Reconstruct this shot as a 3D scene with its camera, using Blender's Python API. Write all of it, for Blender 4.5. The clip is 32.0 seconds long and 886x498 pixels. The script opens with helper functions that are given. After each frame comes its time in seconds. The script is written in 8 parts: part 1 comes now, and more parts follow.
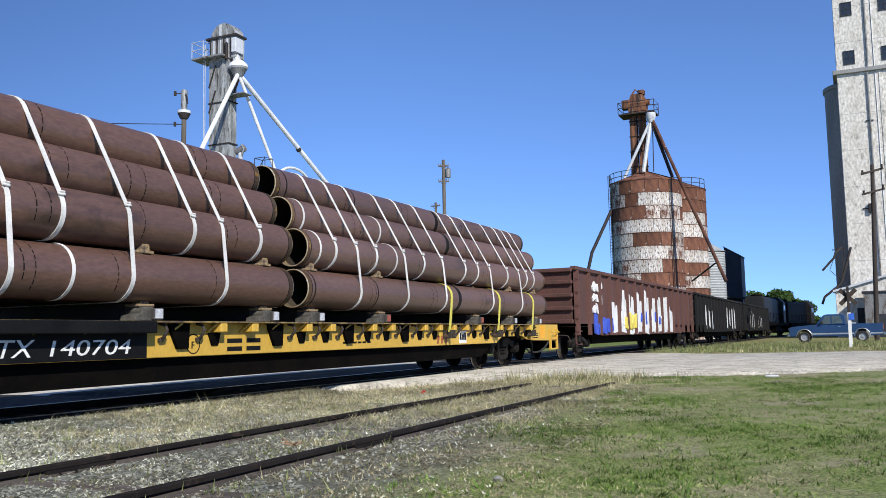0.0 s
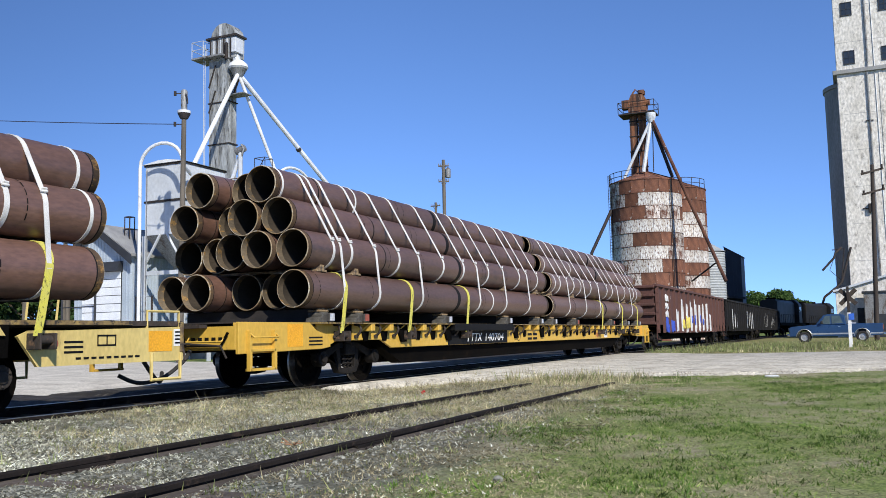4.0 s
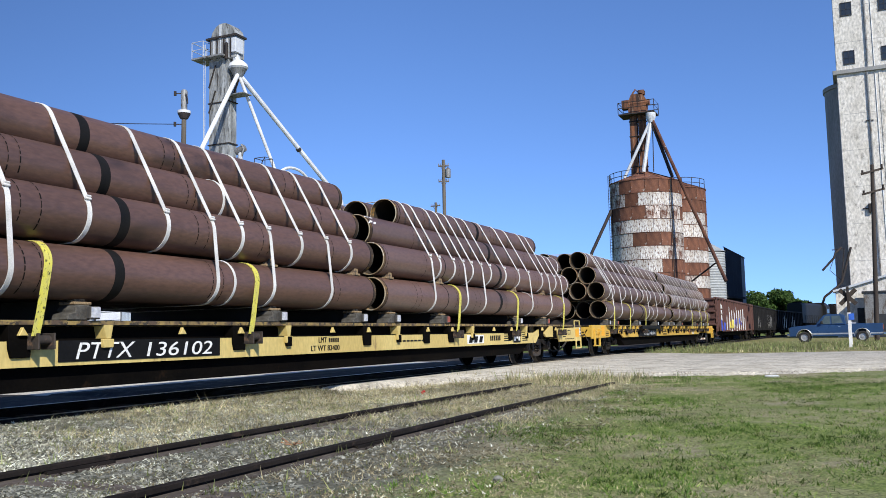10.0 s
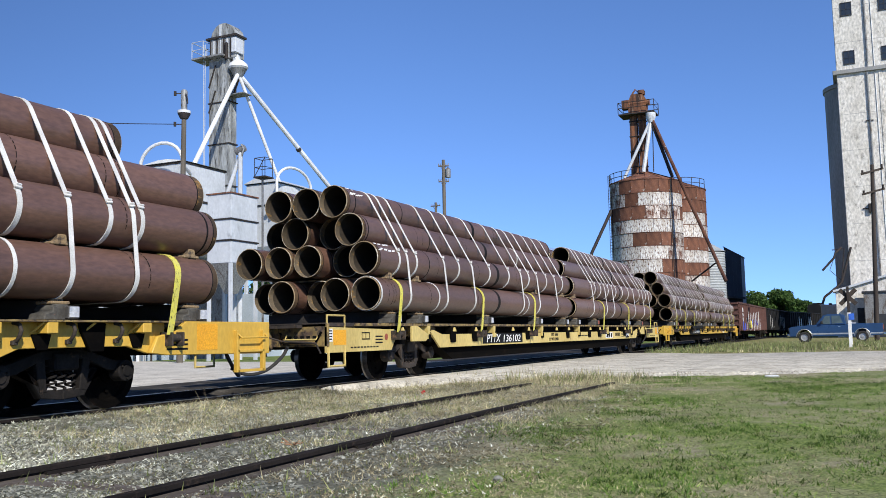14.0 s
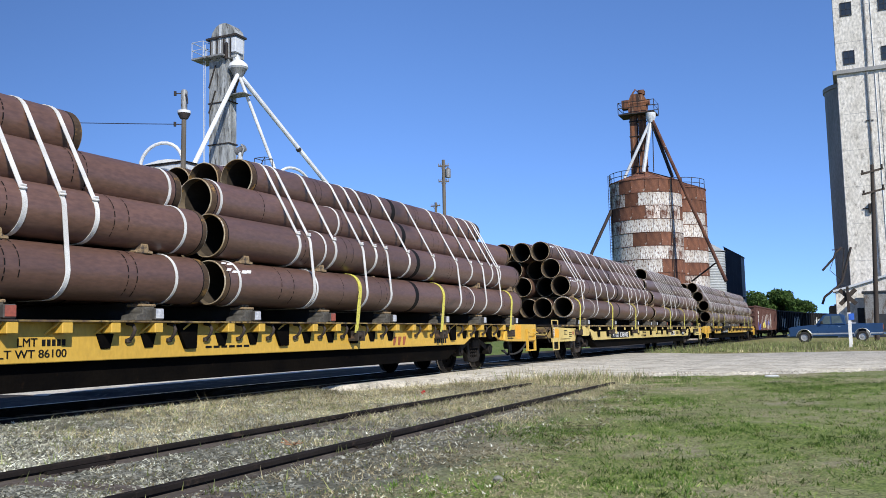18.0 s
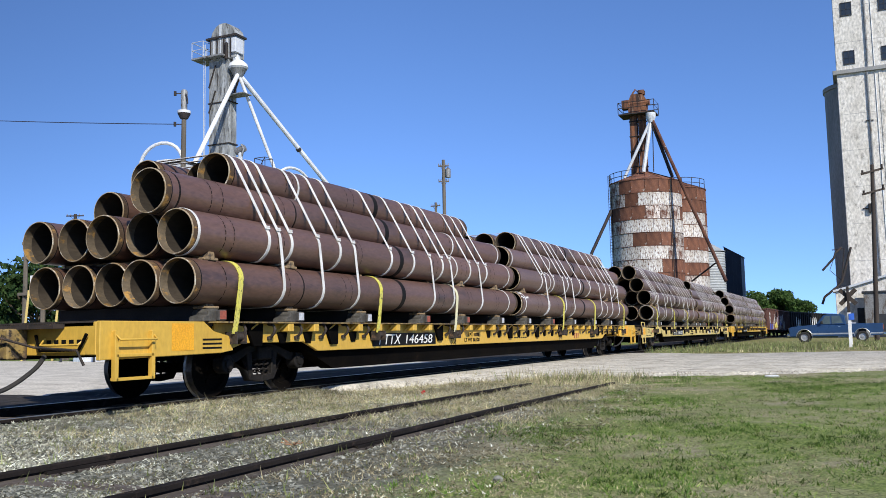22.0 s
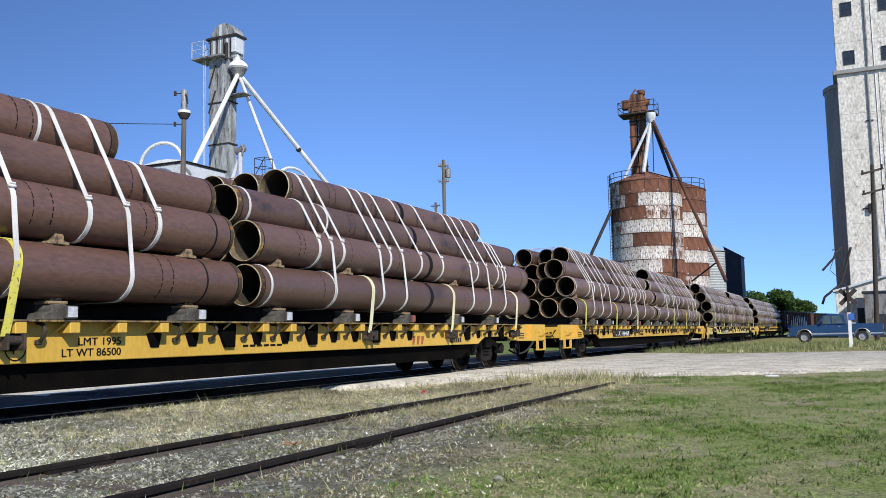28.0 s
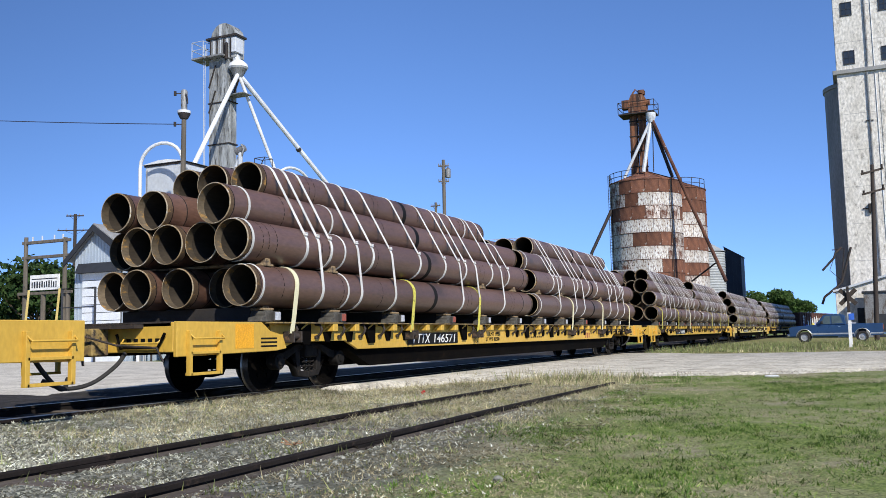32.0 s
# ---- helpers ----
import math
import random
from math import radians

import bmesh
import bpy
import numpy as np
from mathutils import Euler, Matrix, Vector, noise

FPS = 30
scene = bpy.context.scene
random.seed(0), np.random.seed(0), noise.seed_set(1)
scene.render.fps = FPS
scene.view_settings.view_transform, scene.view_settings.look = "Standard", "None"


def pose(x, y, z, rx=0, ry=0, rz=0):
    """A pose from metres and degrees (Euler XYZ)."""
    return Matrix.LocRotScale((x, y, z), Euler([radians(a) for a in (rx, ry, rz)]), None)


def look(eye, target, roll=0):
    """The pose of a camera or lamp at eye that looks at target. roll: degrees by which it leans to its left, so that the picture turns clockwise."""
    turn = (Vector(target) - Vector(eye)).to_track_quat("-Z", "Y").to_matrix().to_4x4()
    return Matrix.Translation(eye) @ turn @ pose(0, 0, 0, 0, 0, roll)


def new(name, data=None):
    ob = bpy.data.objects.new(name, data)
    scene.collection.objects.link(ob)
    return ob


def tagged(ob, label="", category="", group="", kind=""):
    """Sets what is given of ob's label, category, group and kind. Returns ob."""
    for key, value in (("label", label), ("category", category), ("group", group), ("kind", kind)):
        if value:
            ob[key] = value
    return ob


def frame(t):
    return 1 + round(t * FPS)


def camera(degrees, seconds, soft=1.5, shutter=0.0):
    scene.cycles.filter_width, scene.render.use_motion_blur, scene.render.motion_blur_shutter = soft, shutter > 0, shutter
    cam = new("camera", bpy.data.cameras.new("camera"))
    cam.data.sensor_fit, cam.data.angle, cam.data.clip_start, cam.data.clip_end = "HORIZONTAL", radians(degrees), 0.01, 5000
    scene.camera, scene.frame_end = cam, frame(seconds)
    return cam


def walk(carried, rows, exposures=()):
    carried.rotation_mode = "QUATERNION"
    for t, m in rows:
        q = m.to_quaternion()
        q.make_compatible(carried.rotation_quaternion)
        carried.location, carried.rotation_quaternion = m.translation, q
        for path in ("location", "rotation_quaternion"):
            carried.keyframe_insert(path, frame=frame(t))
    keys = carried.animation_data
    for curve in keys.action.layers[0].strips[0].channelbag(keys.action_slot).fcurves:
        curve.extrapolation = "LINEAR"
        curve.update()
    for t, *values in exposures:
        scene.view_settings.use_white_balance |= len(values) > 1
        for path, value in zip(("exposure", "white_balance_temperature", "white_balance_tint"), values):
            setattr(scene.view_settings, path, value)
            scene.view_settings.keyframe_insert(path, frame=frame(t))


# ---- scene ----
cam = camera(53.5, 32.0, soft=0.5)
EYE = Vector((0.0, 0.0, 0.794))
FORWARD = Vector((-0.41921, 0.90254, 0.09843))
VIEW = look(EYE, EYE + FORWARD * 20.0, roll=-1.208)
walk(cam, [(0.0, VIEW), (32.0, VIEW)], exposures=[(0.0, 0.28), (32.0, 0.28)])

# ---- world and sun ----
SUN = Vector((1.08, -0.92, 1.0)).normalized()
world = bpy.data.worlds.new("sky")
scene.world = world
world.use_nodes = True
wn = world.node_tree.nodes
sky = wn.new("ShaderNodeTexSky")
sky.sky_type = "NISHITA"
sky.sun_disc = False
sky.sun_elevation = math.asin(SUN.z)
sky.sun_rotation = math.atan2(SUN.x, SUN.y)
sky.altitude = 2200
sky.air_density, sky.dust_density, sky.ozone_density = 0.8, 0.0, 3.0
deep = wn.new("ShaderNodeHueSaturation")
deep.inputs["Saturation"].default_value = 1.12
deep.inputs["Hue"].default_value = 0.506
# a clear dry sky: the pale haze band lies below the horizon
toward = wn.new("ShaderNodeTexCoord")
raised = wn.new("ShaderNodeVectorMath")
raised.operation = "ADD"
raised.inputs[1].default_value = (0.0, 0.0, 0.11)
unit = wn.new("ShaderNodeVectorMath")
unit.operation = "NORMALIZE"
world.node_tree.links.new(toward.outputs["Generated"], raised.inputs[0])
world.node_tree.links.new(raised.outputs[0], unit.inputs[0])
world.node_tree.links.new(unit.outputs[0], sky.inputs["Vector"])
world.node_tree.links.new(sky.outputs[0], deep.inputs["Color"])
# a smooth gradient added over the sky dims its -x side
aside = wn.new("ShaderNodeVectorMath")
aside.operation = "DOT_PRODUCT"
aside.inputs[1].default_value = (0.907, 0.421, 0.0)
shade = wn.new("ShaderNodeMapRange")
shade.interpolation_type = "SMOOTHSTEP"
for key, value in zip(("From Min", "From Max", "To Min", "To Max"), (-0.62, -0.05, 0.68, 1.0)):
    shade.inputs[key].default_value = value
dim = wn.new("ShaderNodeVectorMath")
dim.operation = "SCALE"
world.node_tree.links.new(toward.outputs["Generated"], aside.inputs[0])
world.node_tree.links.new(aside.outputs["Value"], shade.inputs["Value"])
world.node_tree.links.new(deep.outputs[0], dim.inputs[0])
world.node_tree.links.new(shade.outputs[0], dim.inputs["Scale"])
world.node_tree.links.new(dim.outputs[0], wn["Background"].inputs[0])
wn["Background"].inputs[1].default_value = 0.197
sun = new("sun", bpy.data.lights.new("sun", "SUN"))
sun.data.energy, sun.data.angle, sun.data.color = 4.5, radians(0.5), (1.0, 0.95, 0.86)
sun.matrix_world = look(SUN * 100, (0, 0, 0))

# ---- materials ----
MATS = {}


def surface(name, c1, c2, scale=3.0, rough=0.7, metal=0.0, bump=0.3, fine=40.0, c3=None, spots=0.62, stretch=(1, 1, 1), gloss=0.4, vary=0.0, grain=(0.82, 1.16)):
    """A procedural surface: two tones at a large scale, grain at a fine one, and a third tone in blotches."""
    if name in MATS:
        return MATS[name]
    m = bpy.data.materials.new(name)
    m.use_nodes = True
    nt = m.node_tree
    n, link = nt.nodes, nt.links.new
    b = n["Principled BSDF"]
    tc = n.new("ShaderNodeTexCoord")
    mp = n.new("ShaderNodeMapping")
    mp.inputs["Scale"].default_value = stretch
    link(tc.outputs["Object"], mp.inputs["Vector"])
    big = n.new("ShaderNodeTexNoise")
    big.inputs["Scale"].default_value, big.inputs["Detail"].default_value = scale, 6
    link(mp.outputs[0], big.inputs["Vector"])
    small = n.new("ShaderNodeTexNoise")
    small.inputs["Scale"].default_value, small.inputs["Detail"].default_value = fine, 4
    link(mp.outputs[0], small.inputs["Vector"])
    ramp = n.new("ShaderNodeMapRange")
    ramp.inputs["From Min"].default_value, ramp.inputs["From Max"].default_value = 0.38, 0.62
    link(big.outputs[0], ramp.inputs["Value"])
    mix = n.new("ShaderNodeMix")
    mix.data_type = "RGBA"
    mix.inputs["A"].default_value, mix.inputs["B"].default_value = (*c1, 1), (*c2, 1)
    link(ramp.outputs[0], mix.inputs["Factor"])
    out = mix.outputs["Result"]
    if c3:
        sp = n.new("ShaderNodeTexNoise")
        sp.inputs["Scale"].default_value, sp.inputs["Detail"].default_value = scale * 2.3, 8
        sp.inputs["Roughness"].default_value = 0.65
        link(mp.outputs[0], sp.inputs["Vector"])
        sr = n.new("ShaderNodeMapRange")
        sr.inputs["From Min"].default_value, sr.inputs["From Max"].default_value = spots - 0.04, spots + 0.05
        link(sp.outputs[0], sr.inputs["Value"])
        m3 = n.new("ShaderNodeMix")
        m3.data_type = "RGBA"
        m3.inputs["B"].default_value = (*c3, 1)
        link(sr.outputs[0], m3.inputs["Factor"])
        link(out, m3.inputs["A"])
        out = m3.outputs["Result"]
    gr = n.new("ShaderNodeMapRange")
    gr.inputs["From Min"].default_value, gr.inputs["From Max"].default_value = 0.3, 0.7
    gr.inputs["To Min"].default_value, gr.inputs["To Max"].default_value = grain
    link(small.outputs[0], gr.inputs["Value"])
    hs = n.new("ShaderNodeHueSaturation")
    link(out, hs.inputs["Color"])
    if vary:
        oi = n.new("ShaderNodeObjectInfo")
        vr = n.new("ShaderNodeMapRange")
        vr.inputs["To Min"].default_value, vr.inputs["To Max"].default_value = 1 - vary, 1 + vary
        link(oi.outputs["Random"], vr.inputs["Value"])
        mu = n.new("ShaderNodeMath")
        mu.operation = "MULTIPLY"
        link(gr.outputs[0], mu.inputs[0])
        link(vr.outputs[0], mu.inputs[1])
        link(mu.outputs[0], hs.inputs["Value"])
    else:
        link(gr.outputs[0], hs.inputs["Value"])
    link(hs.outputs[0], b.inputs["Base Color"])
    rr = n.new("ShaderNodeMapRange")
    rr.inputs["To Min"].default_value, rr.inputs["To Max"].default_value = max(0.05, rough - 0.12), min(1, rough + 0.12)
    link(big.outputs[0], rr.inputs["Value"])
    link(rr.outputs[0], b.inputs["Roughness"])
    b.inputs["Metallic"].default_value = metal
    b.inputs["Specular IOR Level"].default_value = gloss
    if bump:
        bp = n.new("ShaderNodeBump")
        bp.inputs["Strength"].default_value, bp.inputs["Distance"].default_value = bump, 0.01
        link(small.outputs[0], bp.inputs["Height"])
        link(bp.outputs[0], b.inputs["Normal"])
    MATS[name] = m
    return m


YELLOW = surface("yellow_paint", (0.60, 0.375, 0.060), (0.53, 0.325, 0.050), 0.9, 0.5, 0, 0.06, 22, (0.20, 0.105, 0.045), 0.70, (1, 1, 0.5), 0.35, 0.0, (0.9, 1.08))
PALE_YELLOW = surface("faded_yellow_paint", (0.60, 0.47, 0.17), (0.51, 0.385, 0.13), 1.1, 0.6, 0, 0.08, 22, (0.20, 0.125, 0.06), 0.67, (1, 1, 0.5), 0.3, 0.0, (0.86, 1.10))
WORN_YELLOW = surface("rust_worn_yellow_paint", (0.30, 0.21, 0.07), (0.09, 0.06, 0.04), 5, 0.75, 0, 0.3, 30, (0.035, 0.028, 0.022), 0.55)
ORANGE = surface("orange_decal", (0.75, 0.36, 0.02), (0.68, 0.32, 0.02), 2, 0.5)
PIPE = surface("brown_pipe", (0.122, 0.066, 0.047), (0.092, 0.050, 0.036), 0.8, 0.42, 0, 0.12, 30, (0.046, 0.026, 0.019), 0.63, (1, 0.3, 1), 0.65, 0.16, (0.78, 1.22))
PIPE_DARK = surface("dark_girth_band", (0.004, 0.004, 0.004), (0.009, 0.008, 0.007), 3, 0.7, 0, 0.1, 40, None, 0.6, (1, 1, 1), 0.2)
PIPE_SEAM = surface("seam_line", (0.006, 0.005, 0.005), (0.040, 0.026, 0.020), 13, 0.8)
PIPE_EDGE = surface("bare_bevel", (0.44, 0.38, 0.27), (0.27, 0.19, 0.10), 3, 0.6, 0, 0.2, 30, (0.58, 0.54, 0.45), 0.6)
# bore coloured dark for the shade inside, its lip lighter for entering sun
PIPE_SHADE_BORE = surface("shade_dark_bore", (0.055, 0.044, 0.033), (0.032, 0.026, 0.020), 2, 0.85, 0, 0.2, 30, None, 0.60, (1, 0.3, 1), 0.15)
PIPE_LIT_LIP = surface("lit_lip_bore", (0.125, 0.098, 0.066), (0.070, 0.055, 0.038), 3, 0.75, 0, 0.2, 30, (0.30, 0.17, 0.05), 0.57, (1, 0.5, 1), 0.2, 0.5)
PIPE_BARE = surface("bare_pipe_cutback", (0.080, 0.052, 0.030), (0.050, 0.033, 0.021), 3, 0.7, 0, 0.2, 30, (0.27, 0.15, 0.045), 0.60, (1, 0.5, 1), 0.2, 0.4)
WHITE_PAINT = surface("white_paint", (0.78, 0.78, 0.76), (0.66, 0.66, 0.63), 4, 0.6)
STRAP = surface("white_webbing", (0.70, 0.69, 0.66), (0.52, 0.51, 0.48), 3, 0.85, 0, 0.3, 120)
STRAP_Y = surface("yellow_webbing", (0.62, 0.56, 0.08), (0.54, 0.49, 0.12), 3, 0.85, 0, 0.3, 120, (0.05, 0.05, 0.02), 0.60, (5, 5, 3))
STRAP_C = surface("cream_webbing", (0.68, 0.64, 0.42), (0.58, 0.54, 0.34), 3, 0.85, 0, 0.3, 120)
TIMBER = surface("raw_timber", (0.27, 0.19, 0.10), (0.17, 0.12, 0.07), 5, 0.85, 0, 0.4, 50, (0.06, 0.045, 0.035), 0.56)
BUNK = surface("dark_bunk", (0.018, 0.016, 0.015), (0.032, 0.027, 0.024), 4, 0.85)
GREY_TIMBER = surface("grey_timber", (0.105, 0.098, 0.082), (0.050, 0.046, 0.039), 7, 0.9, 0, 0.5, 40, (0.17, 0.075, 0.05), 0.66)
TAG = surface("worn_tag", (0.50, 0.51, 0.52), (0.34, 0.36, 0.40), 14, 0.7)
GREY_BLOCK = surface("grey_block", (0.09, 0.085, 0.078), (0.05, 0.047, 0.043), 6, 0.8)
RED_BLOCK = surface("red_block", (0.32, 0.08, 0.05), (0.24, 0.07, 0.05), 6, 0.8)
BLACK = surface("black_steel", (0.0035, 0.0032, 0.003), (0.006, 0.005, 0.004), 2, 0.8, 0, 0.2, 30, (0.014, 0.009, 0.006), 0.66, (1, 1, 1), 0.02)
SOOT = surface("black_plate", (0.006, 0.006, 0.0065), (0.010, 0.010, 0.010), 2, 0.6, 0, 0.1, 30, None, 0.6, (1, 1, 1), 0.1)
CAST = surface("rusty_casting", (0.055, 0.042, 0.034), (0.030, 0.026, 0.022), 5, 0.8, 0.2, 0.4, 30, (0.13, 0.08, 0.05), 0.62)
TRUCK_CAST = surface("sooty_casting", (0.020, 0.017, 0.015), (0.011, 0.010, 0.009), 5, 0.8, 0.0, 0.4, 30, (0.060, 0.042, 0.028), 0.64, (1, 1, 1), 0.15)
TREAD = surface("worn_steel", (0.30, 0.28, 0.26), (0.18, 0.16, 0.15), 6, 0.35, 0.9)
RAIL_TOP = surface("polished_rail", (0.58, 0.57, 0.55), (0.44, 0.42, 0.40), 2, 0.3, 0.9, 0.05, 30, None, 0.6, (1, 0.1, 1))
RAIL_RUST = surface("rusted_rail", (0.020, 0.016, 0.014), (0.012, 0.010, 0.009), 3, 0.85, 0.0, 0.4, 50, (0.045, 0.032, 0.024), 0.62, (1, 1, 1), 0.1)
RAIL_FOOT = surface("rust_stained_rail_foot", (0.105, 0.088, 0.076), (0.065, 0.054, 0.046), 3, 0.9, 0, 0.4, 40, (0.15, 0.135, 0.115), 0.60, (1, 0.5, 1), 0.1)
TIE = surface("weathered_tie", (0.075, 0.060, 0.048), (0.12, 0.10, 0.085), 3, 0.95, 0, 0.6, 40, None, 0.6, (0.4, 3, 3))
RED_MARK = surface("faded_red_mark", (0.36, 0.10, 0.04), (0.28, 0.085, 0.04), 4, 0.7)
RED_OXIDE = surface("red_oxide_steel", (0.105, 0.044, 0.033), (0.080, 0.036, 0.028), 0.7, 0.75, 0, 0.2, 20, (0.07, 0.035, 0.026), 0.62, (1, 1, 0.4))
CAR_BLACK = surface("black_gondola_paint", (0.010, 0.010, 0.011), (0.016, 0.015, 0.014), 0.8, 0.75, 0, 0.2, 20, (0.035, 0.022, 0.017), 0.68, (1, 1, 1), 0.15)
SPRAY_W = surface("white_spray_paint", (0.72, 0.72, 0.70), (0.60, 0.60, 0.58), 3, 0.6)
SPRAY_B = surface("blue_spray_paint", (0.03, 0.07, 0.45), (0.05, 0.10, 0.50), 3, 0.6)
SPRAY_Y = surface("yellow_spray_paint", (0.70, 0.58, 0.10), (0.62, 0.52, 0.12), 3, 0.6)
GALV = surface("galvanised_steel", (0.55, 0.575, 0.60), (0.44, 0.465, 0.485), 0.6, 0.5, 0.0, 0.08, 8, (0.36, 0.375, 0.385), 0.64, (1, 1, 0.7), 0.4, 0.0, (0.9, 1.08))
GALV_DARK = surface("dull_galvanised_steel", (0.26, 0.27, 0.27), (0.20, 0.20, 0.20), 1.2, 0.6, 0.25, 0.2, 20, (0.12, 0.10, 0.085), 0.58, (1, 1, 0.4), 0.4, 0.0, (0.6, 1.3))
GALV_MID = surface("dull_bin_steel", (0.36, 0.385, 0.39), (0.29, 0.31, 0.315), 0.8, 0.55, 0, 0.1, 8)
LEG_GALV = surface("weathered_leg_steel", (0.36, 0.375, 0.37), (0.17, 0.175, 0.17), 1.2, 0.6, 0.0, 0.2, 10, (0.045, 0.042, 0.038), 0.60, (2.2, 2.2, 0.35), 0.4, 0.0, (0.6, 1.3))
PAINTED_PIPE = surface("white_spout_pipe", (0.72, 0.73, 0.73), (0.60, 0.61, 0.61), 1.5, 0.5)
SHEET_BLUE = surface("pale_blue_sheet", (0.42, 0.48, 0.54), (0.36, 0.42, 0.48), 0.9, 0.6, 0.1, 0.1, 20)
SLATE = surface("dark_fascia", (0.028, 0.031, 0.037), (0.021, 0.023, 0.028), 2, 0.7)
ROOF_GREY = surface("grey_sheet_roof", (0.34, 0.34, 0.33), (0.26, 0.26, 0.26), 1.2, 0.6, 0.2)
DOOR_WHITE = surface("white_door_panel", (0.74, 0.77, 0.80), (0.66, 0.69, 0.72), 2, 0.55)
WOOD_GREY = surface("weathered_pole_wood", (0.145, 0.125, 0.10), (0.095, 0.082, 0.066), 2, 0.9, 0, 0.5, 40, None, 0.6, (3, 3, 0.3))
WOOD_DARK = surface("creosoted_pole_wood", (0.036, 0.028, 0.023), (0.055, 0.043, 0.035), 2, 0.9, 0, 0.5, 40, None, 0.6, (3, 3, 0.3))
RUST = surface("rust", (0.175, 0.078, 0.048), (0.075, 0.036, 0.027), 1.1, 0.85, 0.0, 0.3, 12, (0.50, 0.46, 0.42), 0.67, (1, 1, 0.6), 0.2, 0.28)
RUST_WHITE = surface("rust_streaked_white", (0.70, 0.69, 0.66), (0.46, 0.42, 0.37), 1.5, 0.7, 0, 0.2, 9, (0.13, 0.065, 0.045), 0.55, (2.6, 2.6, 0.8), 0.2, 0.14, (0.66, 1.2))
RUST_MIX = surface("half_rusted_white", (0.60, 0.55, 0.50), (0.14, 0.066, 0.045), 2.3, 0.8, 0, 0.2, 12, (0.045, 0.028, 0.022), 0.55, (1.4, 1.4, 0.8), 0.2, 0.22)
LEG_RUST = surface("streaked_leg_rust", (0.22, 0.095, 0.05), (0.05, 0.03, 0.025), 1.0, 0.85, 0.0, 0.2, 12, (0.34, 0.24, 0.16), 0.62, (3.0, 3.0, 0.3), 0.2)
DARK_IRON = surface("dark_iron", (0.020, 0.017, 0.016), (0.036, 0.027, 0.023), 2, 0.8, 0.0)
CONCRETE = surface("whitewashed_concrete", (0.70, 0.67, 0.61), (0.58, 0.55, 0.49), 0.9, 0.85, 0, 0.4, 4, (0.34, 0.32, 0.28), 0.60, (1.3, 1.3, 0.7), 0.2, 0.0, (0.66, 1.2))
# grey lowered for the silo's shaded side; ledge and pour joints share it
CONCRETE_GREY = surface("shade_grey_concrete", (0.30, 0.30, 0.29), (0.24, 0.24, 0.23), 0.3, 0.9, 0, 0.3, 6, (0.28, 0.28, 0.27), 0.64, (1.6, 1.6, 0.4))
NAVY_SHEET = surface("dark_blue_sheet", (0.030, 0.038, 0.055), (0.022, 0.028, 0.040), 0.6, 0.6)
TRUCK_BLUE = surface("blue_car_paint", (0.020, 0.058, 0.145), (0.017, 0.049, 0.122), 1.2, 0.3, 0.1, 0.02, 60, None, 0.6, (1, 1, 1), 0.6)
RUBBER = surface("tyre_rubber", (0.018, 0.018, 0.018), (0.03, 0.028, 0.026), 6, 0.85)
CHROME = surface("chrome", (0.62, 0.62, 0.62), (0.55, 0.55, 0.55), 4, 0.2, 1.0, 0.02)
SILVER = surface("silver_trim", (0.50, 0.50, 0.50), (0.42, 0.42, 0.42), 4, 0.4, 0.6)
DARK_GLASS = surface("dark_glass", (0.02, 0.025, 0.03), (0.03, 0.035, 0.04), 2, 0.08, 0, 0.0, 20, None, 0.6, (1, 1, 1), 0.8)
CAB_GLASS = surface("tinted_cab_glass", (0.075, 0.10, 0.095), (0.05, 0.07, 0.07), 3, 0.06, 0, 0.0, 20, None, 0.6, (1, 1, 1), 0.9)
SIGN_BLUE = surface("blue_sign_paint", (0.04, 0.14, 0.55), (0.04, 0.12, 0.48), 3, 0.5)
BARK = surface("bark", (0.09, 0.065, 0.045), (0.06, 0.045, 0.032), 4, 0.95, 0, 0.6, 30, None, 0.6, (1, 1, 0.3))
LOCO_DARK = surface("locomotive_black", (0.008, 0.008, 0.007), (0.012, 0.011, 0.010), 0.8, 0.6)


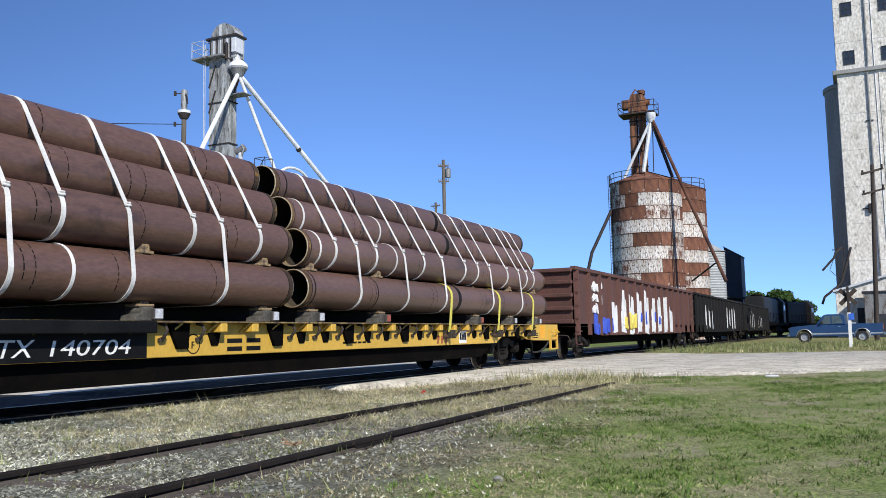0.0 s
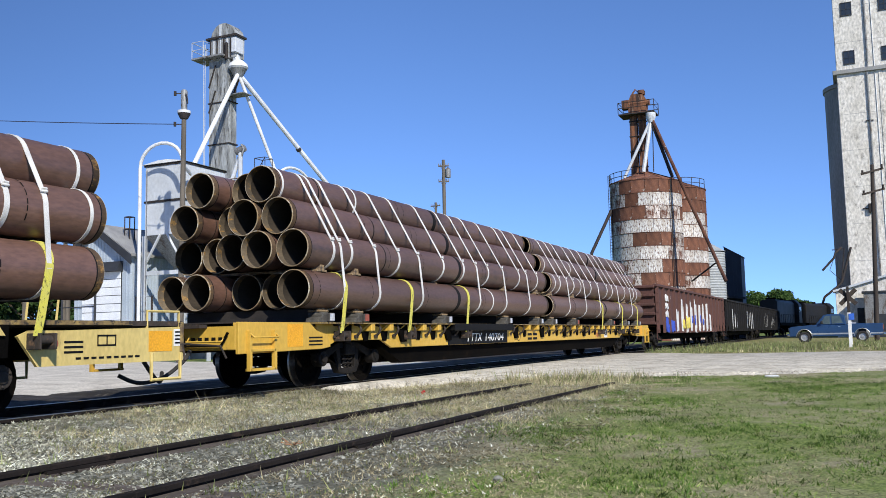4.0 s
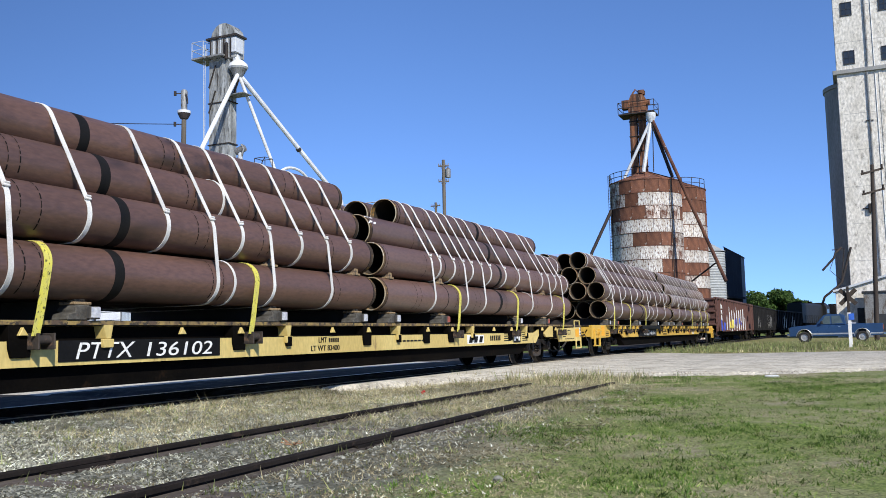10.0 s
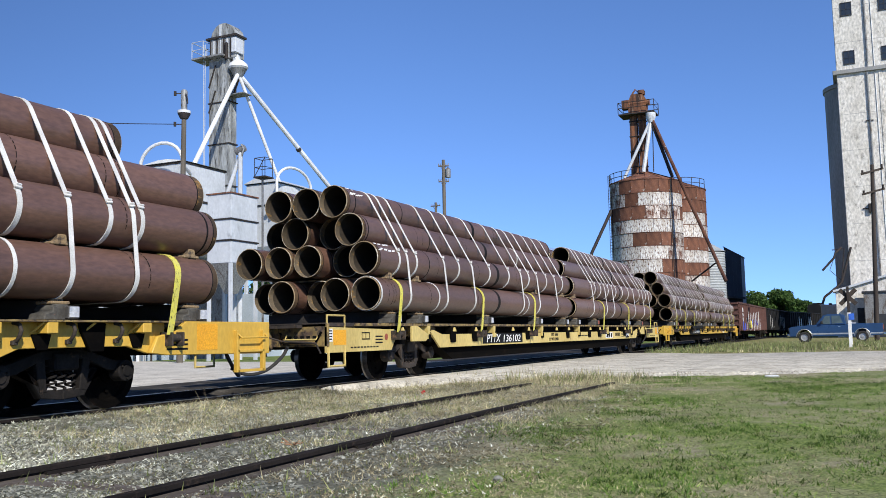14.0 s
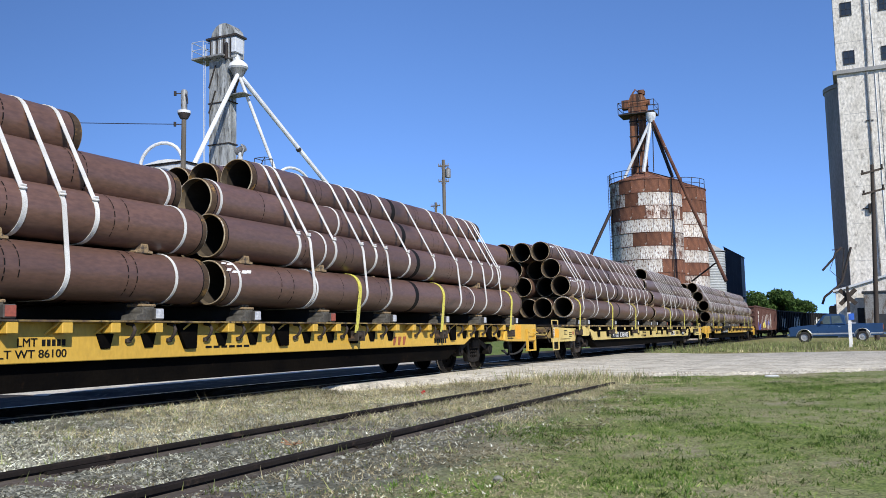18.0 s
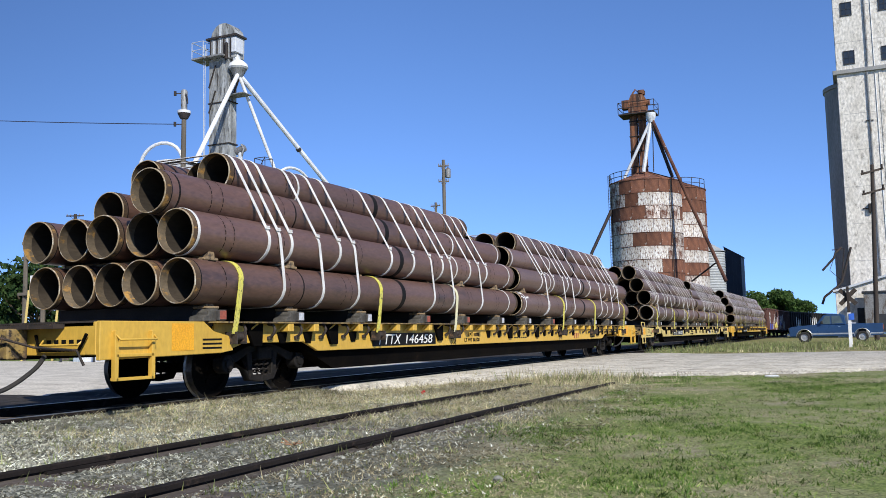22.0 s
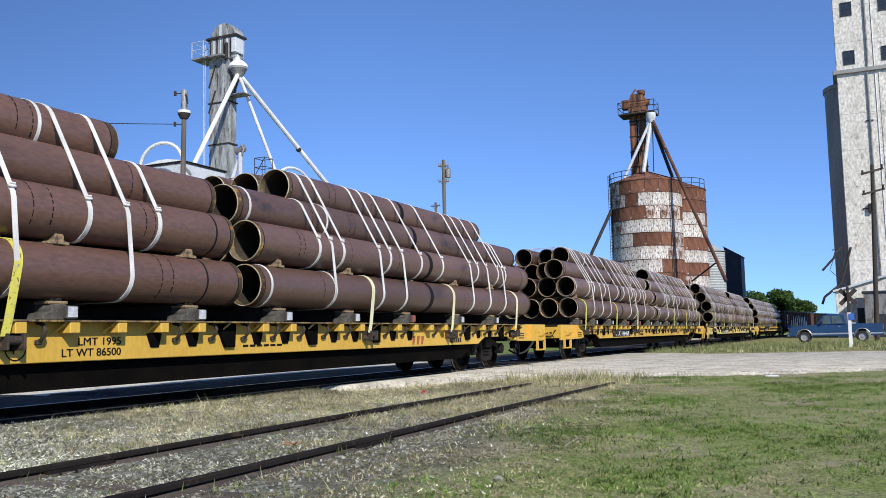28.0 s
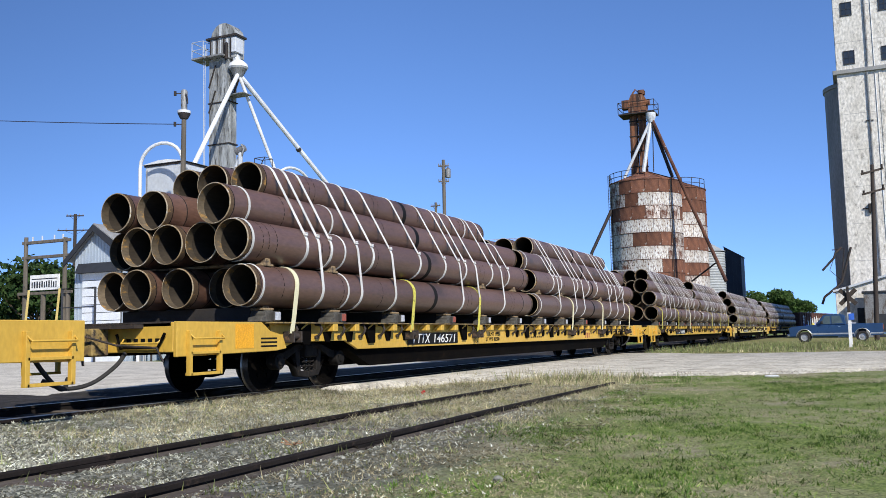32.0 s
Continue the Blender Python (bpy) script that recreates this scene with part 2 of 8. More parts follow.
def leaf_material(name, c1, c2, trans=0.25):
    m = bpy.data.materials.new(name)
    m.use_nodes = True
    n, link = m.node_tree.nodes, m.node_tree.links.new
    b = n["Principled BSDF"]
    geo = n.new("ShaderNodeNewGeometry")
    mix = n.new("ShaderNodeMix")
    mix.data_type = "RGBA"
    mix.inputs["A"].default_value, mix.inputs["B"].default_value = (*c1, 1), (*c2, 1)
    link(geo.outputs["Random Per Island"], mix.inputs["Factor"])
    tc = n.new("ShaderNodeTexCoord")
    ns = n.new("ShaderNodeTexNoise")
    ns.inputs["Scale"].default_value = 0.7
    link(tc.outputs["Object"], ns.inputs["Vector"])
    mr = n.new("ShaderNodeMapRange")
    mr.inputs["From Min"].default_value, mr.inputs["From Max"].default_value = 0.35, 0.65
    mr.inputs["To Min"].default_value, mr.inputs["To Max"].default_value = 0.66, 1.3
    link(ns.outputs[0], mr.inputs["Value"])
    n2 = n.new("ShaderNodeTexNoise")
    n2.inputs["Scale"].default_value, n2.inputs["Detail"].default_value = 7.0, 4
    link(tc.outputs["Object"], n2.inputs["Vector"])
    m2 = n.new("ShaderNodeMapRange")
    m2.inputs["From Min"].default_value, m2.inputs["From Max"].default_value = 0.35, 0.65
    m2.inputs["To Min"].default_value, m2.inputs["To Max"].default_value = 0.45, 1.5
    link(n2.outputs[0], m2.inputs["Value"])
    mu = n.new("ShaderNodeMath")
    mu.operation = "MULTIPLY"
    link(mr.outputs[0], mu.inputs[0])
    link(m2.outputs[0], mu.inputs[1])
    hs = n.new("ShaderNodeHueSaturation")
    link(mu.outputs[0], hs.inputs["Value"])
    link(mix.outputs["Result"], hs.inputs["Color"])
    link(hs.outputs[0], b.inputs["Base Color"])
    b.inputs["Roughness"].default_value = 0.7
    b.inputs["Specular IOR Level"].default_value = 0.15
    if trans:
        tr = n.new("ShaderNodeBsdfTranslucent")
        link(hs.outputs[0], tr.inputs["Color"])
        ms = n.new("ShaderNodeMixShader")
        ms.inputs[0].default_value = trans
        link(b.outputs[0], ms.inputs[1])
        link(tr.outputs[0], ms.inputs[2])
        link(ms.outputs[0], n["Material Output"].inputs["Surface"])
    return m


LEAF = leaf_material("tree_leaves", (0.035, 0.075, 0.018), (0.075, 0.125, 0.030))
LEAF_DARK = leaf_material("dark_tree_leaves", (0.022, 0.050, 0.014), (0.050, 0.085, 0.024))
BLADE = leaf_material("lawn_blades", (0.145, 0.235, 0.042), (0.31, 0.37, 0.10))
BLADE_DEEP = leaf_material("deep_green_blades", (0.060, 0.125, 0.022), (0.150, 0.225, 0.046))
STRAW = leaf_material("dry_grass_blades", (0.49, 0.435, 0.27), (0.34, 0.30, 0.175))
WEED = leaf_material("green_weed_blades", (0.15, 0.20, 0.07), (0.28, 0.29, 0.12))


def ground_material():
    """Lawn, straw and gravel on one sheet, by the place along and across the tracks."""
    m = bpy.data.materials.new("lineside_ground")
    m.use_nodes = True
    n, link = m.node_tree.nodes, m.node_tree.links.new
    b = n["Principled BSDF"]
    tc = n.new("ShaderNodeTexCoord")
    sep = n.new("ShaderNodeSeparateXYZ")
    link(tc.outputs["Object"], sep.inputs[0])

    def noise_at(scale, detail=5, rough=0.55):
        t = n.new("ShaderNodeTexNoise")
        t.inputs["Scale"].default_value, t.inputs["Detail"].default_value, t.inputs["Roughness"].default_value = scale, detail, rough
        link(tc.outputs["Object"], t.inputs["Vector"])
        return t.outputs[0]

    def math_node(op, a, c):
        t = n.new("ShaderNodeMath")
        t.operation = op
        for i, v in enumerate((a, c)):
            if isinstance(v, (int, float)):
                t.inputs[i].default_value = v
            else:
                link(v, t.inputs[i])
        return t.outputs[0]

    def span(v, lo, hi, to0=0.0, to1=1.0):
        t = n.new("ShaderNodeMapRange")
        t.interpolation_type = "SMOOTHSTEP"
        for k, w in zip(("From Min", "From Max", "To Min", "To Max"), (lo, hi, to0, to1)):
            t.inputs[k].default_value = w
        link(v, t.inputs["Value"])
        return t.outputs[0]

    def mixed(f, a, c):
        t = n.new("ShaderNodeMix")
        t.data_type = "RGBA"
        if isinstance(f, float):
            t.inputs["Factor"].default_value = f
        else:
            link(f, t.inputs["Factor"])
        for k, v in (("A", a), ("B", c)):
            if isinstance(v, tuple):
                t.inputs[k].default_value = (*v, 1)
            else:
                link(v, t.inputs[k])
        return t.outputs["Result"]

    x, y = sep.outputs[0], sep.outputs[1]
    rough_edge = math_node("MULTIPLY", math_node("SUBTRACT", noise_at(1.1, 6), 0.5), 2.2)
    wide = noise_at(0.35, 4)
    mid = noise_at(2.2, 6, 0.65)
    fine = noise_at(38, 4, 0.7)
    vor = n.new("ShaderNodeTexVoronoi")
    vor.inputs["Scale"].default_value = 26
    link(tc.outputs["Object"], vor.inputs["Vector"])
    stones = mixed(span(vor.outputs["Color"], 0.15, 0.9), (0.085, 0.088, 0.070), (0.31, 0.31, 0.255))
    dirt = mixed(span(fine, 0.3, 0.7), (0.070, 0.068, 0.050), (0.19, 0.182, 0.14))
    gravel = mixed(span(mid, 0.38, 0.6), dirt, stones)
    straw = mixed(span(fine, 0.3, 0.7), (0.28, 0.245, 0.15), (0.45, 0.39, 0.25))
    lawn_green = mixed(span(fine, 0.35, 0.65), (0.075, 0.115, 0.03), (0.25, 0.30, 0.09))
    lawn_dry = mixed(span(fine, 0.35, 0.65), (0.18, 0.165, 0.095), (0.40, 0.36, 0.22))
    lawn = mixed(span(math_node("ADD", math_node("MULTIPLY", wide, 0.6), math_node("MULTIPLY", mid, 0.4)), 0.44, 0.62), lawn_green, lawn_dry)
    bare = mixed(span(fine, 0.3, 0.7), (0.17, 0.155, 0.09), (0.39, 0.35, 0.24))
    worn = math_node("ADD", math_node("MULTIPLY", noise_at(0.55, 3), 0.65), math_node("MULTIPLY", noise_at(3.1, 5, 0.6), 0.35))
    lawn = mixed(span(worn, 0.52, 0.66), lawn, bare)
    # the lawn's edge runs beside the siding; straw lies between the two tracks further on
    side = math_node("ADD", math_node("ADD", x, math_node("MULTIPLY", y, 0.12)), rough_edge)
    is_lawn = span(side, -2.6, -1.5)
    between = math_node("MULTIPLY", span(math_node("ADD", y, math_node("MULTIPLY", rough_edge, 1.5)), 8.0, 12.0), span(mid, 0.35, 0.55))
    base = mixed(between, gravel, straw)
    base = mixed(is_lawn, base, lawn)
    # beyond the crossing and far off: rough grass
    beyond = span(math_node("ADD", y, rough_edge), 35.5, 37.0)
    rough_grass = mixed(span(mid, 0.4, 0.62), (0.14, 0.155, 0.05), (0.30, 0.255, 0.13))
    base = mixed(beyond, base, rough_grass)
    yard = span(math_node("ADD", x, rough_edge), -14.2, -13.0, 1.0, 0.0)
    pale = mixed(span(fine, 0.3, 0.7), (0.34, 0.315, 0.26), (0.48, 0.445, 0.375))
    base = mixed(yard, base, pale)
    lot = math_node("ADD", math_node("ADD", math_node("MULTIPLY", x, -0.42), math_node("MULTIPLY", y, 0.9)), rough_edge)
    back = math_node("MULTIPLY", span(lot, 30.6, 31.8), span(x, -12.0, -11.0, 1.0, 0.0))
    base = mixed(back, base, mixed(span(mid, 0.4, 0.62), (0.10, 0.16, 0.035), (0.19, 0.21, 0.07)))
    link(base, b.inputs["Base Color"])
    b.inputs["Roughness"].default_value = 0.95
    b.inputs["Specular IOR Level"].default_value = 0.1
    bp = n.new("ShaderNodeBump")
    bp.inputs["Strength"].default_value, bp.inputs["Distance"].default_value = 0.7, 0.03
    link(math_node("ADD", math_node("MULTIPLY", vor.outputs["Distance"], 0.5), fine), bp.inputs["Height"])
    link(bp.outputs[0], b.inputs["Normal"])
    return m


GROUND = ground_material()
ROAD = surface("pale_gravel_road", (0.58, 0.54, 0.45), (0.44, 0.405, 0.33), 1.6, 0.95, 0, 1.0, 16, (0.30, 0.275, 0.225), 0.585, (0.7, 1, 1), 0.05, 0.0, (0.66, 1.28))
YARD = surface("dusty_yard_gravel", (0.62, 0.58, 0.50), (0.48, 0.445, 0.38), 1.2, 0.95, 0, 0.9, 18, (0.34, 0.315, 0.27), 0.60, (1, 1, 1), 0.05, 0.0, (0.7, 1.2))
# gravel and ballast darkened in colour to deepen the train's shadow
SHADE_GRAVEL = surface("shade_dark_gravel", (0.055, 0.050, 0.043), (0.030, 0.028, 0.025), 1.6, 0.9, 0, 0.8, 36, (0.11, 0.10, 0.085), 0.60, (1, 0.5, 1), 0.1)
SHADE_BALLAST = surface("shade_dark_ballast", (0.052, 0.046, 0.041), (0.030, 0.027, 0.024), 2.5, 0.95, 0, 0.9, 30, (0.075, 0.066, 0.055), 0.58, (1, 1, 1), 0.1)


# ---- mesh building ----
class Shape:
    """Vertices and faces of one part, with a material slot for each face."""

    def __init__(self):
        self.v, self.f, self.m = [], [], []

    def add(self, vs, fs, mi=0):
        k = len(self.v)
        self.v += [tuple(p) for p in vs]
        self.f += [tuple(i + k for i in f) for f in fs]
        self.m += [mi] * len(fs)
        return self

    def box(self, x0, x1, y0, y1, z0, z1, mi=0, m=None):
        vs = [Vector((x, y, z)) for z in (z0, z1) for y in (y0, y1) for x in (x0, x1)]
        if m:
            vs = [m @ p for p in vs]
        return self.add(vs, [(0, 2, 3, 1), (4, 5, 7, 6), (0, 1, 5, 4), (2, 6, 7, 3), (0, 4, 6, 2), (1, 3, 7, 5)], mi)

    def prism(self, poly, axis, lo, hi, mi=0):
        """Extrudes a polygon of the two other axes, in the order xyz, along axis."""
        n = len(poly)
        vs = []
        for d in (lo, hi):
            for a, c in poly:
                p = [a, c]
                p.insert(axis, d)
                vs.append(p)
        fs = [tuple(range(n))[::-1], tuple(range(n, 2 * n))] + [(i, (i + 1) % n, n + (i + 1) % n, n + i) for i in range(n)]
        return self.add(vs, fs, mi)

    def cyl(self, a, b, r, n=12, r2=None, mi=0, caps=True):
        a, b = Vector(a), Vector(b)
        r2 = r if r2 is None else r2
        q = (b - a).to_track_quat("Z", "Y")
        ring = [Vector((math.cos(2 * math.pi * i / n), math.sin(2 * math.pi * i / n), 0)) for i in range(n)]
        vs = [a + q @ (p * r) for p in ring] + [b + q @ (p * r2) for p in ring]
        fs = [(i, (i + 1) % n, n + (i + 1) % n, n + i) for i in range(n)]
        if caps:
            fs += [tuple(range(n))[::-1], tuple(range(n, 2 * n))]
        return self.add(vs, fs, mi)

    def bent(self, pts, r, n=8, mi=0):
        """A round bar along a bent line."""
        pts = [Vector(p) for p in pts]
        vs, fs = [], []
        for i, p in enumerate(pts):
            d = (pts[min(i + 1, len(pts) - 1)] - pts[max(i - 1, 0)]).normalized()
            q = d.to_track_quat("Z", "Y")
            if i == 0:
                ref = q @ Vector((1, 0, 0))
            ref = (ref - d * ref.dot(d)).normalized()
            s = d.cross(ref)
            vs += [p + (ref * math.cos(2 * math.pi * k / n) + s * math.sin(2 * math.pi * k / n)) * r for k in range(n)]
        for i in range(len(pts) - 1):
            fs += [(i * n + k, i * n + (k + 1) % n, (i + 1) * n + (k + 1) % n, (i + 1) * n + k) for k in range(n)]
        fs += [tuple(range(n))[::-1], tuple(range((len(pts) - 1) * n, len(pts) * n))]
        return self.add(vs, fs, mi)

    def lathe(self, prof, n=24, axis=2, at=(0, 0, 0), mi=0, mis=None):
        """Turns a profile of (radius, height) round an axis."""
        vs, at = [], Vector(at)
        for r, h in prof:
            for k in range(n):
                c, s = r * math.cos(2 * math.pi * k / n), r * math.sin(2 * math.pi * k / n)
                p = {0: (h, c, s), 1: (s, h, c), 2: (c, s, h)}[axis]
                vs.append(at + Vector(p))
        k0 = len(self.v)
        self.v += [tuple(p) for p in vs]
        for i in range(len(prof) - 1):
            for k in range(n):
                self.f.append((k0 + i * n + k, k0 + i * n + (k + 1) % n, k0 + (i + 1) * n + (k + 1) % n, k0 + (i + 1) * n + k))
                self.m.append(mis[i] if mis else mi)
        return self

    def mesh(self, name, mats, bevel=0.0, smooth=35):
        me = bpy.data.meshes.new(name)
        me.from_pydata(self.v, [], self.f)
        for mt in mats:
            me.materials.append(mt)
        me.polygons.foreach_set("material_index", self.m)
        if bevel:
            bm = bmesh.new()
            bm.from_mesh(me)
            es = [e for e in bm.edges if len(e.link_faces) == 2 and e.calc_face_angle(0) > 0.6]
            bmesh.ops.bevel(bm, geom=es, offset=bevel, segments=1, affect="EDGES", clamp_overlap=True)
            bm.to_mesh(me)
            bm.free()
        me.update()
        me.shade_smooth()
        me.set_sharp_from_angle(angle=radians(smooth))
        return me


def part(name, shape, mats, parent=None, label="", bevel=0.0, smooth=35):
    """Links one mesh under a thing, or on its own."""
    me = shape if isinstance(shape, bpy.types.Mesh) else shape.mesh(name, mats if isinstance(mats, (list, tuple)) else [mats], bevel, smooth)
    ob = new(name, me)
    if parent:
        ob.parent = parent
    return tagged(ob, label)


def thing(name, label, category, at=(0, 0, 0), rz=0, group="", kind=""):
    ob = new(name)
    ob.empty_display_size = 0.2
    ob.matrix_basis = pose(*at, 0, 0, rz)
    return tagged(ob, label, category, group, kind)


def letters(text, height, mat, parent, m, shear=0.0, name="lettering", label="", width=None):
    """Raised lettering from the built-in font, with its left foot at the pose m."""
    cu = bpy.data.curves.new(name, "FONT")
    cu.body, cu.size, cu.shear, cu.extrude = text, 1.0, shear, 0.004
    tmp = bpy.data.objects.new("tmp", cu)
    me = bpy.data.meshes.new_from_object(tmp)
    bpy.data.objects.remove(tmp)
    bpy.data.curves.remove(cu)
    xs = [v.co.x for v in me.vertices]
    zs = [v.co.y for v in me.vertices]
    k = height / (max(zs) - min(zs))
    kx = width / (max(xs) - min(xs)) if width else k
    x0, z0 = min(xs), min(zs)
    for v in me.vertices:
        v.co = m @ Vector(((v.co.x - x0) * kx, (v.co.y - z0) * k, v.co.z))
    me.materials.append(mat)
    ob = new(name, me)
    ob.parent = parent
    return tagged(ob, label)


def fast_mesh(name, verts, faces, mat, rand=None):
    """A mesh from arrays of corners and triangles."""
    me = bpy.data.meshes.new(name)
    me.vertices.add(len(verts))
    me.vertices.foreach_set("co", np.asarray(verts, dtype=np.float32).ravel())
    me.loops.add(faces.size)
    me.loops.foreach_set("vertex_index", faces.astype(np.int32).ravel())
    me.polygons.add(len(faces))
    k = faces.shape[1]
    me.polygons.foreach_set("loop_start", np.arange(0, faces.size, k, dtype=np.int32))
    me.update(calc_edges=True)
    me.validate()
    me.materials.append(mat)
    return me


# ---- the line of the main track ----
TRACK_X, BEND_Y, BEND_R, GRADE = -9.12, 95.0, 220.0, -0.15


def on_track(d):
    """The place and heading (degrees) on the main track's centre line, d metres along it."""
    if d <= BEND_Y:
        return Vector((TRACK_X, d, 0)), 0.0
    a = (d - BEND_Y) / BEND_R
    return Vector((TRACK_X + BEND_R * (1 - math.cos(a)), BEND_Y + BEND_R * math.sin(a), 0)), -math.degrees(a)

# ---- ground, road and tracks ----


def build_ground():
    sh = Shape()
    g = [-900, -300, -120, -80, -60, -45, -35, -28, -22, -17, -13, -10, -7, -4, -1, 2, 6, 12, 25, 60, 160, 500, 1200]
    h = [-300, -80, -20, -5, 0, 3, 6, 9, 12, 15, 18, 22, 27, 33, 40, 50, 65, 90, 140, 260, 600, 1600]
    vs = [(x, y, GRADE) for y in h for x in g]
    w = len(g)
    sh.add(vs, [(j * w + i, j * w + i + 1, (j + 1) * w + i + 1, (j + 1) * w + i) for j in range(len(h) - 1) for i in range(w - 1)])
    tagged(part("ground", sh, GROUND), "lineside ground of mown lawn, dry grass and gravel", "ground", kind="structure")
    # the gravel crossing road, with a ragged edge
    rnd = random.Random(4)
    sh = Shape()
    near = [(-60, 26.0), (-40, 17.0), (-25, 13.0), (-14, 11.5), (-10.6, 11.3), (-8.6, 11.6), (-8.0, 13.6), (-7.2, 16.0), (-6.2, 17.7), (-5, 18.8), (-2.3, 19.2), (0.6, 21.3), (4, 22.5), (12, 24), (40, 27)]
    far = [(-60, 40), (-40, 35), (-25, 31.0), (-14, 29.0), (-10.3, 31), (-9.6, 34.1), (-6.5, 36.1), (-4.3, 36.3), (1, 38), (12, 41), (40, 46)]

    def ragged(line, steps=14):
        out = []
        for (xa, ya), (xb, yb) in zip(line, line[1:]):
            for i in range(steps):
                f = i / steps
                out.append((xa + (xb - xa) * f, ya + (yb - ya) * f + rnd.uniform(-0.16, 0.16)))
        return out + [line[-1]]
    a, b = ragged(near), ragged(far)
    xs = sorted({round(p[0], 3) for p in a} | {round(p[0], 3) for p in b})
    ya = np.interp(xs, [p[0] for p in a], [p[1] for p in a])
    yb = np.interp(xs, [p[0] for p in b], [p[1] for p in b])
    z = GRADE + 0.025
    vs = []
    for x, u, v in zip(xs, ya, yb):
        lift = 0.095 * max(0.0, min(1.0, (14.0 + x) / 3.2, (-5.2 - x) / 2.4))
        vs += [(x, u, GRADE - 0.01), (x, u + 0.12 + 4 * lift, z + lift), (x, (u + v) / 2, z + 0.03 + lift * 0.75), (x, v - 0.12 - 4 * lift, z + lift), (x, v, GRADE - 0.01)]
    fs = [(5 * i + k, 5 * i + 5 + k, 5 * i + 6 + k, 5 * i + 1 + k) for i in range(len(xs) - 1) for k in range(4)]
    sh.add(vs, fs)
    # strip over the main track painted dark for the train's shade
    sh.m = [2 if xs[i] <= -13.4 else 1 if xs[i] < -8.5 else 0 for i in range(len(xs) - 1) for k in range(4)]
    tagged(part("road", sh, [ROAD, SHADE_GRAVEL, YARD], smooth=60), "pale gravel road, coloured dark for the train's shade at the main track", "road", kind="structure")


SHOULDER = ((0.79, -0.045), (1.3, -0.078), (2.1, GRADE - 0.012))


def lie(x, y):
    """The height of the ground beside the main track and on the lawn."""
    x, y = np.asarray(x), np.asarray(y)
    return np.where(y < 12.6, np.interp(x - TRACK_X, [u for u, _ in SHOULDER], [z for _, z in SHOULDER[:2]] + [GRADE]), GRADE) - 0.004


RAIL_PROFILE = [(-0.07, -0.17), (0.07, -0.17), (0.07, -0.155), (0.012, -0.13), (0.012, -0.045), (0.036, -0.035), (0.036, -0.005), (0.030, 0.0), (-0.030, 0.0), (-0.036, -0.005), (-0.036, -0.035), (-0.012, -0.045), (-0.012, -0.13), (-0.07, -0.155)]


SIDING_PROFILE = [(-0.085, -0.10), (0.085, -0.10), (0.085, -0.066), (0.014, -0.056), (0.014, -0.040), (0.036, -0.035), (0.036, -0.005), (0.030, 0.0), (-0.030, 0.0), (-0.036, -0.005), (-0.036, -0.035), (-0.014, -0.040), (-0.014, -0.056), (-0.085, -0.066)]


def rail_along(line, side, drop=0.0, profile=RAIL_PROFILE, bright=(6, 7, 8)):
    """A rail of the usual section along a line of (place, heading)."""
    sh = Shape()
    n = len(profile)
    for p, hd in line:
        c, s = math.cos(radians(hd)), math.sin(radians(hd))
        for u, w in profile:
            o = side + u
            sh.v.append((p.x + o * c, p.y + o * s, p.z + w - drop))
    for i in range(len(line) - 1):
        for k in range(n):
            sh.f.append((i * n + k, i * n + (k + 1) % n, (i + 1) * n + (k + 1) % n, (i + 1) * n + k))
            sh.m.append(1 if k in bright else 0)
    return sh


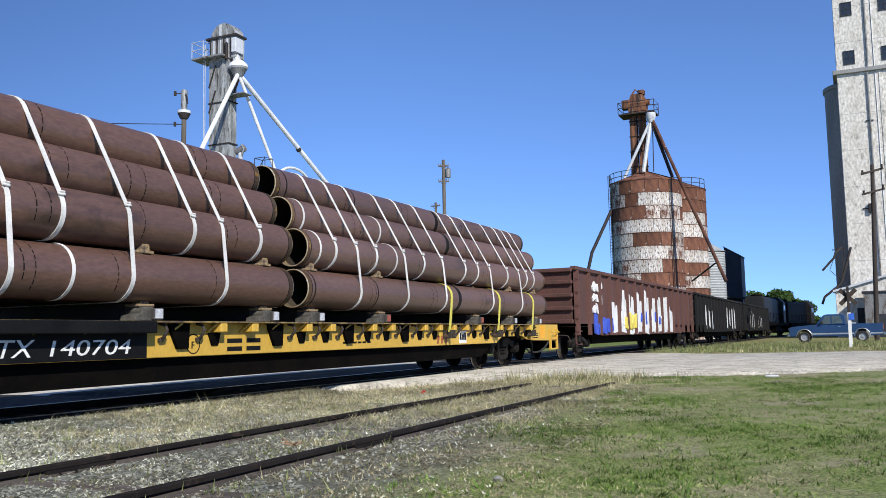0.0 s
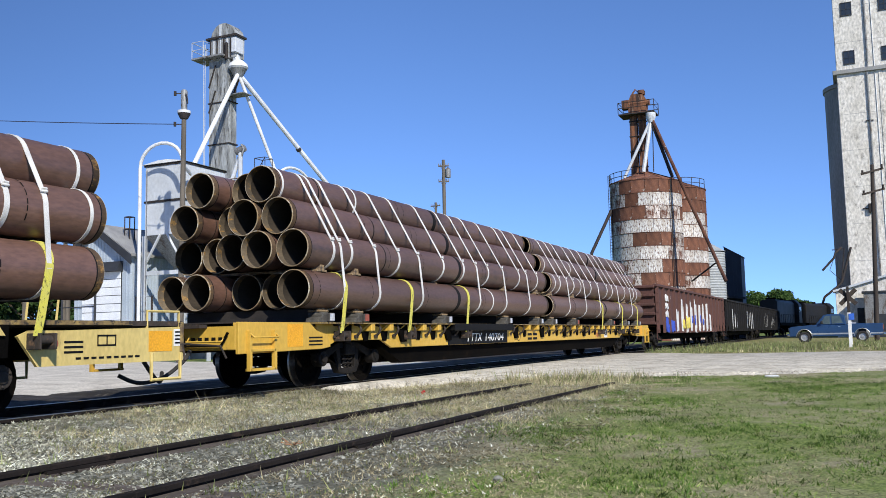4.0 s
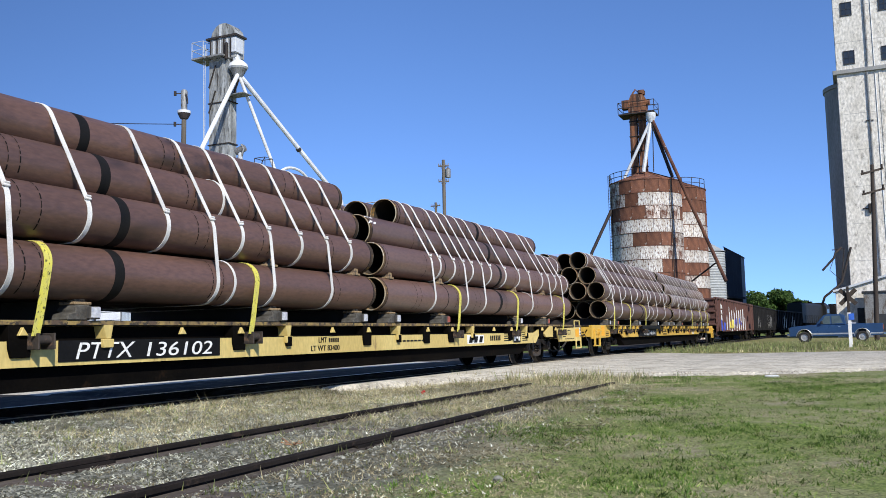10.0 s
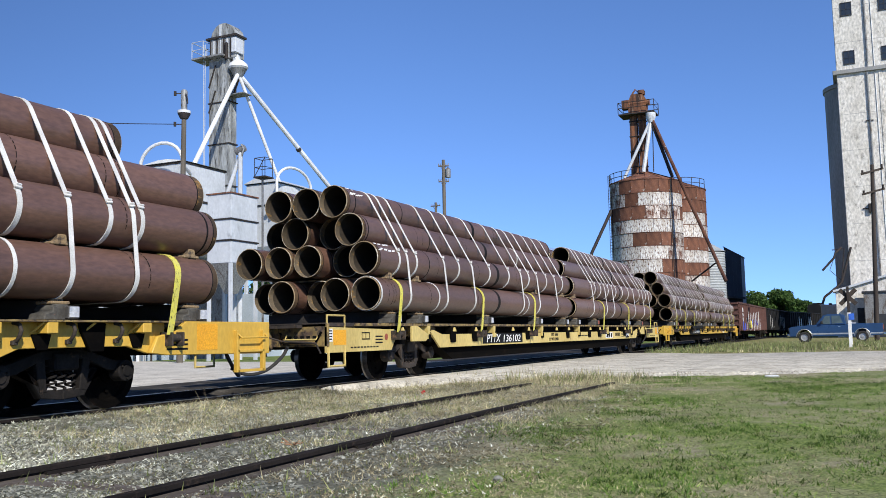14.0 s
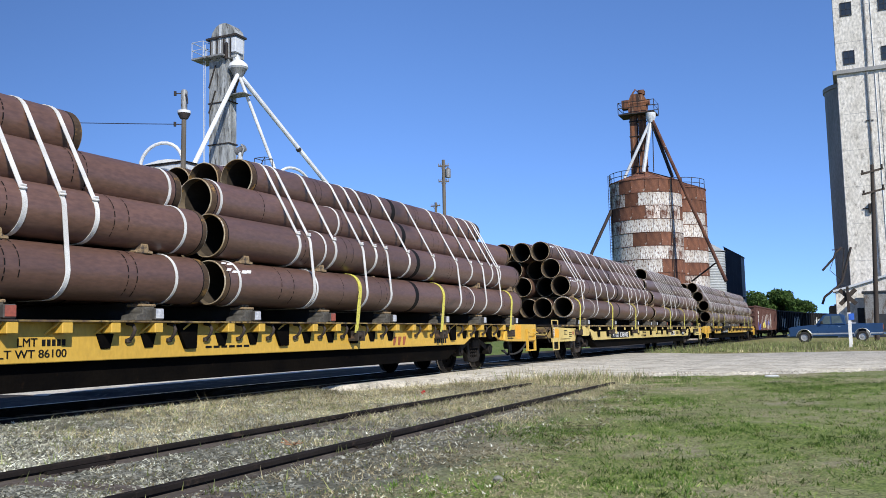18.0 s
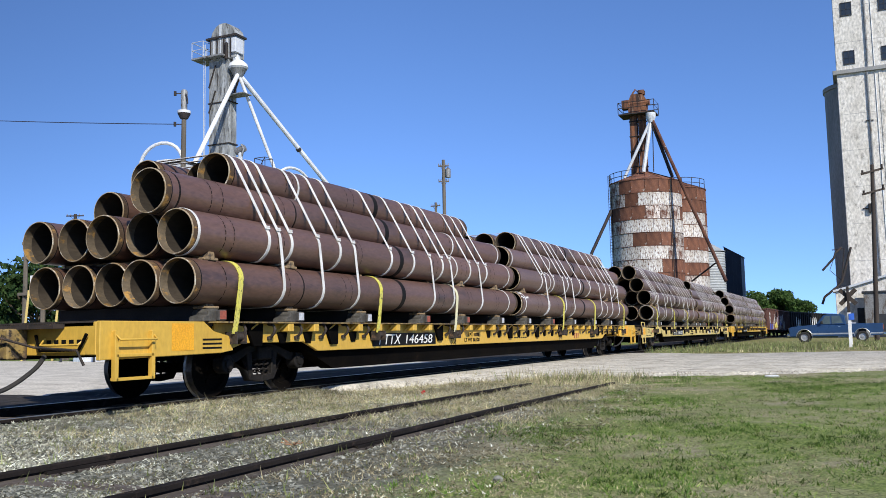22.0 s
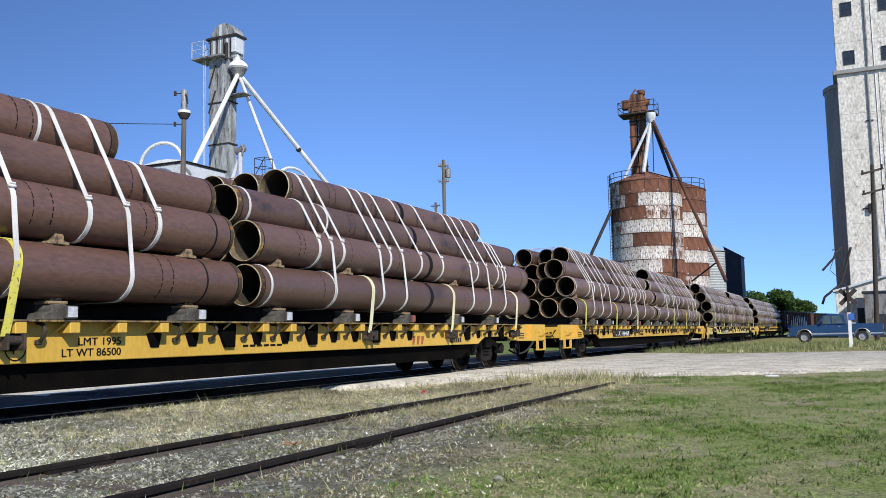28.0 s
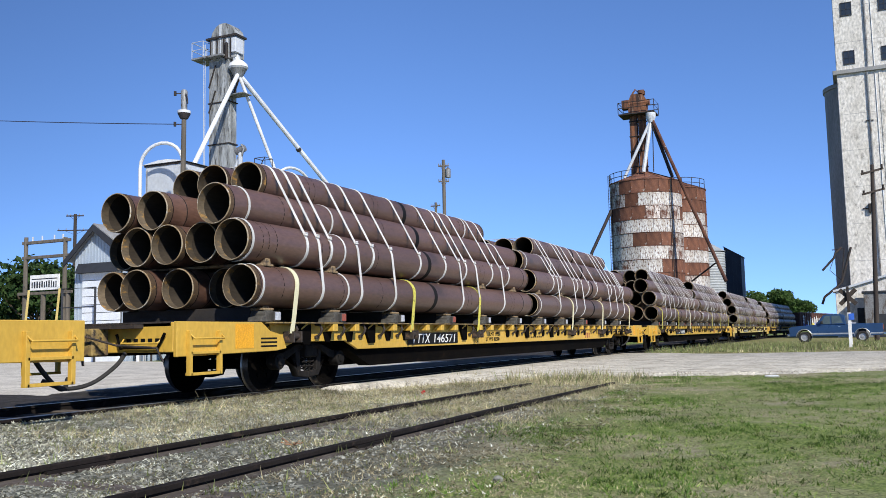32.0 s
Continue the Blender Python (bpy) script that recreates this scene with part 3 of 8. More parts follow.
def build_tracks():
    main = thing("railway_track", "main railway track with worn rails and half-buried ties", "track", kind="structure")
    ds = [-40 + 10 * i for i in range(14)] + [95 + 4 * i for i in range(40)]
    line = [on_track(d) for d in ds]
    for side in (-0.7525, 0.7525):
        part("rail", rail_along(line, side), [RAIL_RUST, RAIL_TOP], main)
    rnd = random.Random(2)
    bed = Shape()
    for p, hd in line:
        c, s = math.cos(radians(hd)), math.sin(radians(hd))
        # dark bed spread wide beyond the track, its colour standing for train shade
        for u, z in ((-6.5, GRADE - 0.02), (-6.1, GRADE + 0.015), (-1.35, -0.115), (0.86, -0.115), (0.98, GRADE - 0.03)):
            bed.v.append((p.x + u * c, p.y + u * s, z))
    for i in range(len(line) - 1):
        for k in range(4):
            bed.f.append((i * 5 + k, i * 5 + k + 1, i * 5 + 6 + k, i * 5 + 5 + k))
            bed.m.append(0)
    part("ballast_bed", bed, SHADE_BALLAST, main)
    sh = Shape()
    rows = [-40, -10, 0] + [1.0 + 0.7 * i for i in range(17)]
    sh.v = [(TRACK_X + u + (0 if k == 0 else rnd.uniform(-0.1, 0.1)), y, z) for y in rows for k, (u, z) in enumerate(((0.79, GRADE - 0.03),) + SHOULDER)]
    for i in range(len(rows) - 1):
        for k in range(3):
            sh.f.append((i * 4 + k, i * 4 + k + 1, i * 4 + 5 + k, i * 4 + 4 + k))
            sh.m.append(0)
    part("shoulder", sh, GROUND, main, "pale gravel shoulder banked against the rail")
    tie = Shape().box(-1.28, 0.93, -0.11, 0.11, -0.20, -0.095).mesh("tie", [TIE], 0.012)
    for i in range(80):
        t = part("tie", tie, None, main)
        t.matrix_basis = pose(TRACK_X + rnd.uniform(-0.04, 0.04), 1.0 + i * 0.55, rnd.uniform(-0.012, 0.004), 0, 0, rnd.uniform(-1.2, 1.2))
    side = thing("siding_track", "disused siding with rusty rails sunk in weeds", "track", kind="structure")
    for x0, y1 in ((-5.27, 15.4), (-3.82, 15.8)):
        pts = [(Vector((x0 - 0.012 * max(0, y), y, -0.07 - 0.004 * max(0, y - 9))), 0.7) for y in [-6 + 1.5 * i for i in range(14)] + [y1]]
        part("rail", rail_along(pts, 0.0, 0.0, SIDING_PROFILE, (0, 1, 2, 11, 12)), [RAIL_RUST, RAIL_FOOT], side)
    stie = Shape().box(-1.2, 1.2, -0.11, 0.11, -0.28, -0.137).mesh("tie", [TIE], 0.012)
    for i in range(24):
        t = part("tie", stie, None, side)
        t.matrix_basis = pose(-4.6 - 0.1 * (i / 24), 0.2 + i * 0.6, -0.012 + rnd.uniform(-0.02, 0.005), 0, 0, rnd.uniform(-2, 2))
    bar = Shape().box(-0.02, 0.02, -0.32, 0.32, -0.11, -0.04)
    for yy in (-0.22, -0.08, 0.08, 0.22):
        bar.cyl((-0.02, yy, -0.075), (0.045, yy, -0.075), 0.016, 6)
    bar = bar.mesh("joint_bar", [RAIL_RUST])
    for x, y in ((-3.86, 6.8), (-5.29, 4.9), (-3.93, 11.2)):
        part("joint_bar", bar, None, side).matrix_basis = pose(x + 0.005, y, -0.07)


# ---- the train ----
CAR_L, HALF_W, DECK = 26.5, 1.40, 1.05
SILL_X, EDGE_X, END_X = 1.37, 1.54, 1.45


def side_sill(sgn, arch, lo):
    """The pressed side sill between the end panels, with arches over the wheels."""
    h = CAR_L / 2
    e = 2.05
    rear = [(-h + e, lo + 0.05), (-h + e + 0.30, lo + 0.06), (-h + e + 0.62, arch), (-h + 4.15, arch), (-h + 4.55, lo)]
    poly = rear + [(-y, z) for y, z in rear[::-1]] + [(h - e, DECK - 0.012), (-h + e, DECK - 0.012)]
    sh = Shape()
    x0, x1 = sorted((sgn * (SILL_X - 0.05), sgn * SILL_X))
    sh.prism(poly, 0, x0, x1)
    return sh


def end_panel(sgn, end, lo):
    """The flush panel at a corner of the car."""
    h = CAR_L / 2
    x0, x1 = sorted((sgn * (END_X - 0.06), sgn * END_X))
    return Shape().prism([(end * h, lo), (end * (h - 2.1), lo + 0.03), (end * (h - 2.35), lo + 0.06), (end * (h - 2.25), 0.86), (end * (h - 1.95), 0.92), (end * (h - 1.75), DECK - 0.004), (end * h, DECK - 0.004)], 0, x0, x1)


def wheelset_mesh():
    sh = Shape()
    for s in (-1, 1):
        prof = [(0.0, 0.06), (0.10, 0.06), (0.11, 0.02), (0.30, 0.0), (0.33, 0.05), (0.418, 0.055), (0.42, 0.01), (0.424, -0.045), (0.45, -0.06), (0.445, -0.085), (0.34, -0.085), (0.31, -0.05), (0.10, -0.05), (0.0, -0.05)]
        prof = [(r, s * (0.755 + h)) for r, h in prof]
        sh.lathe(prof, 28, 0, mis=[0, 0, 0, 0, 0, 1, 1, 1, 0, 0, 0, 0, 0])
        for k in range(5):
            a = 2 * math.pi * k / 5
            sh.cyl((s * 0.76, 0.2 * math.cos(a), 0.2 * math.sin(a)), (s * 0.79, 0.2 * math.cos(a), 0.2 * math.sin(a)), 0.03, 6)
    sh.cyl((-1.02, 0, 0), (1.02, 0, 0), 0.075, 10)
    return sh.mesh("wheelset", [BLACK, TREAD])


def side_frame_mesh(cast):
    """A cast three-piece truck frame seen from its side, with windows."""
    sh = Shape()
    for s in (-1, 1):
        sh.prism([(s * 0.98, 0.55), (s * 0.70, 0.60), (s * 0.32, 0.72), (0, 0.74), (0, 0.64), (s * 0.30, 0.62), (s * 0.62, 0.48), (s * 0.98, 0.44)], 0, -0.07, 0.07)
        sh.prism([(s * 0.66, 0.50), (s * 0.50, 0.50), (s * 0.30, 0.20), (0, 0.17), (0, 0.28), (s * 0.22, 0.29)], 0, -0.06, 0.06)
        sh.prism([(s * 0.26, 0.64), (s * 0.38, 0.64), (s * 0.33, 0.26), (s * 0.22, 0.26)], 0, -0.065, 0.065)
        sh.cyl((-0.05, s * 0.875, 0.46), (0.13, s * 0.875, 0.46), 0.13, 14)
        sh.cyl((0.13, s * 0.875, 0.46), (0.15, s * 0.875, 0.46), 0.075, 10)
        for k in range(3):
            a = 2 * math.pi * k / 3 + 0.5
            sh.cyl((0.13, s * 0.875 + 0.095 * math.cos(a), 0.46 + 0.095 * math.sin(a)), (0.155, s * 0.875 + 0.095 * math.cos(a), 0.46 + 0.095 * math.sin(a)), 0.02, 6)
    return sh.mesh("side_frame", [cast], 0.012)


def spring_mesh(cast):
    sh = Shape()
    for dy in (-0.13, 0, 0.13):
        pts = [(0.05 * math.cos(a * 0.9), dy + 0.055 * math.sin(a * 0.9), 0.29 + 0.27 * a / 26) for a in range(27)]
        sh.bent(pts, 0.014, 5)
    return sh.mesh("spring_nest", [cast])


SHARED = {}
WHEELS = []


def add_truck(car, y, gauge_x=0.98, cast=None):
    cast = cast or TRUCK_CAST
    if cast.name not in SHARED:
        SHARED[cast.name] = dict(wheel=wheelset_mesh(), frame=side_frame_mesh(cast), spring=spring_mesh(cast), bolster=Shape().box(-1.1, 1.1, -0.17, 0.17, 0.50, 0.70).mesh("bolster", [cast], 0.02))
    made = SHARED[cast.name]
    truck = part("truck", made["bolster"], None, car, "rusty cast-steel two-axle truck")
    truck.matrix_basis = pose(0, y, 0)
    for s in (-1, 1):
        f = part("side_frame", made["frame"], None, truck)
        f.matrix_basis = pose(s * gauge_x, 0, 0, 0, 0, 0 if s > 0 else 180)
        sp = part("spring_nest", made["spring"], None, truck)
        sp.matrix_basis = pose(s * (gauge_x + 0.01), 0, 0)
        w = part("wheelset", made["wheel"], None, truck)
        w.matrix_basis = pose(0, s * 0.875, 0.42)
        WHEELS.append((w, s * 0.875))
    return truck


def smooth_line(pts, n=5):
    """Rounds a bent line off."""
    pts = [Vector(p) for p in pts]
    out = []
    for i in range(len(pts) - 1):
        p0, p1, p2, p3 = pts[max(i - 1, 0)], pts[i], pts[i + 1], pts[min(i + 2, len(pts) - 1)]
        for k in range(n):
            t = k / n
            out.append(0.5 * (2 * p1 + (p2 - p0) * t + (2 * p0 - 5 * p1 + 4 * p2 - p3) * t * t + (3 * p1 - p0 - 3 * p2 + p3) * t ** 3))
    return out + [pts[-1]]


def add_coupler(car, y, s):
    c = Shape()
    c.box(-0.07, 0.07, min(y, y + s * 0.62), max(y, y + s * 0.62), 0.72, 0.90)
    c.prism([(-0.14, y + s * 0.55), (-0.16, y + s * 0.86), (0.0, y + s * 0.90), (0.02, y + s * 0.74), (0.12, y + s * 0.80), (0.15, y + s * 0.55)], 2, 0.66, 0.96)
    part("coupler", c, CAST, car, "rusty knuckle coupler", 0.02)
    hs = Shape().bent(smooth_line([(0.62, y + s * 0.02, 0.66), (0.60, y + s * 0.16, 0.50), (0.50, y + s * 0.45, 0.30), (0.34, y + s * 0.72, 0.25), (0.18, y + s * 0.92, 0.36)]), 0.028, 8)
    part("air_hose", hs, RUBBER, car, "black rubber brake hose")
    lv = Shape().bent([(SILL_X - 0.05, y + s * 0.10, 0.55), (SILL_X - 0.12, y + s * 0.14, 0.72), (0.6, y + s * 0.16, 0.76), (0.1, y + s * 0.5, 0.95)], 0.016, 6)
    part("uncoupling_lever", lv, CAST, car)


def grab_ladder(sgn, ya, yb, lo, mat):
    sh = Shape()
    x = sgn * (END_X + 0.06)
    for y in (ya, yb):
        sh.box(min(x, sgn * END_X), max(x, sgn * END_X), y - 0.028, y + 0.028, lo, DECK - 0.12)
    for z in (lo, lo + 0.27):
        sh.box(min(x - sgn * 0.10, x), max(x - sgn * 0.10, x), ya, yb, z, z + 0.035)
    zz = DECK - 0.22
    sh.bent([(sgn * END_X, ya - 0.02, zz + 0.1), (x + sgn * 0.05, ya, zz), (x + sgn * 0.05, yb, zz), (sgn * END_X, yb + 0.02, zz + 0.1)], 0.014, 6)
    return sh


WEIGHT_Y = 10.46


def build_flat_car(number, paint, style, label, plate_y, plate_w, full_plate, weight="86500"):
    """An 89-foot flat car. y runs forward from its middle, x towards the lawn."""
    car = thing("flat_car", label, "flat car", group="pipe train")
    h = CAR_L / 2
    arch, lo = (0.75, 0.60) if style == 0 else (0.90, 0.56)
    deck = Shape()
    deck.box(-HALF_W + 0.05, HALF_W - 0.05, -h, h, DECK - 0.06, DECK)
    part("deck", deck, CAST, car, "worn steel deck")
    if style == 0:
        for s in (-1, 1):
            part("side_sill", side_sill(s, arch, lo), paint, car, "yellow pressed side sill", 0.008)
            for q in (-1, 1):
                part("end_panel", end_panel(s, q, lo), paint, car, "yellow corner panel", 0.008)
            x0, x1 = sorted((s * (SILL_X - 0.04), s * EDGE_X))
            part("deck_edge", Shape().box(x0, x1, -h + 1.9, h - 1.9, DECK - 0.022, DECK - 0.002), WORN_YELLOW, car, "worn thin deck edge")
    else:
        for s in (-1, 1):
            e = 2.2
            sh = Shape()
            x0, x1 = sorted((s * (SILL_X - 0.04), s * SILL_X))
            for q in (-1, 1):
                sh.prism([(q * h, lo), (q * (h - e), lo), (q * (h - e - 0.25), arch - 0.02), (q * (h - e - 0.1), arch + 0.04), (q * (h - e + 0.3), 0.94), (q * h, 0.98)], 0, x0, x1)
            m0 = h - 4.3
            sh.prism([(-m0 - 0.45, arch - 0.02), (-m0, lo), (m0, lo), (m0 + 0.45, arch - 0.02), (m0 + 0.3, arch + 0.02), (m0 - 0.1, 0.83), (-m0 + 0.1, 0.83), (-m0 - 0.3, arch + 0.02)], 0, x0, x1)
            part("side_sill", sh, paint, car, "faded yellow side sill")
            tr = Shape().box(x0 - 0.02, x1 + 0.03, -h + 0.9, h - 0.9, DECK - 0.05, DECK - 0.004)
            part("deck_rail", tr, WORN_YELLOW, car, "rust-worn deck edge")
            bk = Shape().box(min(s * 1.18, s * 1.22), max(s * 1.18, s * 1.22), -h + 2.5, h - 2.5, 0.80, DECK - 0.06)
            part("web_plate", bk, WORN_YELLOW, car)
            for q in (-1, 1):
                g = Shape().prism([(q * (h - 3.55), 0.70), (q * (h - 2.95), 0.70), (q * (h - 2.95), 1.0), (q * (h - 3.2), 1.0), (q * (h - 3.75), 0.80)], 0, min(s * SILL_X, s * (SILL_X + 0.05)), max(s * SILL_X, s * (SILL_X + 0.05)))
                part("bolster_gusset", g, paint, car, "", 0.008)
    c0 = h - 4.4
    for x0, x1, nm in ((-1.24, -1.0, "girder"), (1.0, 1.24, "girder"), (-0.45, 0.45, "centre_sill")):
        part(nm, Shape().prism([(-c0, 0.62), (-c0 + 0.8, 0.30), (c0 - 0.8, 0.30), (c0, 0.62), (c0, 0.98), (-c0, 0.98)], 0, x0, x1), BLACK, car, "black underframe girder")
    for q in (-1, 1):
        part("draft_sill", Shape().box(-0.35, 0.35, min(q * c0, q * (h - 0.05)), max(q * c0, q * (h - 0.05)), 0.62, 0.98), BLACK, car)
    brk = Shape()
    brk.cyl((0.55, -1.2, 0.52), (0.55, 0.4, 0.52), 0.2, 14)
    brk.cyl((0.5, 1.3, 0.5), (0.5, 1.9, 0.5), 0.15, 12)
    brk.bent([(0.8, -8, 0.40), (0.8, 8, 0.40)], 0.025, 6)
    part("brake_gear", brk, BLACK, car)
    for s in (-1, 1):
        y = s * h
        es = Shape()
        es.box(-END_X + 0.06, END_X - 0.06, min(y, y - s * 0.06), max(y, y - s * 0.06), 0.66, DECK - 0.012)
        part("end_sill", es, paint if style == 0 else WORN_YELLOW, car, "yellow end sill", 0.01)
        bx = Shape().prism([(-0.32, 0.62), (0.32, 0.62), (0.32, 0.98), (-0.32, 0.98)], 1, min(y, y + s * 0.28), max(y, y + s * 0.28))
        part("draft_box", bx, WORN_YELLOW, car, "", 0.02)
        pl = Shape().box(-0.9, 0.9, min(y, y + s * 0.16), max(y, y + s * 0.16), DECK - 0.08, DECK - 0.03)
        part("end_platform", pl, CAST, car)
        if s < 0:
            for k in range(5):
                part("lettering_bar", Shape().box(0.62 + k * 0.12, 0.69 + k * 0.12, y - 0.004, y, 0.78, 0.84), SOOT, car)
            gb = Shape().bent([(0.50, y - 0.05, 0.90), (0.56, y - 0.05, 0.72), (1.18, y - 0.05, 0.72), (1.30, y - 0.05, 0.90)], 0.02, 6)
            part("end_handle", gb, BLACK, car)
        for q in (-1, 1):
            gr = Shape().bent([(q * 1.25, y + s * 0.01, 0.86), (q * 1.22, y + s * 0.09, 0.78), (q * 0.62, y + s * 0.09, 0.78), (q * 0.60, y + s * 0.01, 0.86)], 0.014, 6)
            part("grab_iron", gr, paint, car)
        add_coupler(car, y, s)
        for sx in (-1, 1):
            ya, yb = sorted((y - s * 0.20, y - s * 0.78)) if style == 0 else sorted((y - s * 0.05, y - s * 0.55))
            if style == 0:
                part("ladder", grab_ladder(sx, ya, yb, 0.36, paint), paint, car, "yellow corner ladder", 0.004)
            else:
                st = Shape().bent([(sx * SILL_X, ya, 0.66), (sx * SILL_X, ya, 0.34), (sx * SILL_X, yb, 0.34), (sx * SILL_X, yb, 0.66)], 0.024, 6)
                part("stirrup", st, paint, car, "yellow corner stirrup")
        if style == 1:
            hp = Shape().bent([(SILL_X - 0.03, y - s * 0.05, DECK - 0.1), (SILL_X - 0.03, y - s * 0.05, DECK + 0.12), (SILL_X - 0.03, y - s * 0.6, DECK + 0.12), (SILL_X - 0.03, y - s * 0.6, DECK - 0.1)], 0.018, 6)
            part("hand_hold", hp, paint, car)
        ex = END_X if style == 0 else SILL_X
        pa, pb = sorted((y - s * 1.15, y - s * 1.55) if style == 0 else (y - s * 0.20, y - s * 0.60))
        pan = Shape().box(ex, ex + 0.004, pa, pb, 0.68, DECK - 0.03 if style == 0 else 0.93)
        part("reflector_panel", pan, ORANGE, car, "orange reflective panel")
        if style == 1:
            wa, wb = sorted((y - s * 0.03, y - s * 0.17))
            part("warning_plate", Shape().box(ex, ex + 0.005, wa, wb, 0.74, 0.95), WHITE_PAINT, car, "small white warning plate")
            for k in range(4):
                part("lettering_bar", Shape().box(ex + 0.005, ex + 0.008, wa + 0.02, wb - 0.02, 0.77 + k * 0.045, 0.79 + k * 0.045), SOOT, car)
            box = Shape()
            for ya_, yb_, za_, zb_ in ((1.12, 1.40, 0.87, 0.89), (1.12, 1.40, 0.76, 0.78), (1.12, 1.135, 0.76, 0.89), (1.385, 1.40, 0.76, 0.89), (1.25, 1.265, 0.76, 0.89)):
                a_, b_ = sorted((y - s * ya_, y - s * yb_))
                box.box(ex, ex + 0.004, a_, b_, za_, zb_)
            part("stencil_box", box, SOOT, car, "black stencilled box")
            for k in range(9):
                a_, b_ = sorted((y - s * (0.75 + k * 0.11), y - s * (0.82 + k * 0.11)))
                part("lettering_bar", Shape().box(ex, ex + 0.004, a_, b_, 0.62, 0.645), SOOT, car)
            disc = Shape().cyl((ex, y - s * 2.0, 0.80), (ex + 0.006, y - s * 2.0, 0.80), 0.06, 16)
            part("round_mark", disc, RED_BLOCK, car, "faded red round mark")
        tx = Shape()
        t1, t2 = sorted((y - s * 1.72, y - s * 2.1) if style == 0 else (y - s * 1.60, y - s * 1.86))
        for r in range(3):
            tx.box(ex, ex + 0.003, t1, t2, 0.80 - r * 0.055, 0.825 - r * 0.055)
        part("small_print", tx, SOOT, car)
        add_truck(car, s * (h - (3.54 if s < 0 else 3.28)), cast=CAST if style == 1 else None)
    # stake pockets along both sides
    pocket = Shape()
    if style == 0:
        pocket.bent([(0.0, 0.0, 1.02), (0.10, 0.0, 1.0), (0.13, 0.0, 0.94), (0.10, 0.005, 0.88), (0.06, 0.01, 0.84), (0.0, 0.01, 0.82)], 0.024, 7)
        pocket.box(0.0, 0.05, -0.03, 0.04, 0.79, 0.84, 2)
    else:
        pocket.prism([(-0.04, 0.84), (0.04, 0.84), (0.075, DECK - 0.04), (-0.075, DECK - 0.04)], 0, -0.18, 0.03)
        pocket.prism([(-0.09, 0.74), (0.06, 0.74), (0.07, 0.84), (-0.10, 0.84)], 0, 0.0, 0.05, 0)
    pk = pocket.mesh("stake_pocket", [CAST if style == 0 else paint, BLACK, CAST], 0.008)
    block = Shape().box(0.0, 0.165, -0.07, 0.07, 0.905, DECK - 0.024)
    block = block.mesh("rub_block", [paint], 0.008)
    trap = Shape().prism([(-0.075, 0.73), (0.06, 0.73), (0.11, 0.90), (-0.15, 0.90)], 0, -0.002, 0.02).mesh("pocket_box", [BLACK], 0.006)
    big = Shape().prism([(-0.07, 0.70), (0.13, 0.70), (0.15, 1.02), (-0.22, 1.02), (-0.20, 0.94)], 0, -0.002, 0.05).mesh("pocket_box", [BLACK], 0.006)
    y = -h + 2.55
    ys = []
    while y < h - 2.4:
        ys.append(y)
        y += 0.68 if style == 0 else 1.18
    t0 = WEIGHT_Y - h + (1.55 if full_plate else 0.0 if style == 0 else 1.08)
    fields = [(t0 - 0.25, t0 + 1.0), (plate_y - h - 0.1, plate_y + plate_w - h + 0.1), (18.55 - h, 19.3 - h), (19.7 - h, 20.2 - h)]

    def lettered(v):
        return any(a < v < b for a, b in fields)
    hang = Shape().prism([(-0.10, 0.66), (0.13, 0.66), (0.14, DECK - 0.05), (-0.15, DECK - 0.05), (-0.13, 0.76)], 0, -0.12, 0.035).mesh("pocket_box", [BLACK], 0.006)
    fin = Shape().prism([(-0.05, 0.885), (0.07, 0.885), (0.0, 0.975)], 0, 0.03, 0.075).mesh("pocket_fin", [paint], 0.005)
    small = Shape().box(-0.05, 0.055, -0.06, 0.05, 0.69, 0.835).mesh("pocket_box", [BLACK], 0.006)
    for i, yy in enumerate(ys):
        for s in (-1, 1):
            if style == 1:
                m = pose(s * SILL_X, yy, 0, 0, 0, 0 if s > 0 else 180)
                if s > 0 and lettered(yy) and i % 3 != 1:
                    part("pocket_fin", fin, None, car).matrix_basis = m
                    continue
                if i % 3 != 1:
                    part("pocket_box", hang, None, car).matrix_basis = m
                    part("pocket_fin", fin, None, car).matrix_basis = m
                    continue
                if not (s > 0 and lettered(yy)):
                    part("pocket_box", small, None, car).matrix_basis = m
            elif s > 0 and lettered(yy):
                continue
            p = part("stake_pocket", pk, None, car)
            p.matrix_basis = pose(s * SILL_X, yy, 0, 0, 0, 0 if s > 0 else 180)
    rod = Shape().bent([(0.0, 0.20, 0.90), (0.12, 0.29, 1.025)], 0.013, 5).mesh("brace_rod", [paint])
    if style == 0:
        for i, yy in enumerate(ys):
            part("brace_rod", rod, None, car).matrix_basis = pose(SILL_X, yy, 0)
            for s in (-1, 1):
                m = pose(s * SILL_X, yy + 0.36, 0, 0, 0, 0 if s > 0 else 180)
                if s > 0 and lettered(yy + 0.36):
                    part("rub_block", block, None, car).matrix_basis = m
                elif i % 3 == 0:
                    part("pocket_box", big, None, car).matrix_basis = m
                else:
                    part("rub_block", block, None, car).matrix_basis = m
                    part("pocket_box", trap, None, car).matrix_basis = m
    winch = Shape()
    winch.cyl((-0.03, -0.09, 0.86), (-0.03, 0.09, 0.86), 0.05, 10)
    winch.box(-0.17, 0.05, -0.11, -0.085, 0.76, 0.93)
    winch.box(-0.17, 0.05, 0.085, 0.11, 0.76, 0.93)
    wm = winch.mesh("strap_winch", [CAST], 0.006)
    for yy in LOADS[number, 0]["ties"] + LOADS[number, 1]["ties"]:
        w = part("strap_winch", wm, None, car, "")
        w.matrix_basis = pose(EDGE_X - 0.02, yy - h, -0.02)
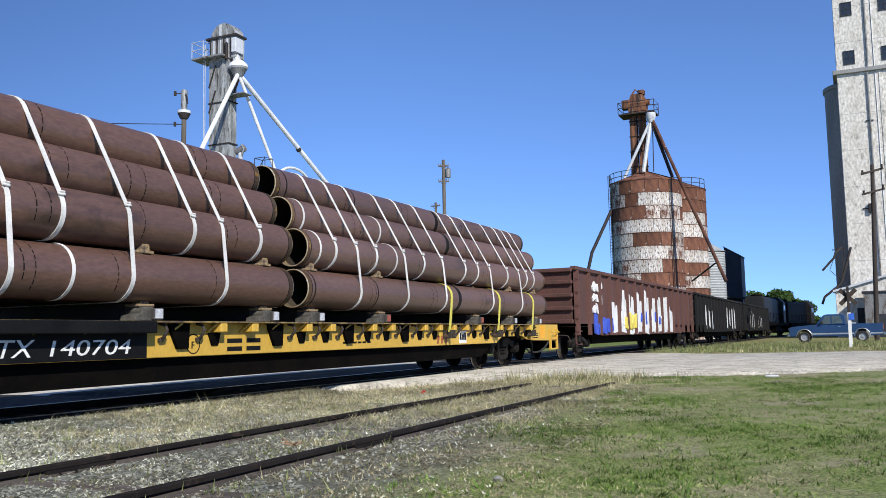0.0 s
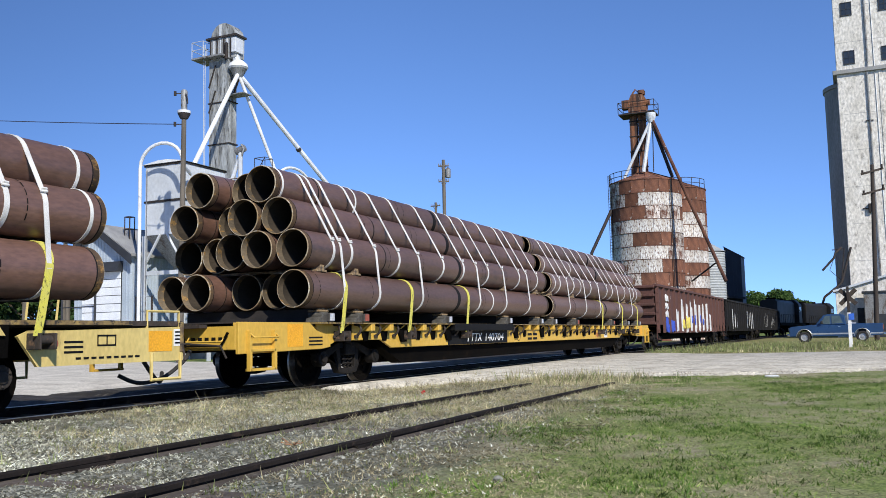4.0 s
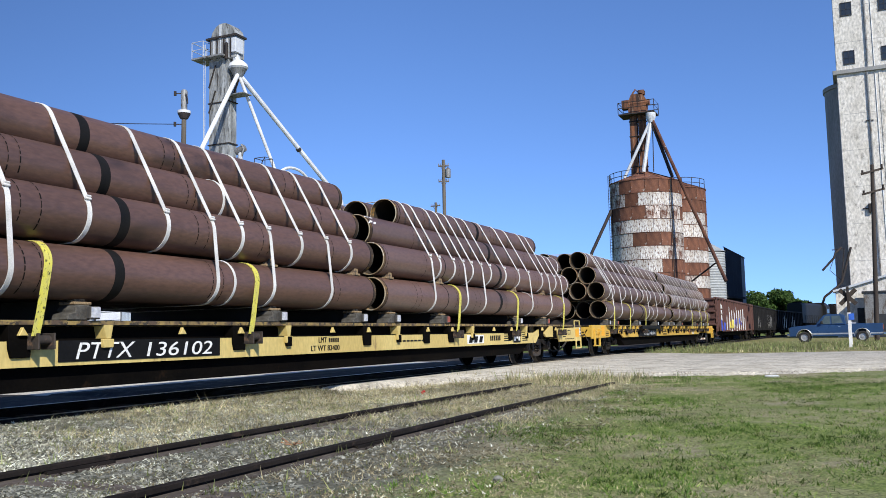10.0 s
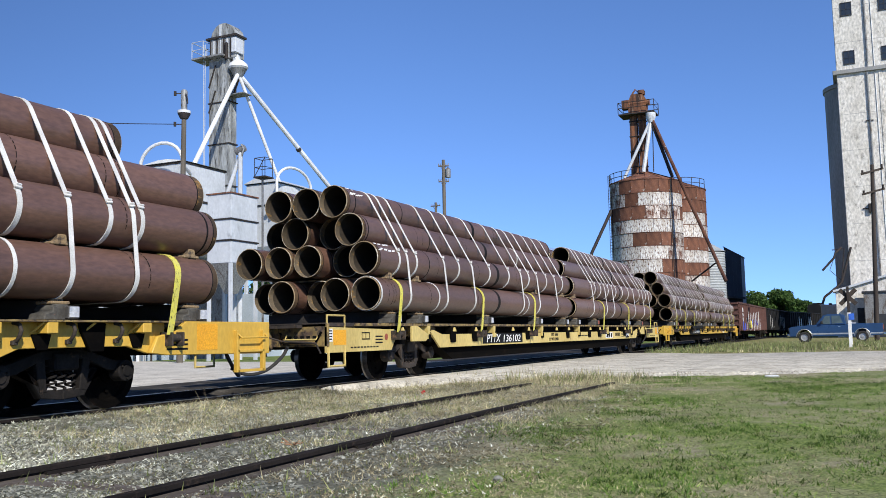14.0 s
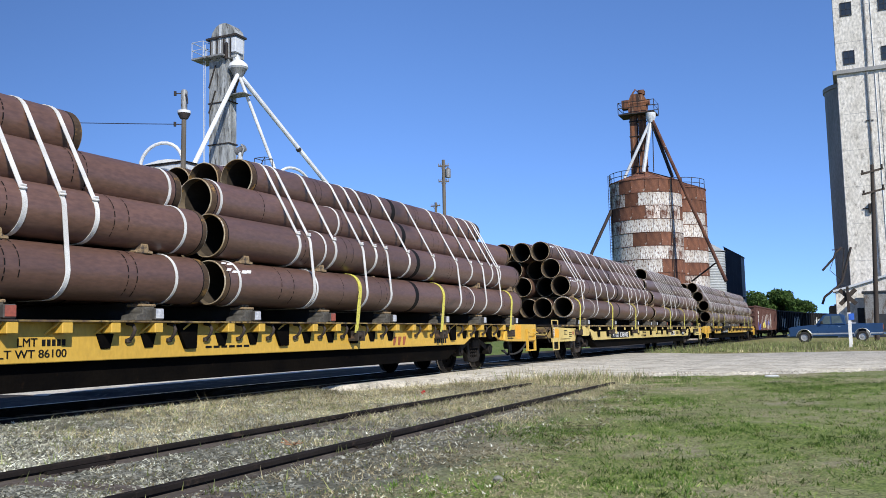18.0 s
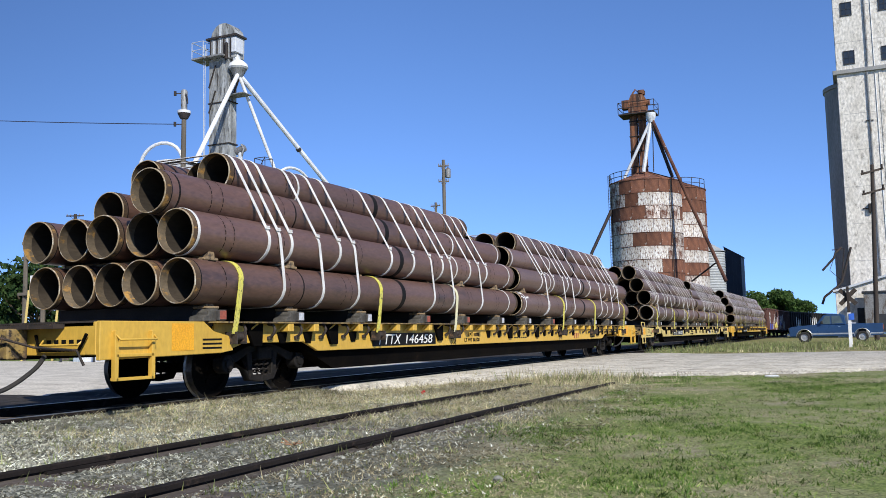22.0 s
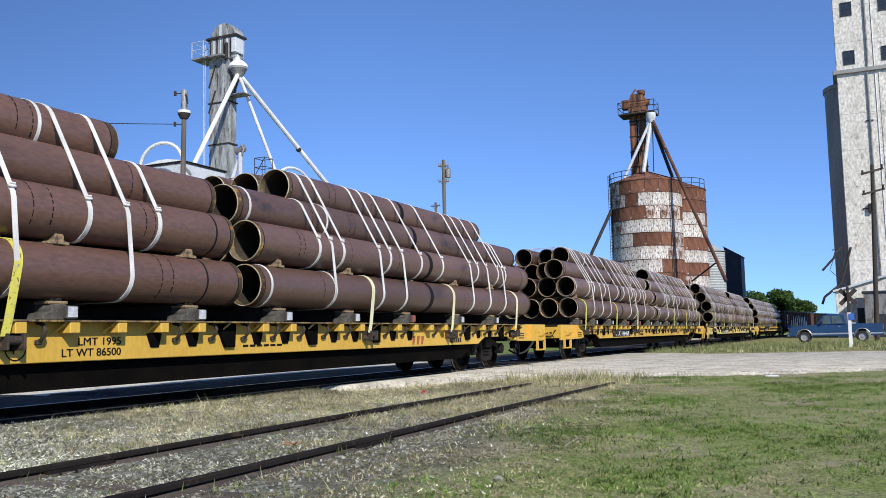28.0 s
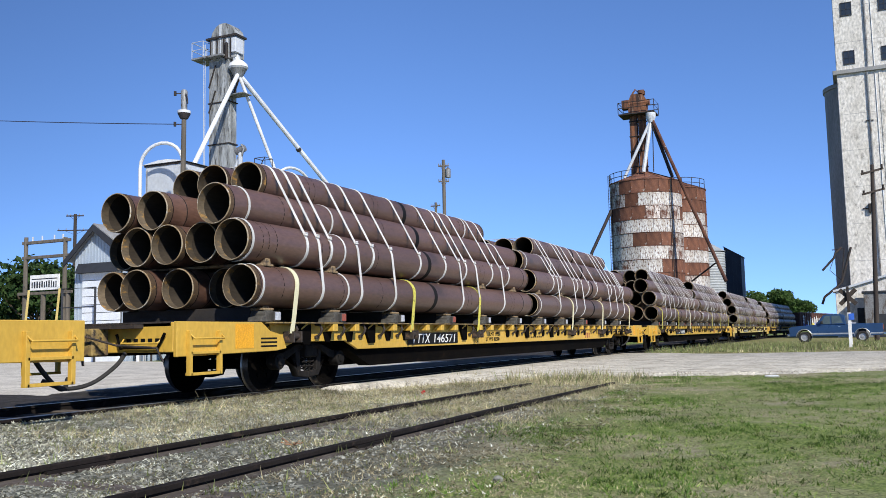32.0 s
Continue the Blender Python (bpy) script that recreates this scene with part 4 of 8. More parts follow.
    # number plate area with its lettering
    face = Matrix(((0, 0, 1, SILL_X + 0.010), (1, 0, 0, 0), (0, 1, 0, 0), (0, 0, 0, 1)))
    p0, p1 = plate_y - 0.12 - h, plate_y + plate_w + 0.10 - h
    pz = (lo + 0.004, 0.90) if full_plate else (0.64, 0.87) if style == 0 else (0.60, 0.83)
    if full_plate:
        part("number_panel", Shape().box(SILL_X + 0.012, EDGE_X + 0.012, p0 - 0.9, p1, 0.90, DECK - 0.004), SOOT, car, "black painted deck edge", 0.01)
    part("number_panel", Shape().box(SILL_X + 0.002, SILL_X + 0.010, p0 - (0.9 if full_plate else 0), p1, *pz), SOOT, car, "black painted number panel")
    inset = 0.0 if full_plate else 0.11
    zt = (pz[0] + pz[1]) / 2 - 0.09
    letters("PTTX", 0.18, WHITE_PAINT, car, face @ Matrix.Translation((plate_y + inset - h, zt, 0)), 0.25, "mark_lettering", "white slanted capital letters", plate_w * 0.36)
    if number == 146519:
        for k in range(6):
            y_ = plate_y + plate_w * (0.44 + 0.09 * k) - h
            part("lettering_bar", Shape().box(SILL_X + 0.010, SILL_X + 0.013, y_, y_ + 0.11, zt, zt + 0.15), WHITE_PAINT, car)
    else:
        letters(str(number), 0.17, WHITE_PAINT, car, face @ Matrix.Translation((plate_y + inset + plate_w * 0.44 - h, zt, 0)), 0.15, "number_lettering", "white numerals", plate_w * 0.49)
    # weight lettering and a round mark
    yy = WEIGHT_Y - h + (1.55 if full_plate else 0.0 if style == 0 else 1.08)
    if full_plate:
        for r in range(2):
            for k in range(2):
                part("lettering_bar", Shape().box(SILL_X + 0.002, SILL_X + 0.005, yy + k * 0.42, yy + k * 0.42 + 0.32, 0.76 - r * 0.11, 0.82 - r * 0.11), SOOT, car)
    else:
        letters("LMT 1995" if number == 146571 else "LMT", 0.085, SOOT, car, face @ Matrix.Translation((yy + 0.12, 0.775 if style == 0 else 0.73, -0.006)), 0.0, "weight_lettering", "small black stencilled lettering", 0.62 if number == 146571 else 0.24)
        for k in range(0 if number == 146571 else 5):
            part("lettering_bar", Shape().box(SILL_X + 0.001, SILL_X + 0.004, yy + 0.42 + k * 0.065, yy + 0.465 + k * 0.065, 0.775 if style == 0 else 0.73, 0.845 if style == 0 else 0.80), SOOT, car)
        letters("LT WT " + weight, 0.085, SOOT, car, face @ Matrix.Translation((yy - 0.10, 0.655 if style == 0 else 0.60, -0.006)), 0.0, "weight_lettering", "small black stencilled lettering", 0.84)
    if style == 0:
        ring = Shape().lathe([(0.118, 0.002), (0.13, 0.002), (0.13, 0.006), (0.118, 0.006), (0.118, 0.002)], 24, 0, (SILL_X, yy - 0.68, 0.76))
        part("round_mark", ring, SOOT, car)
        letters("F", 0.09, SOOT, car, face @ Matrix.Translation((yy - 0.71, 0.70, -0.006)), 0.0, "mark_lettering")
    for k in range(6):
        part("lettering_bar", Shape().box(SILL_X + 0.002, SILL_X + 0.005, yy + 3.0 + k * 0.16, yy + 3.12 + k * 0.16, 0.70, 0.73), SOOT, car)
    if style == 1:
        for y0_, y1_, z0_, z1_, mt in ((17.6, 18.55, 0.61, 0.80, WHITE_PAINT), (20.5, 21.0, 0.59, 0.85, SOOT)):
            part("marking_plate", Shape().box(SILL_X + 0.001, SILL_X + 0.006, y0_ - h, y1_ - h, z0_, z1_), mt, car)
        for k in range(3):
            part("marking_bar", Shape().prism([(17.68 + k * 0.29 - h, 0.63), (17.86 + k * 0.29 - h, 0.63), (17.92 + k * 0.29 - h, 0.77), (17.74 + k * 0.29 - h, 0.77)], 0, SILL_X + 0.006, SILL_X + 0.009), SOOT, car)
            part("marking_bar", Shape().box(SILL_X + 0.006, SILL_X + 0.009, 20.55 + k * 0.15 - h, 20.65 + k * 0.15 - h, 0.64 + 0.05 * (k % 2), 0.80), WHITE_PAINT, car)
        for k in range(6):
            part("lettering_bar", Shape().box(SILL_X + 0.001, SILL_X + 0.004, 18.95 + k * 0.115 - h, 19.03 + k * 0.115 - h, 0.66, 0.78), SOOT, car)
        for r in range(4):
            part("lettering_bar", Shape().box(SILL_X + 0.001, SILL_X + 0.004, 19.85 - h, 20.3 - h, 0.80 - r * 0.055, 0.825 - r * 0.055), SOOT, car)
            part("lettering_bar", Shape().box(SILL_X + 0.001, SILL_X + 0.004, 21.15 - h, 21.55 - h, 0.78 - r * 0.05, 0.80 - r * 0.05), SOOT, car)
    else:
        for k in range(3):
            y_ = 18.66 + k * 0.19 - h
            part("maker_mark_bar", Shape().prism([(y_, 0.64), (y_ + 0.07, 0.64), (y_ + 0.14, 0.80), (y_ + 0.02, 0.80)], 0, SILL_X + 0.001, SILL_X + 0.005), RED_MARK, car, "faded red painted mark")
        if full_plate:
            part("marking_plate", Shape().box(SILL_X + 0.001, SILL_X + 0.005, 19.76 - h, 20.16 - h, 0.63, 0.90), WHITE_PAINT, car, "white plate with black marks")
            for k in range(3):
                part("marking_bar", Shape().box(SILL_X + 0.005, SILL_X + 0.008, 19.80 + k * 0.12 - h, 19.89 + k * 0.12 - h, 0.70, 0.86 - 0.04 * (k % 2)), SOOT, car)
        else:
            for k in range(6):
                part("lettering_bar", Shape().box(SILL_X + 0.001, SILL_X + 0.004, 20.42 + k * 0.10 - h, 20.49 + k * 0.10 - h, 0.65, 0.75), SOOT, car)
    return car


PIPE_R = 0.305


def pipe_mesh(length, seed, bands=None):
    """A line pipe with girth bands, seam lines, bare cutbacks and a bevelled rim. bands: places from its middle, for an outer pipe."""
    rnd = random.Random(seed)
    h = length / 2
    cut = rnd.uniform(0.07, 0.12)
    marks = [(-h + cut + 0.012, 0.02, 1), (h - cut - 0.012, 0.02, 1)]
    if bands is None:
        marks += [(-0.35 + rnd.uniform(-0.1, 0.1), 0.15, 1), (-h + 0.45 + rnd.uniform(-0.1, 0.2), 0.025, 2), (h - 0.58 - rnd.uniform(0, 0.2), 0.03, 2)]
        marks += [(c * length / 12.19 + rnd.uniform(-0.3, 0.3), 0.028, 2) for c in (-4.2, -2.4, 2.5, 4.3)]
    else:
        marks += [(c, 0.15 if abs(c) < 0.75 else 0.035, 1) for c in bands]
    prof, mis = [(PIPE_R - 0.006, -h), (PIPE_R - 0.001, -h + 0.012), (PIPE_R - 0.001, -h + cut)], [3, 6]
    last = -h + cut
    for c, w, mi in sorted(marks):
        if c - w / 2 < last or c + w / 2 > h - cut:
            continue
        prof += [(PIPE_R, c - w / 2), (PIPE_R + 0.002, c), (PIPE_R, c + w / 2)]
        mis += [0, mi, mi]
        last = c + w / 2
    # inside: sunlit lip painted at both ends, shade painted between them
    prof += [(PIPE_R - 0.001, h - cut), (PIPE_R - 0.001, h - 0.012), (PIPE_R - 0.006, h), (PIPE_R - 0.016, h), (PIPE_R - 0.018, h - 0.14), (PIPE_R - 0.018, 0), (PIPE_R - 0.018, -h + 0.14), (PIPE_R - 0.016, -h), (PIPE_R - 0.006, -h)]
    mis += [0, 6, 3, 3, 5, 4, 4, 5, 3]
    return Shape().lathe(prof, 32, 1, mis=mis).mesh("pipe", [PIPE, PIPE_DARK, PIPE_SEAM, PIPE_EDGE, PIPE_SHADE_BORE, PIPE_LIT_LIP, PIPE_BARE], smooth=40)


def hull(points):
    pts = sorted(set(points))

    def half(seq):
        out = []
        for p in seq:
            while len(out) > 1 and (out[-1][0] - out[-2][0]) * (p[1] - out[-2][1]) - (out[-1][1] - out[-2][1]) * (p[0] - out[-2][0]) <= 0:
                out.pop()
            out.append(p)
        return out
    lo, up = half(pts), half(pts[::-1])
    return lo[:-1] + up[:-1]


def ribbon(line, y, width, thick, closed, lean=0.0, z0=1.5):
    """A flat strap along a line of (x, z)."""
    n = len(line)
    sh = Shape()
    for i, (x, z) in enumerate(line):
        a, b = line[(i - 1) % n if closed else max(i - 1, 0)], line[(i + 1) % n if closed else min(i + 1, n - 1)]
        dx, dz = b[0] - a[0], b[1] - a[1]
        k = math.hypot(dx, dz) or 1
        nx, nz = dz / k * thick, -dx / k * thick
        yy = y + lean * (z - z0)
        sh.v += [(x, yy - width / 2, z), (x, yy + width / 2, z), (x + nx, yy + width / 2, z + nz), (x + nx, yy - width / 2, z + nz)]
    for i in range(n if closed else n - 1):
        j = (i + 1) % n
        for k in range(4):
            sh.f.append((4 * i + k, 4 * i + (k + 1) % 4, 4 * j + (k + 1) % 4, 4 * j + k))
            sh.m.append(0)
    return sh


ROW_X = [[(k - 2) * 0.618 for k in range(5)], [(k - 2) * 0.618 - 0.07 for k in range(5)], [(k - 1.5) * 0.618 - 0.06 for k in range(4)], [(k - 1) * 0.618 - 0.05 for k in range(3)]]
ROW_Z = [1.58, 2.23, 2.768, 3.298]
BUNK_Y = {True: (2.27, 3.4, 6.9, 10.5, 12.9, 14.13, 16.35, 20.8, 23.0, 24.9), False: (2.0, 3.85, 5.95, 8.3, 10.3, 12.4, 14.35, 16.35, 18.46, 20.8, 22.85, 24.95)}
PIPES = {}
# how each load is strapped and marked, in metres from its car's rear: straps round the whole load and round all but
# the lowest row; hoops round single pipes, black bands and dashed marks on the outer pipes, row by row; tie-downs
LOADS = {}
LOADS[140704, 1] = dict(
    whole=[15.34, 17.1, 18.81, 21.42, 23.39], upper=[14.66, 16.03, 17.94, 19.98, 20.7, 22.57, 23.97, 24.52],
    hoops={1: [14.19, 16.78], 2: [14.16, 16.69]},
    bands={0: [13.94, 15.94, 19.51], 2: [19.73], 3: [14.13, 16.28, 19.81]},
    dashes={},
    ties=[19.05, 21.79, 24.19], marks={})
LOADS[140704, 0] = dict(
    whole=[2.64, 3.83, 5.55, 8.45, 10.1, 11.79], upper=[2.43, 3.0, 4.72, 6.68, 7.72, 9.14, 11.23, 12.63],
    hoops={0: [9.23], 3: [1.85, 4.14]},
    bands={0: [1.68, 7.3], 1: [1.65, 4.2, 7.53], 2: [1.83, 4.3, 7.55], 3: [2.91, 7.54]},
    dashes={0: [1.91, 3.59], 1: [4.37]},
    ties=[2.67, 5.08, 7.78], marks={})
LOADS[136102, 1] = dict(
    whole=[15.67, 17.31, 18.33, 21.56, 23.16, 24.27], upper=[16.09, 16.8, 17.78, 18.87, 19.83, 20.79, 22.62, 23.8],
    hoops={0: [21.58], 1: [24.89], 2: [24.96]},
    bands={0: [13.53, 16.31, 19.33], 1: [13.71, 16.33, 19.5], 2: [19.53], 3: [15.47, 19.55, 23.77]},
    dashes={0: [14.85, 15.05, 16.74, 19.67], 1: [13.83, 15.44, 17.06], 2: [15.48, 15.92], 3: [16.58]},
    ties=[16.88, 20.44, 24.27], marks={2: [13.86]})
LOADS[136102, 0] = dict(
    whole=[2.69, 4.36, 5.84, 9.0, 10.25, 11.8], upper=[2.38, 3.1, 5.12, 6.89, 8.14, 9.61, 11.06, 12.53],
    hoops={0: [1.55, 3.95, 9.35], 2: [9.56]},
    bands={0: [7.29], 1: [1.58, 3.67, 7.43], 2: [1.75, 4.31, 7.41], 3: [1.81, 3.66, 7.36]},
    dashes={0: [1.83, 2.0, 2.09, 3.58], 1: [4.11], 2: [4.87], 3: [3.21, 6.17]},
    ties=[2.29, 6.28, 9.83], marks={1: [1.79], 3: [1.81]})
LOADS[146458, 1] = dict(
    whole=[15.79, 17.43, 18.3, 21.43, 22.86, 23.8], upper=[15.5, 16.54, 17.89, 19.19, 20.3, 22.23, 23.45, 23.95],
    hoops={0: [13.96, 15.87, 22.14], 1: [16.23], 2: [14.01, 17.11]},
    bands={0: [19.36], 1: [19.57, 25.12], 2: [19.55], 3: [18.79, 19.68]},
    dashes={0: [14.93, 15.24, 16.66], 1: [16.89, 17.1], 2: [15.01, 17.23]},
    ties=[17.18, 20.55, 24.48], marks={0: [13.89]})
LOADS[146458, 0] = dict(
    whole=[3.4, 4.46, 5.56, 8.54, 9.49, 11.04], upper=[3.13, 3.7, 5.09, 6.88, 7.79, 9.1, 10.54, 11.5],
    hoops={0: [12.71], 1: [1.61, 9.81, 12.94], 2: [10.28, 12.98], 3: [4.75]},
    bands={0: [1.61, 3.92, 7.22], 1: [7.29], 2: [1.59, 4.25, 7.27], 3: [7.38]},
    dashes={0: [2.08, 5.14, 5.34], 1: [2.15, 2.34], 2: [2.22, 2.46, 3.93]},
    ties=[2.38, 6.33, 9.63], marks={})
LOADS[146571, 1] = dict(
    whole=[15.65, 17.25, 18.14, 21.36, 22.35, 23.32], upper=[15.29, 16.02, 17.66, 18.94, 19.93, 21.81, 23.04, 23.53],
    hoops={0: [13.91, 15.63], 1: [13.77], 2: [13.88, 15.97]},
    bands={0: [19.24], 1: [19.37, 24.72], 2: [19.26], 3: [19.28]},
    dashes={0: [15.32, 18.25], 1: [14.75, 14.87, 16.3], 2: [16.72, 16.89]},
    ties=[16.86, 20.28, 24.08], marks={})
LOADS[146571, 0] = dict(
    whole=[3.21, 4.42, 5.65, 8.73, 9.63, 11.19], upper=[2.88, 3.58, 4.96, 6.83, 8.0, 9.08, 10.62, 11.71],
    hoops={0: [1.66, 3.98], 1: [1.51, 4.0], 2: [1.81, 4.08], 3: [10.42]},
    bands={0: [7.37, 12.52], 1: [7.25, 12.78], 2: [7.32], 3: [7.34, 7.34]},
    dashes={0: [2.16, 3.84, 5.16], 1: [1.75, 1.9, 2.09, 5.14], 2: [2.69, 5.9]},
    ties=[2.48, 6.39, 9.64], marks={})
LOADS[146519, 0], LOADS[146519, 1] = LOADS[146571, 0], LOADS[146571, 1]



def pipes_of(L):
    if L not in PIPES:
        PIPES[L] = [pipe_mesh(L, 10 * L + i) for i in range(4)]
    return PIPES[L]



def circle(x, z, r, a0=0, a1=360, n=32):
    return [(x + r * math.cos(radians(a0 + (a1 - a0) * i / n)), z + r * math.sin(radians(a0 + (a1 - a0) * i / n))) for i in range(n)]


def dashed_ring(x, z, y, rnd, thick=0.014):
    """A broken dark line part of the way round a pipe's outer side."""
    sh = Shape()
    a, stop = rnd.uniform(-60, -20), rnd.uniform(75, 125)
    while a < stop:
        span = rnd.uniform(7, 16)
        w = thick * rnd.uniform(0.7, 1.3)
        n = 4
        ring = [(x + (PIPE_R + 0.003) * math.cos(radians(a + span * i / n)), z + (PIPE_R + 0.003) * math.sin(radians(a + span * i / n))) for i in range(n + 1)]
        sh.add([(u, y + d, v) for d in (-w / 2, w / 2) for u, v in ring], [(i, i + 1, n + 2 + i, n + 1 + i) for i in range(n)])
        a += span + rnd.uniform(2.5, 6)
    return sh


def paint_strokes(x, z, y, rnd):
    """Two lines of sprayed strokes on a pipe's upper side."""
    mk = Shape()
    for a, n in ((26, rnd.randint(3, 5)), (52, rnd.randint(2, 4))):
        yy = y - 0.18
        for k in range(n):
            w, b = rnd.uniform(0.05, 0.13), a + rnd.uniform(-3, 3)
            hgt = rnd.uniform(5, 11)
            q = [(x + (PIPE_R + 0.004) * math.cos(radians(b + hgt * i / 3)), z + (PIPE_R + 0.004) * math.sin(radians(b + hgt * i / 3))) for i in range(4)]
            mk.add([(u, yy + dy + 0.02 * i, v) for dy in (0, w) for i, (u, v) in enumerate(q)], [(i, i + 1, 5 + i, 4 + i) for i in range(3)])
            yy += w + rnd.uniform(-0.01, 0.05)
    return mk


def build_bundle(seed, y0, ends, label, number, k_end):
    """A strapped load of pipes on a flat car. ends: rear end and length for each row, in metres from the car's rear; y0: the thing's own middle."""
    rnd = random.Random(seed)
    b = thing("pipe_bundle", label, "pipe bundle", group="loads of the pipe train")
    load = LOADS[number, k_end]
    lines = Shape()
    for r, (xs, z) in enumerate(zip(ROW_X, ROW_Z)):
        rear, L, *more = ends[r]
        for k, x in enumerate(xs):
            near = k == len(xs) - 1
            jit = 0 if near else rnd.choice((rnd.uniform(-0.15, 0.12), rnd.uniform(-0.1, 0.1), rnd.uniform(-0.1, 0.1), 0.45))
            back = 0 if near or not more or k in more[1:] else more[0]
            L2 = 10.6 if back else L
            if near:
                mid = rear + L / 2
                me = pipe_mesh(L, 7 * seed + r, [v - mid for v in load["bands"].get(r, ())])
            else:
                me = rnd.choice(pipes_of(L2))
            p = part("pipe", me, None, b)
            p.matrix_basis = pose(x, rear + back + L2 / 2 + jit - y0, z, 0, rnd.uniform(0, 360), 0)
        x = xs[-1]
        some = list(load["dashes"].get(r, ()))
        for f in (0.17, 0.36, 0.62, 0.72, 0.86):
            v = rear + L * f + rnd.uniform(-0.3, 0.3)
            if all(abs(v - w) > 0.9 for w in some):
                some += [v, v + rnd.uniform(0.13, 0.26)]
        for v in some:
            dashes = dashed_ring(x, z, v - y0, rnd)
            lines.add(dashes.v, dashes.f)
        for v in load["hoops"].get(r, ()):
            if rear + 0.03 < v < rear + L - 0.03:
                part("hoop", ribbon(circle(x, z, PIPE_R + 0.006), v - y0, 0.045, 0.006, True), STRAP, b, "thin pale strap round one pipe")
        for v in load["marks"].get(r, ()):
            part("paint_mark", paint_strokes(x, z, v - y0, rnd), WHITE_PAINT, b, "white sprayed strokes")
    tagged(part("dashed_marks", lines, PIPE_DARK, b, "broken dark lines round the pipes"), kind="stuff")
    start = ends[0][0]

    def loop(y, first):
        rows = [r for r in range(first, 4) if ends[r][0] + 0.1 < y < ends[r][0] + ends[r][1] - 0.1]
        return hull([c for r in rows for x in ROW_X[r] for c in circle(x, ROW_Z[r], PIPE_R + 0.004)])
    whole, upper = load["whole"], load["upper"]
    for y in upper:
        part("strap", ribbon(loop(y, 1), y - y0, 0.062, 0.008, True), STRAP, b)
    for y in whole:
        part("strap", ribbon(loop(y, 0), y - y0, 0.062, 0.008, True), STRAP, b)
    # ratchet buckles part-way down the straps
    bk = Shape().box(-0.004, 0.016, -0.036, 0.036, -0.05, 0.05)
    bk.cyl((0.014, -0.045, 0.01), (0.014, 0.045, 0.01), 0.017, 6)
    bk.box(0.0, 0.03, -0.03, 0.01, -0.07, -0.045)
    bk = bk.mesh("buckle", [STRAP], 0.006)
    for y in upper + whole:
        line = loop(y, 1)
        ang = rnd.uniform(2.5, 2.62)
        q = min((p for p in line if p[0] > 0.5), key=lambda p: abs(p[1] - ang))
        o = part("buckle", bk, None, b)
        o.matrix_basis = pose(q[0] + 0.008, y - y0, q[1], rnd.uniform(-8, 8), 26, 0)
    x, z = ROW_X[0][-1], ROW_Z[0]
    tie = circle(x, z, PIPE_R + 0.012, 120, -8, 18)[:] + [(x + PIPE_R + 0.012, z - 0.1), (EDGE_X + 0.005, 1.07), (EDGE_X - 0.01, 0.88)]
    for wy in load["ties"]:
        if ends[0][0] < wy < ends[0][0] + ends[0][1]:
            m = STRAP_C if number == 146571 and not 4 < wy < 12 or number == 146458 and 8 < wy < 17 else STRAP_Y
            part("tie_down_strap", ribbon(tie, wy - y0, 0.10, 0.008, False, 0.16, z), m, b, "yellow tie-down strap" if m is STRAP_Y else "cream tie-down strap")
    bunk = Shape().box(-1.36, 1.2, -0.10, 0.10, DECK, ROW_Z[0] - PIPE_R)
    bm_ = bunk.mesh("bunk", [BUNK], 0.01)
    wm = Shape().prism([(-0.24, 0), (-0.06, 0), (-0.06, 0.15), (-0.12, 0.15), (-0.13, 0.09), (-0.22, 0.07)], 0, 0.05, 0.30).mesh("side_block", [GREY_TIMBER], 0.01)
    mm = Shape().prism([(-0.10, 0), (0.10, 0), (0.10, 0.17), (-0.10, 0.17), (-0.14, 0.12)], 0, 0.02, 0.27).mesh("saddle_block", [GREY_TIMBER], 0.01)
    cap = Shape().box(0.02, 0.26, -0.12, 0.13, 0.17, 0.205).mesh("timber_cap", [TIMBER], 0.008)
    cap2 = Shape().prism([(-0.06, 0.205), (0.10, 0.205), (0.07, 0.30), (-0.03, 0.30)], 0, 0.0, 0.20).mesh("timber_cap", [TIMBER], 0.008)
    plate = Shape().box(0.10, 0.33, 0.05, 0.20, 0.01, 0.155)
    chock = Shape().prism([(-0.14, -0.045), (0.14, -0.045), (0.14, -0.005), (0.07, 0.0), (0.055, 0.075), (-0.06, 0.075), (-0.075, 0.0), (-0.14, -0.01)], 0, -0.16, 0.10)
    cm = chock.mesh("timber_chock", [TIMBER], 0.01)
    se = Shape().box(-0.1, 0.06, -0.05, 0.05, -0.02, 0.035).mesh("spacer_end", [TIMBER], 0.006)
    sm = Shape().box(-0.12, 0.07, -0.075, 0.075, -0.115, -0.046).mesh("chock_saddle", [BLACK], 0.006)
    pm = plate.mesh("end_block", [GREY_BLOCK], 0.012)
    tags = [Shape().box(0.33, 0.336, 0.06, 0.19, 0.03, 0.145).mesh("end_tag", [t]) for t in (TAG, TAG, RED_BLOCK)]
    stops = [v for v in BUNK_Y[number < 141000] if start + 0.25 < v < start + ends[0][1] - 0.2]
    for v in stops:
        d = v - start
        y = v - y0
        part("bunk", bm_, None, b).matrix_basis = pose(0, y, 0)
        w = part("side_block", wm, None, b)
        w.matrix_basis = pose(1.12, y, DECK)
        part("end_block", pm, None, b).matrix_basis = pose(1.12, y, DECK)
        part("end_tag", rnd.choice(tags), None, b).matrix_basis = pose(1.12, y, DECK)
        part("saddle_block", mm, None, b).matrix_basis = pose(1.12, y, DECK)
        part("timber_cap", cap, None, b).matrix_basis = pose(1.12, y, DECK, 0, 0, rnd.uniform(-4, 4))
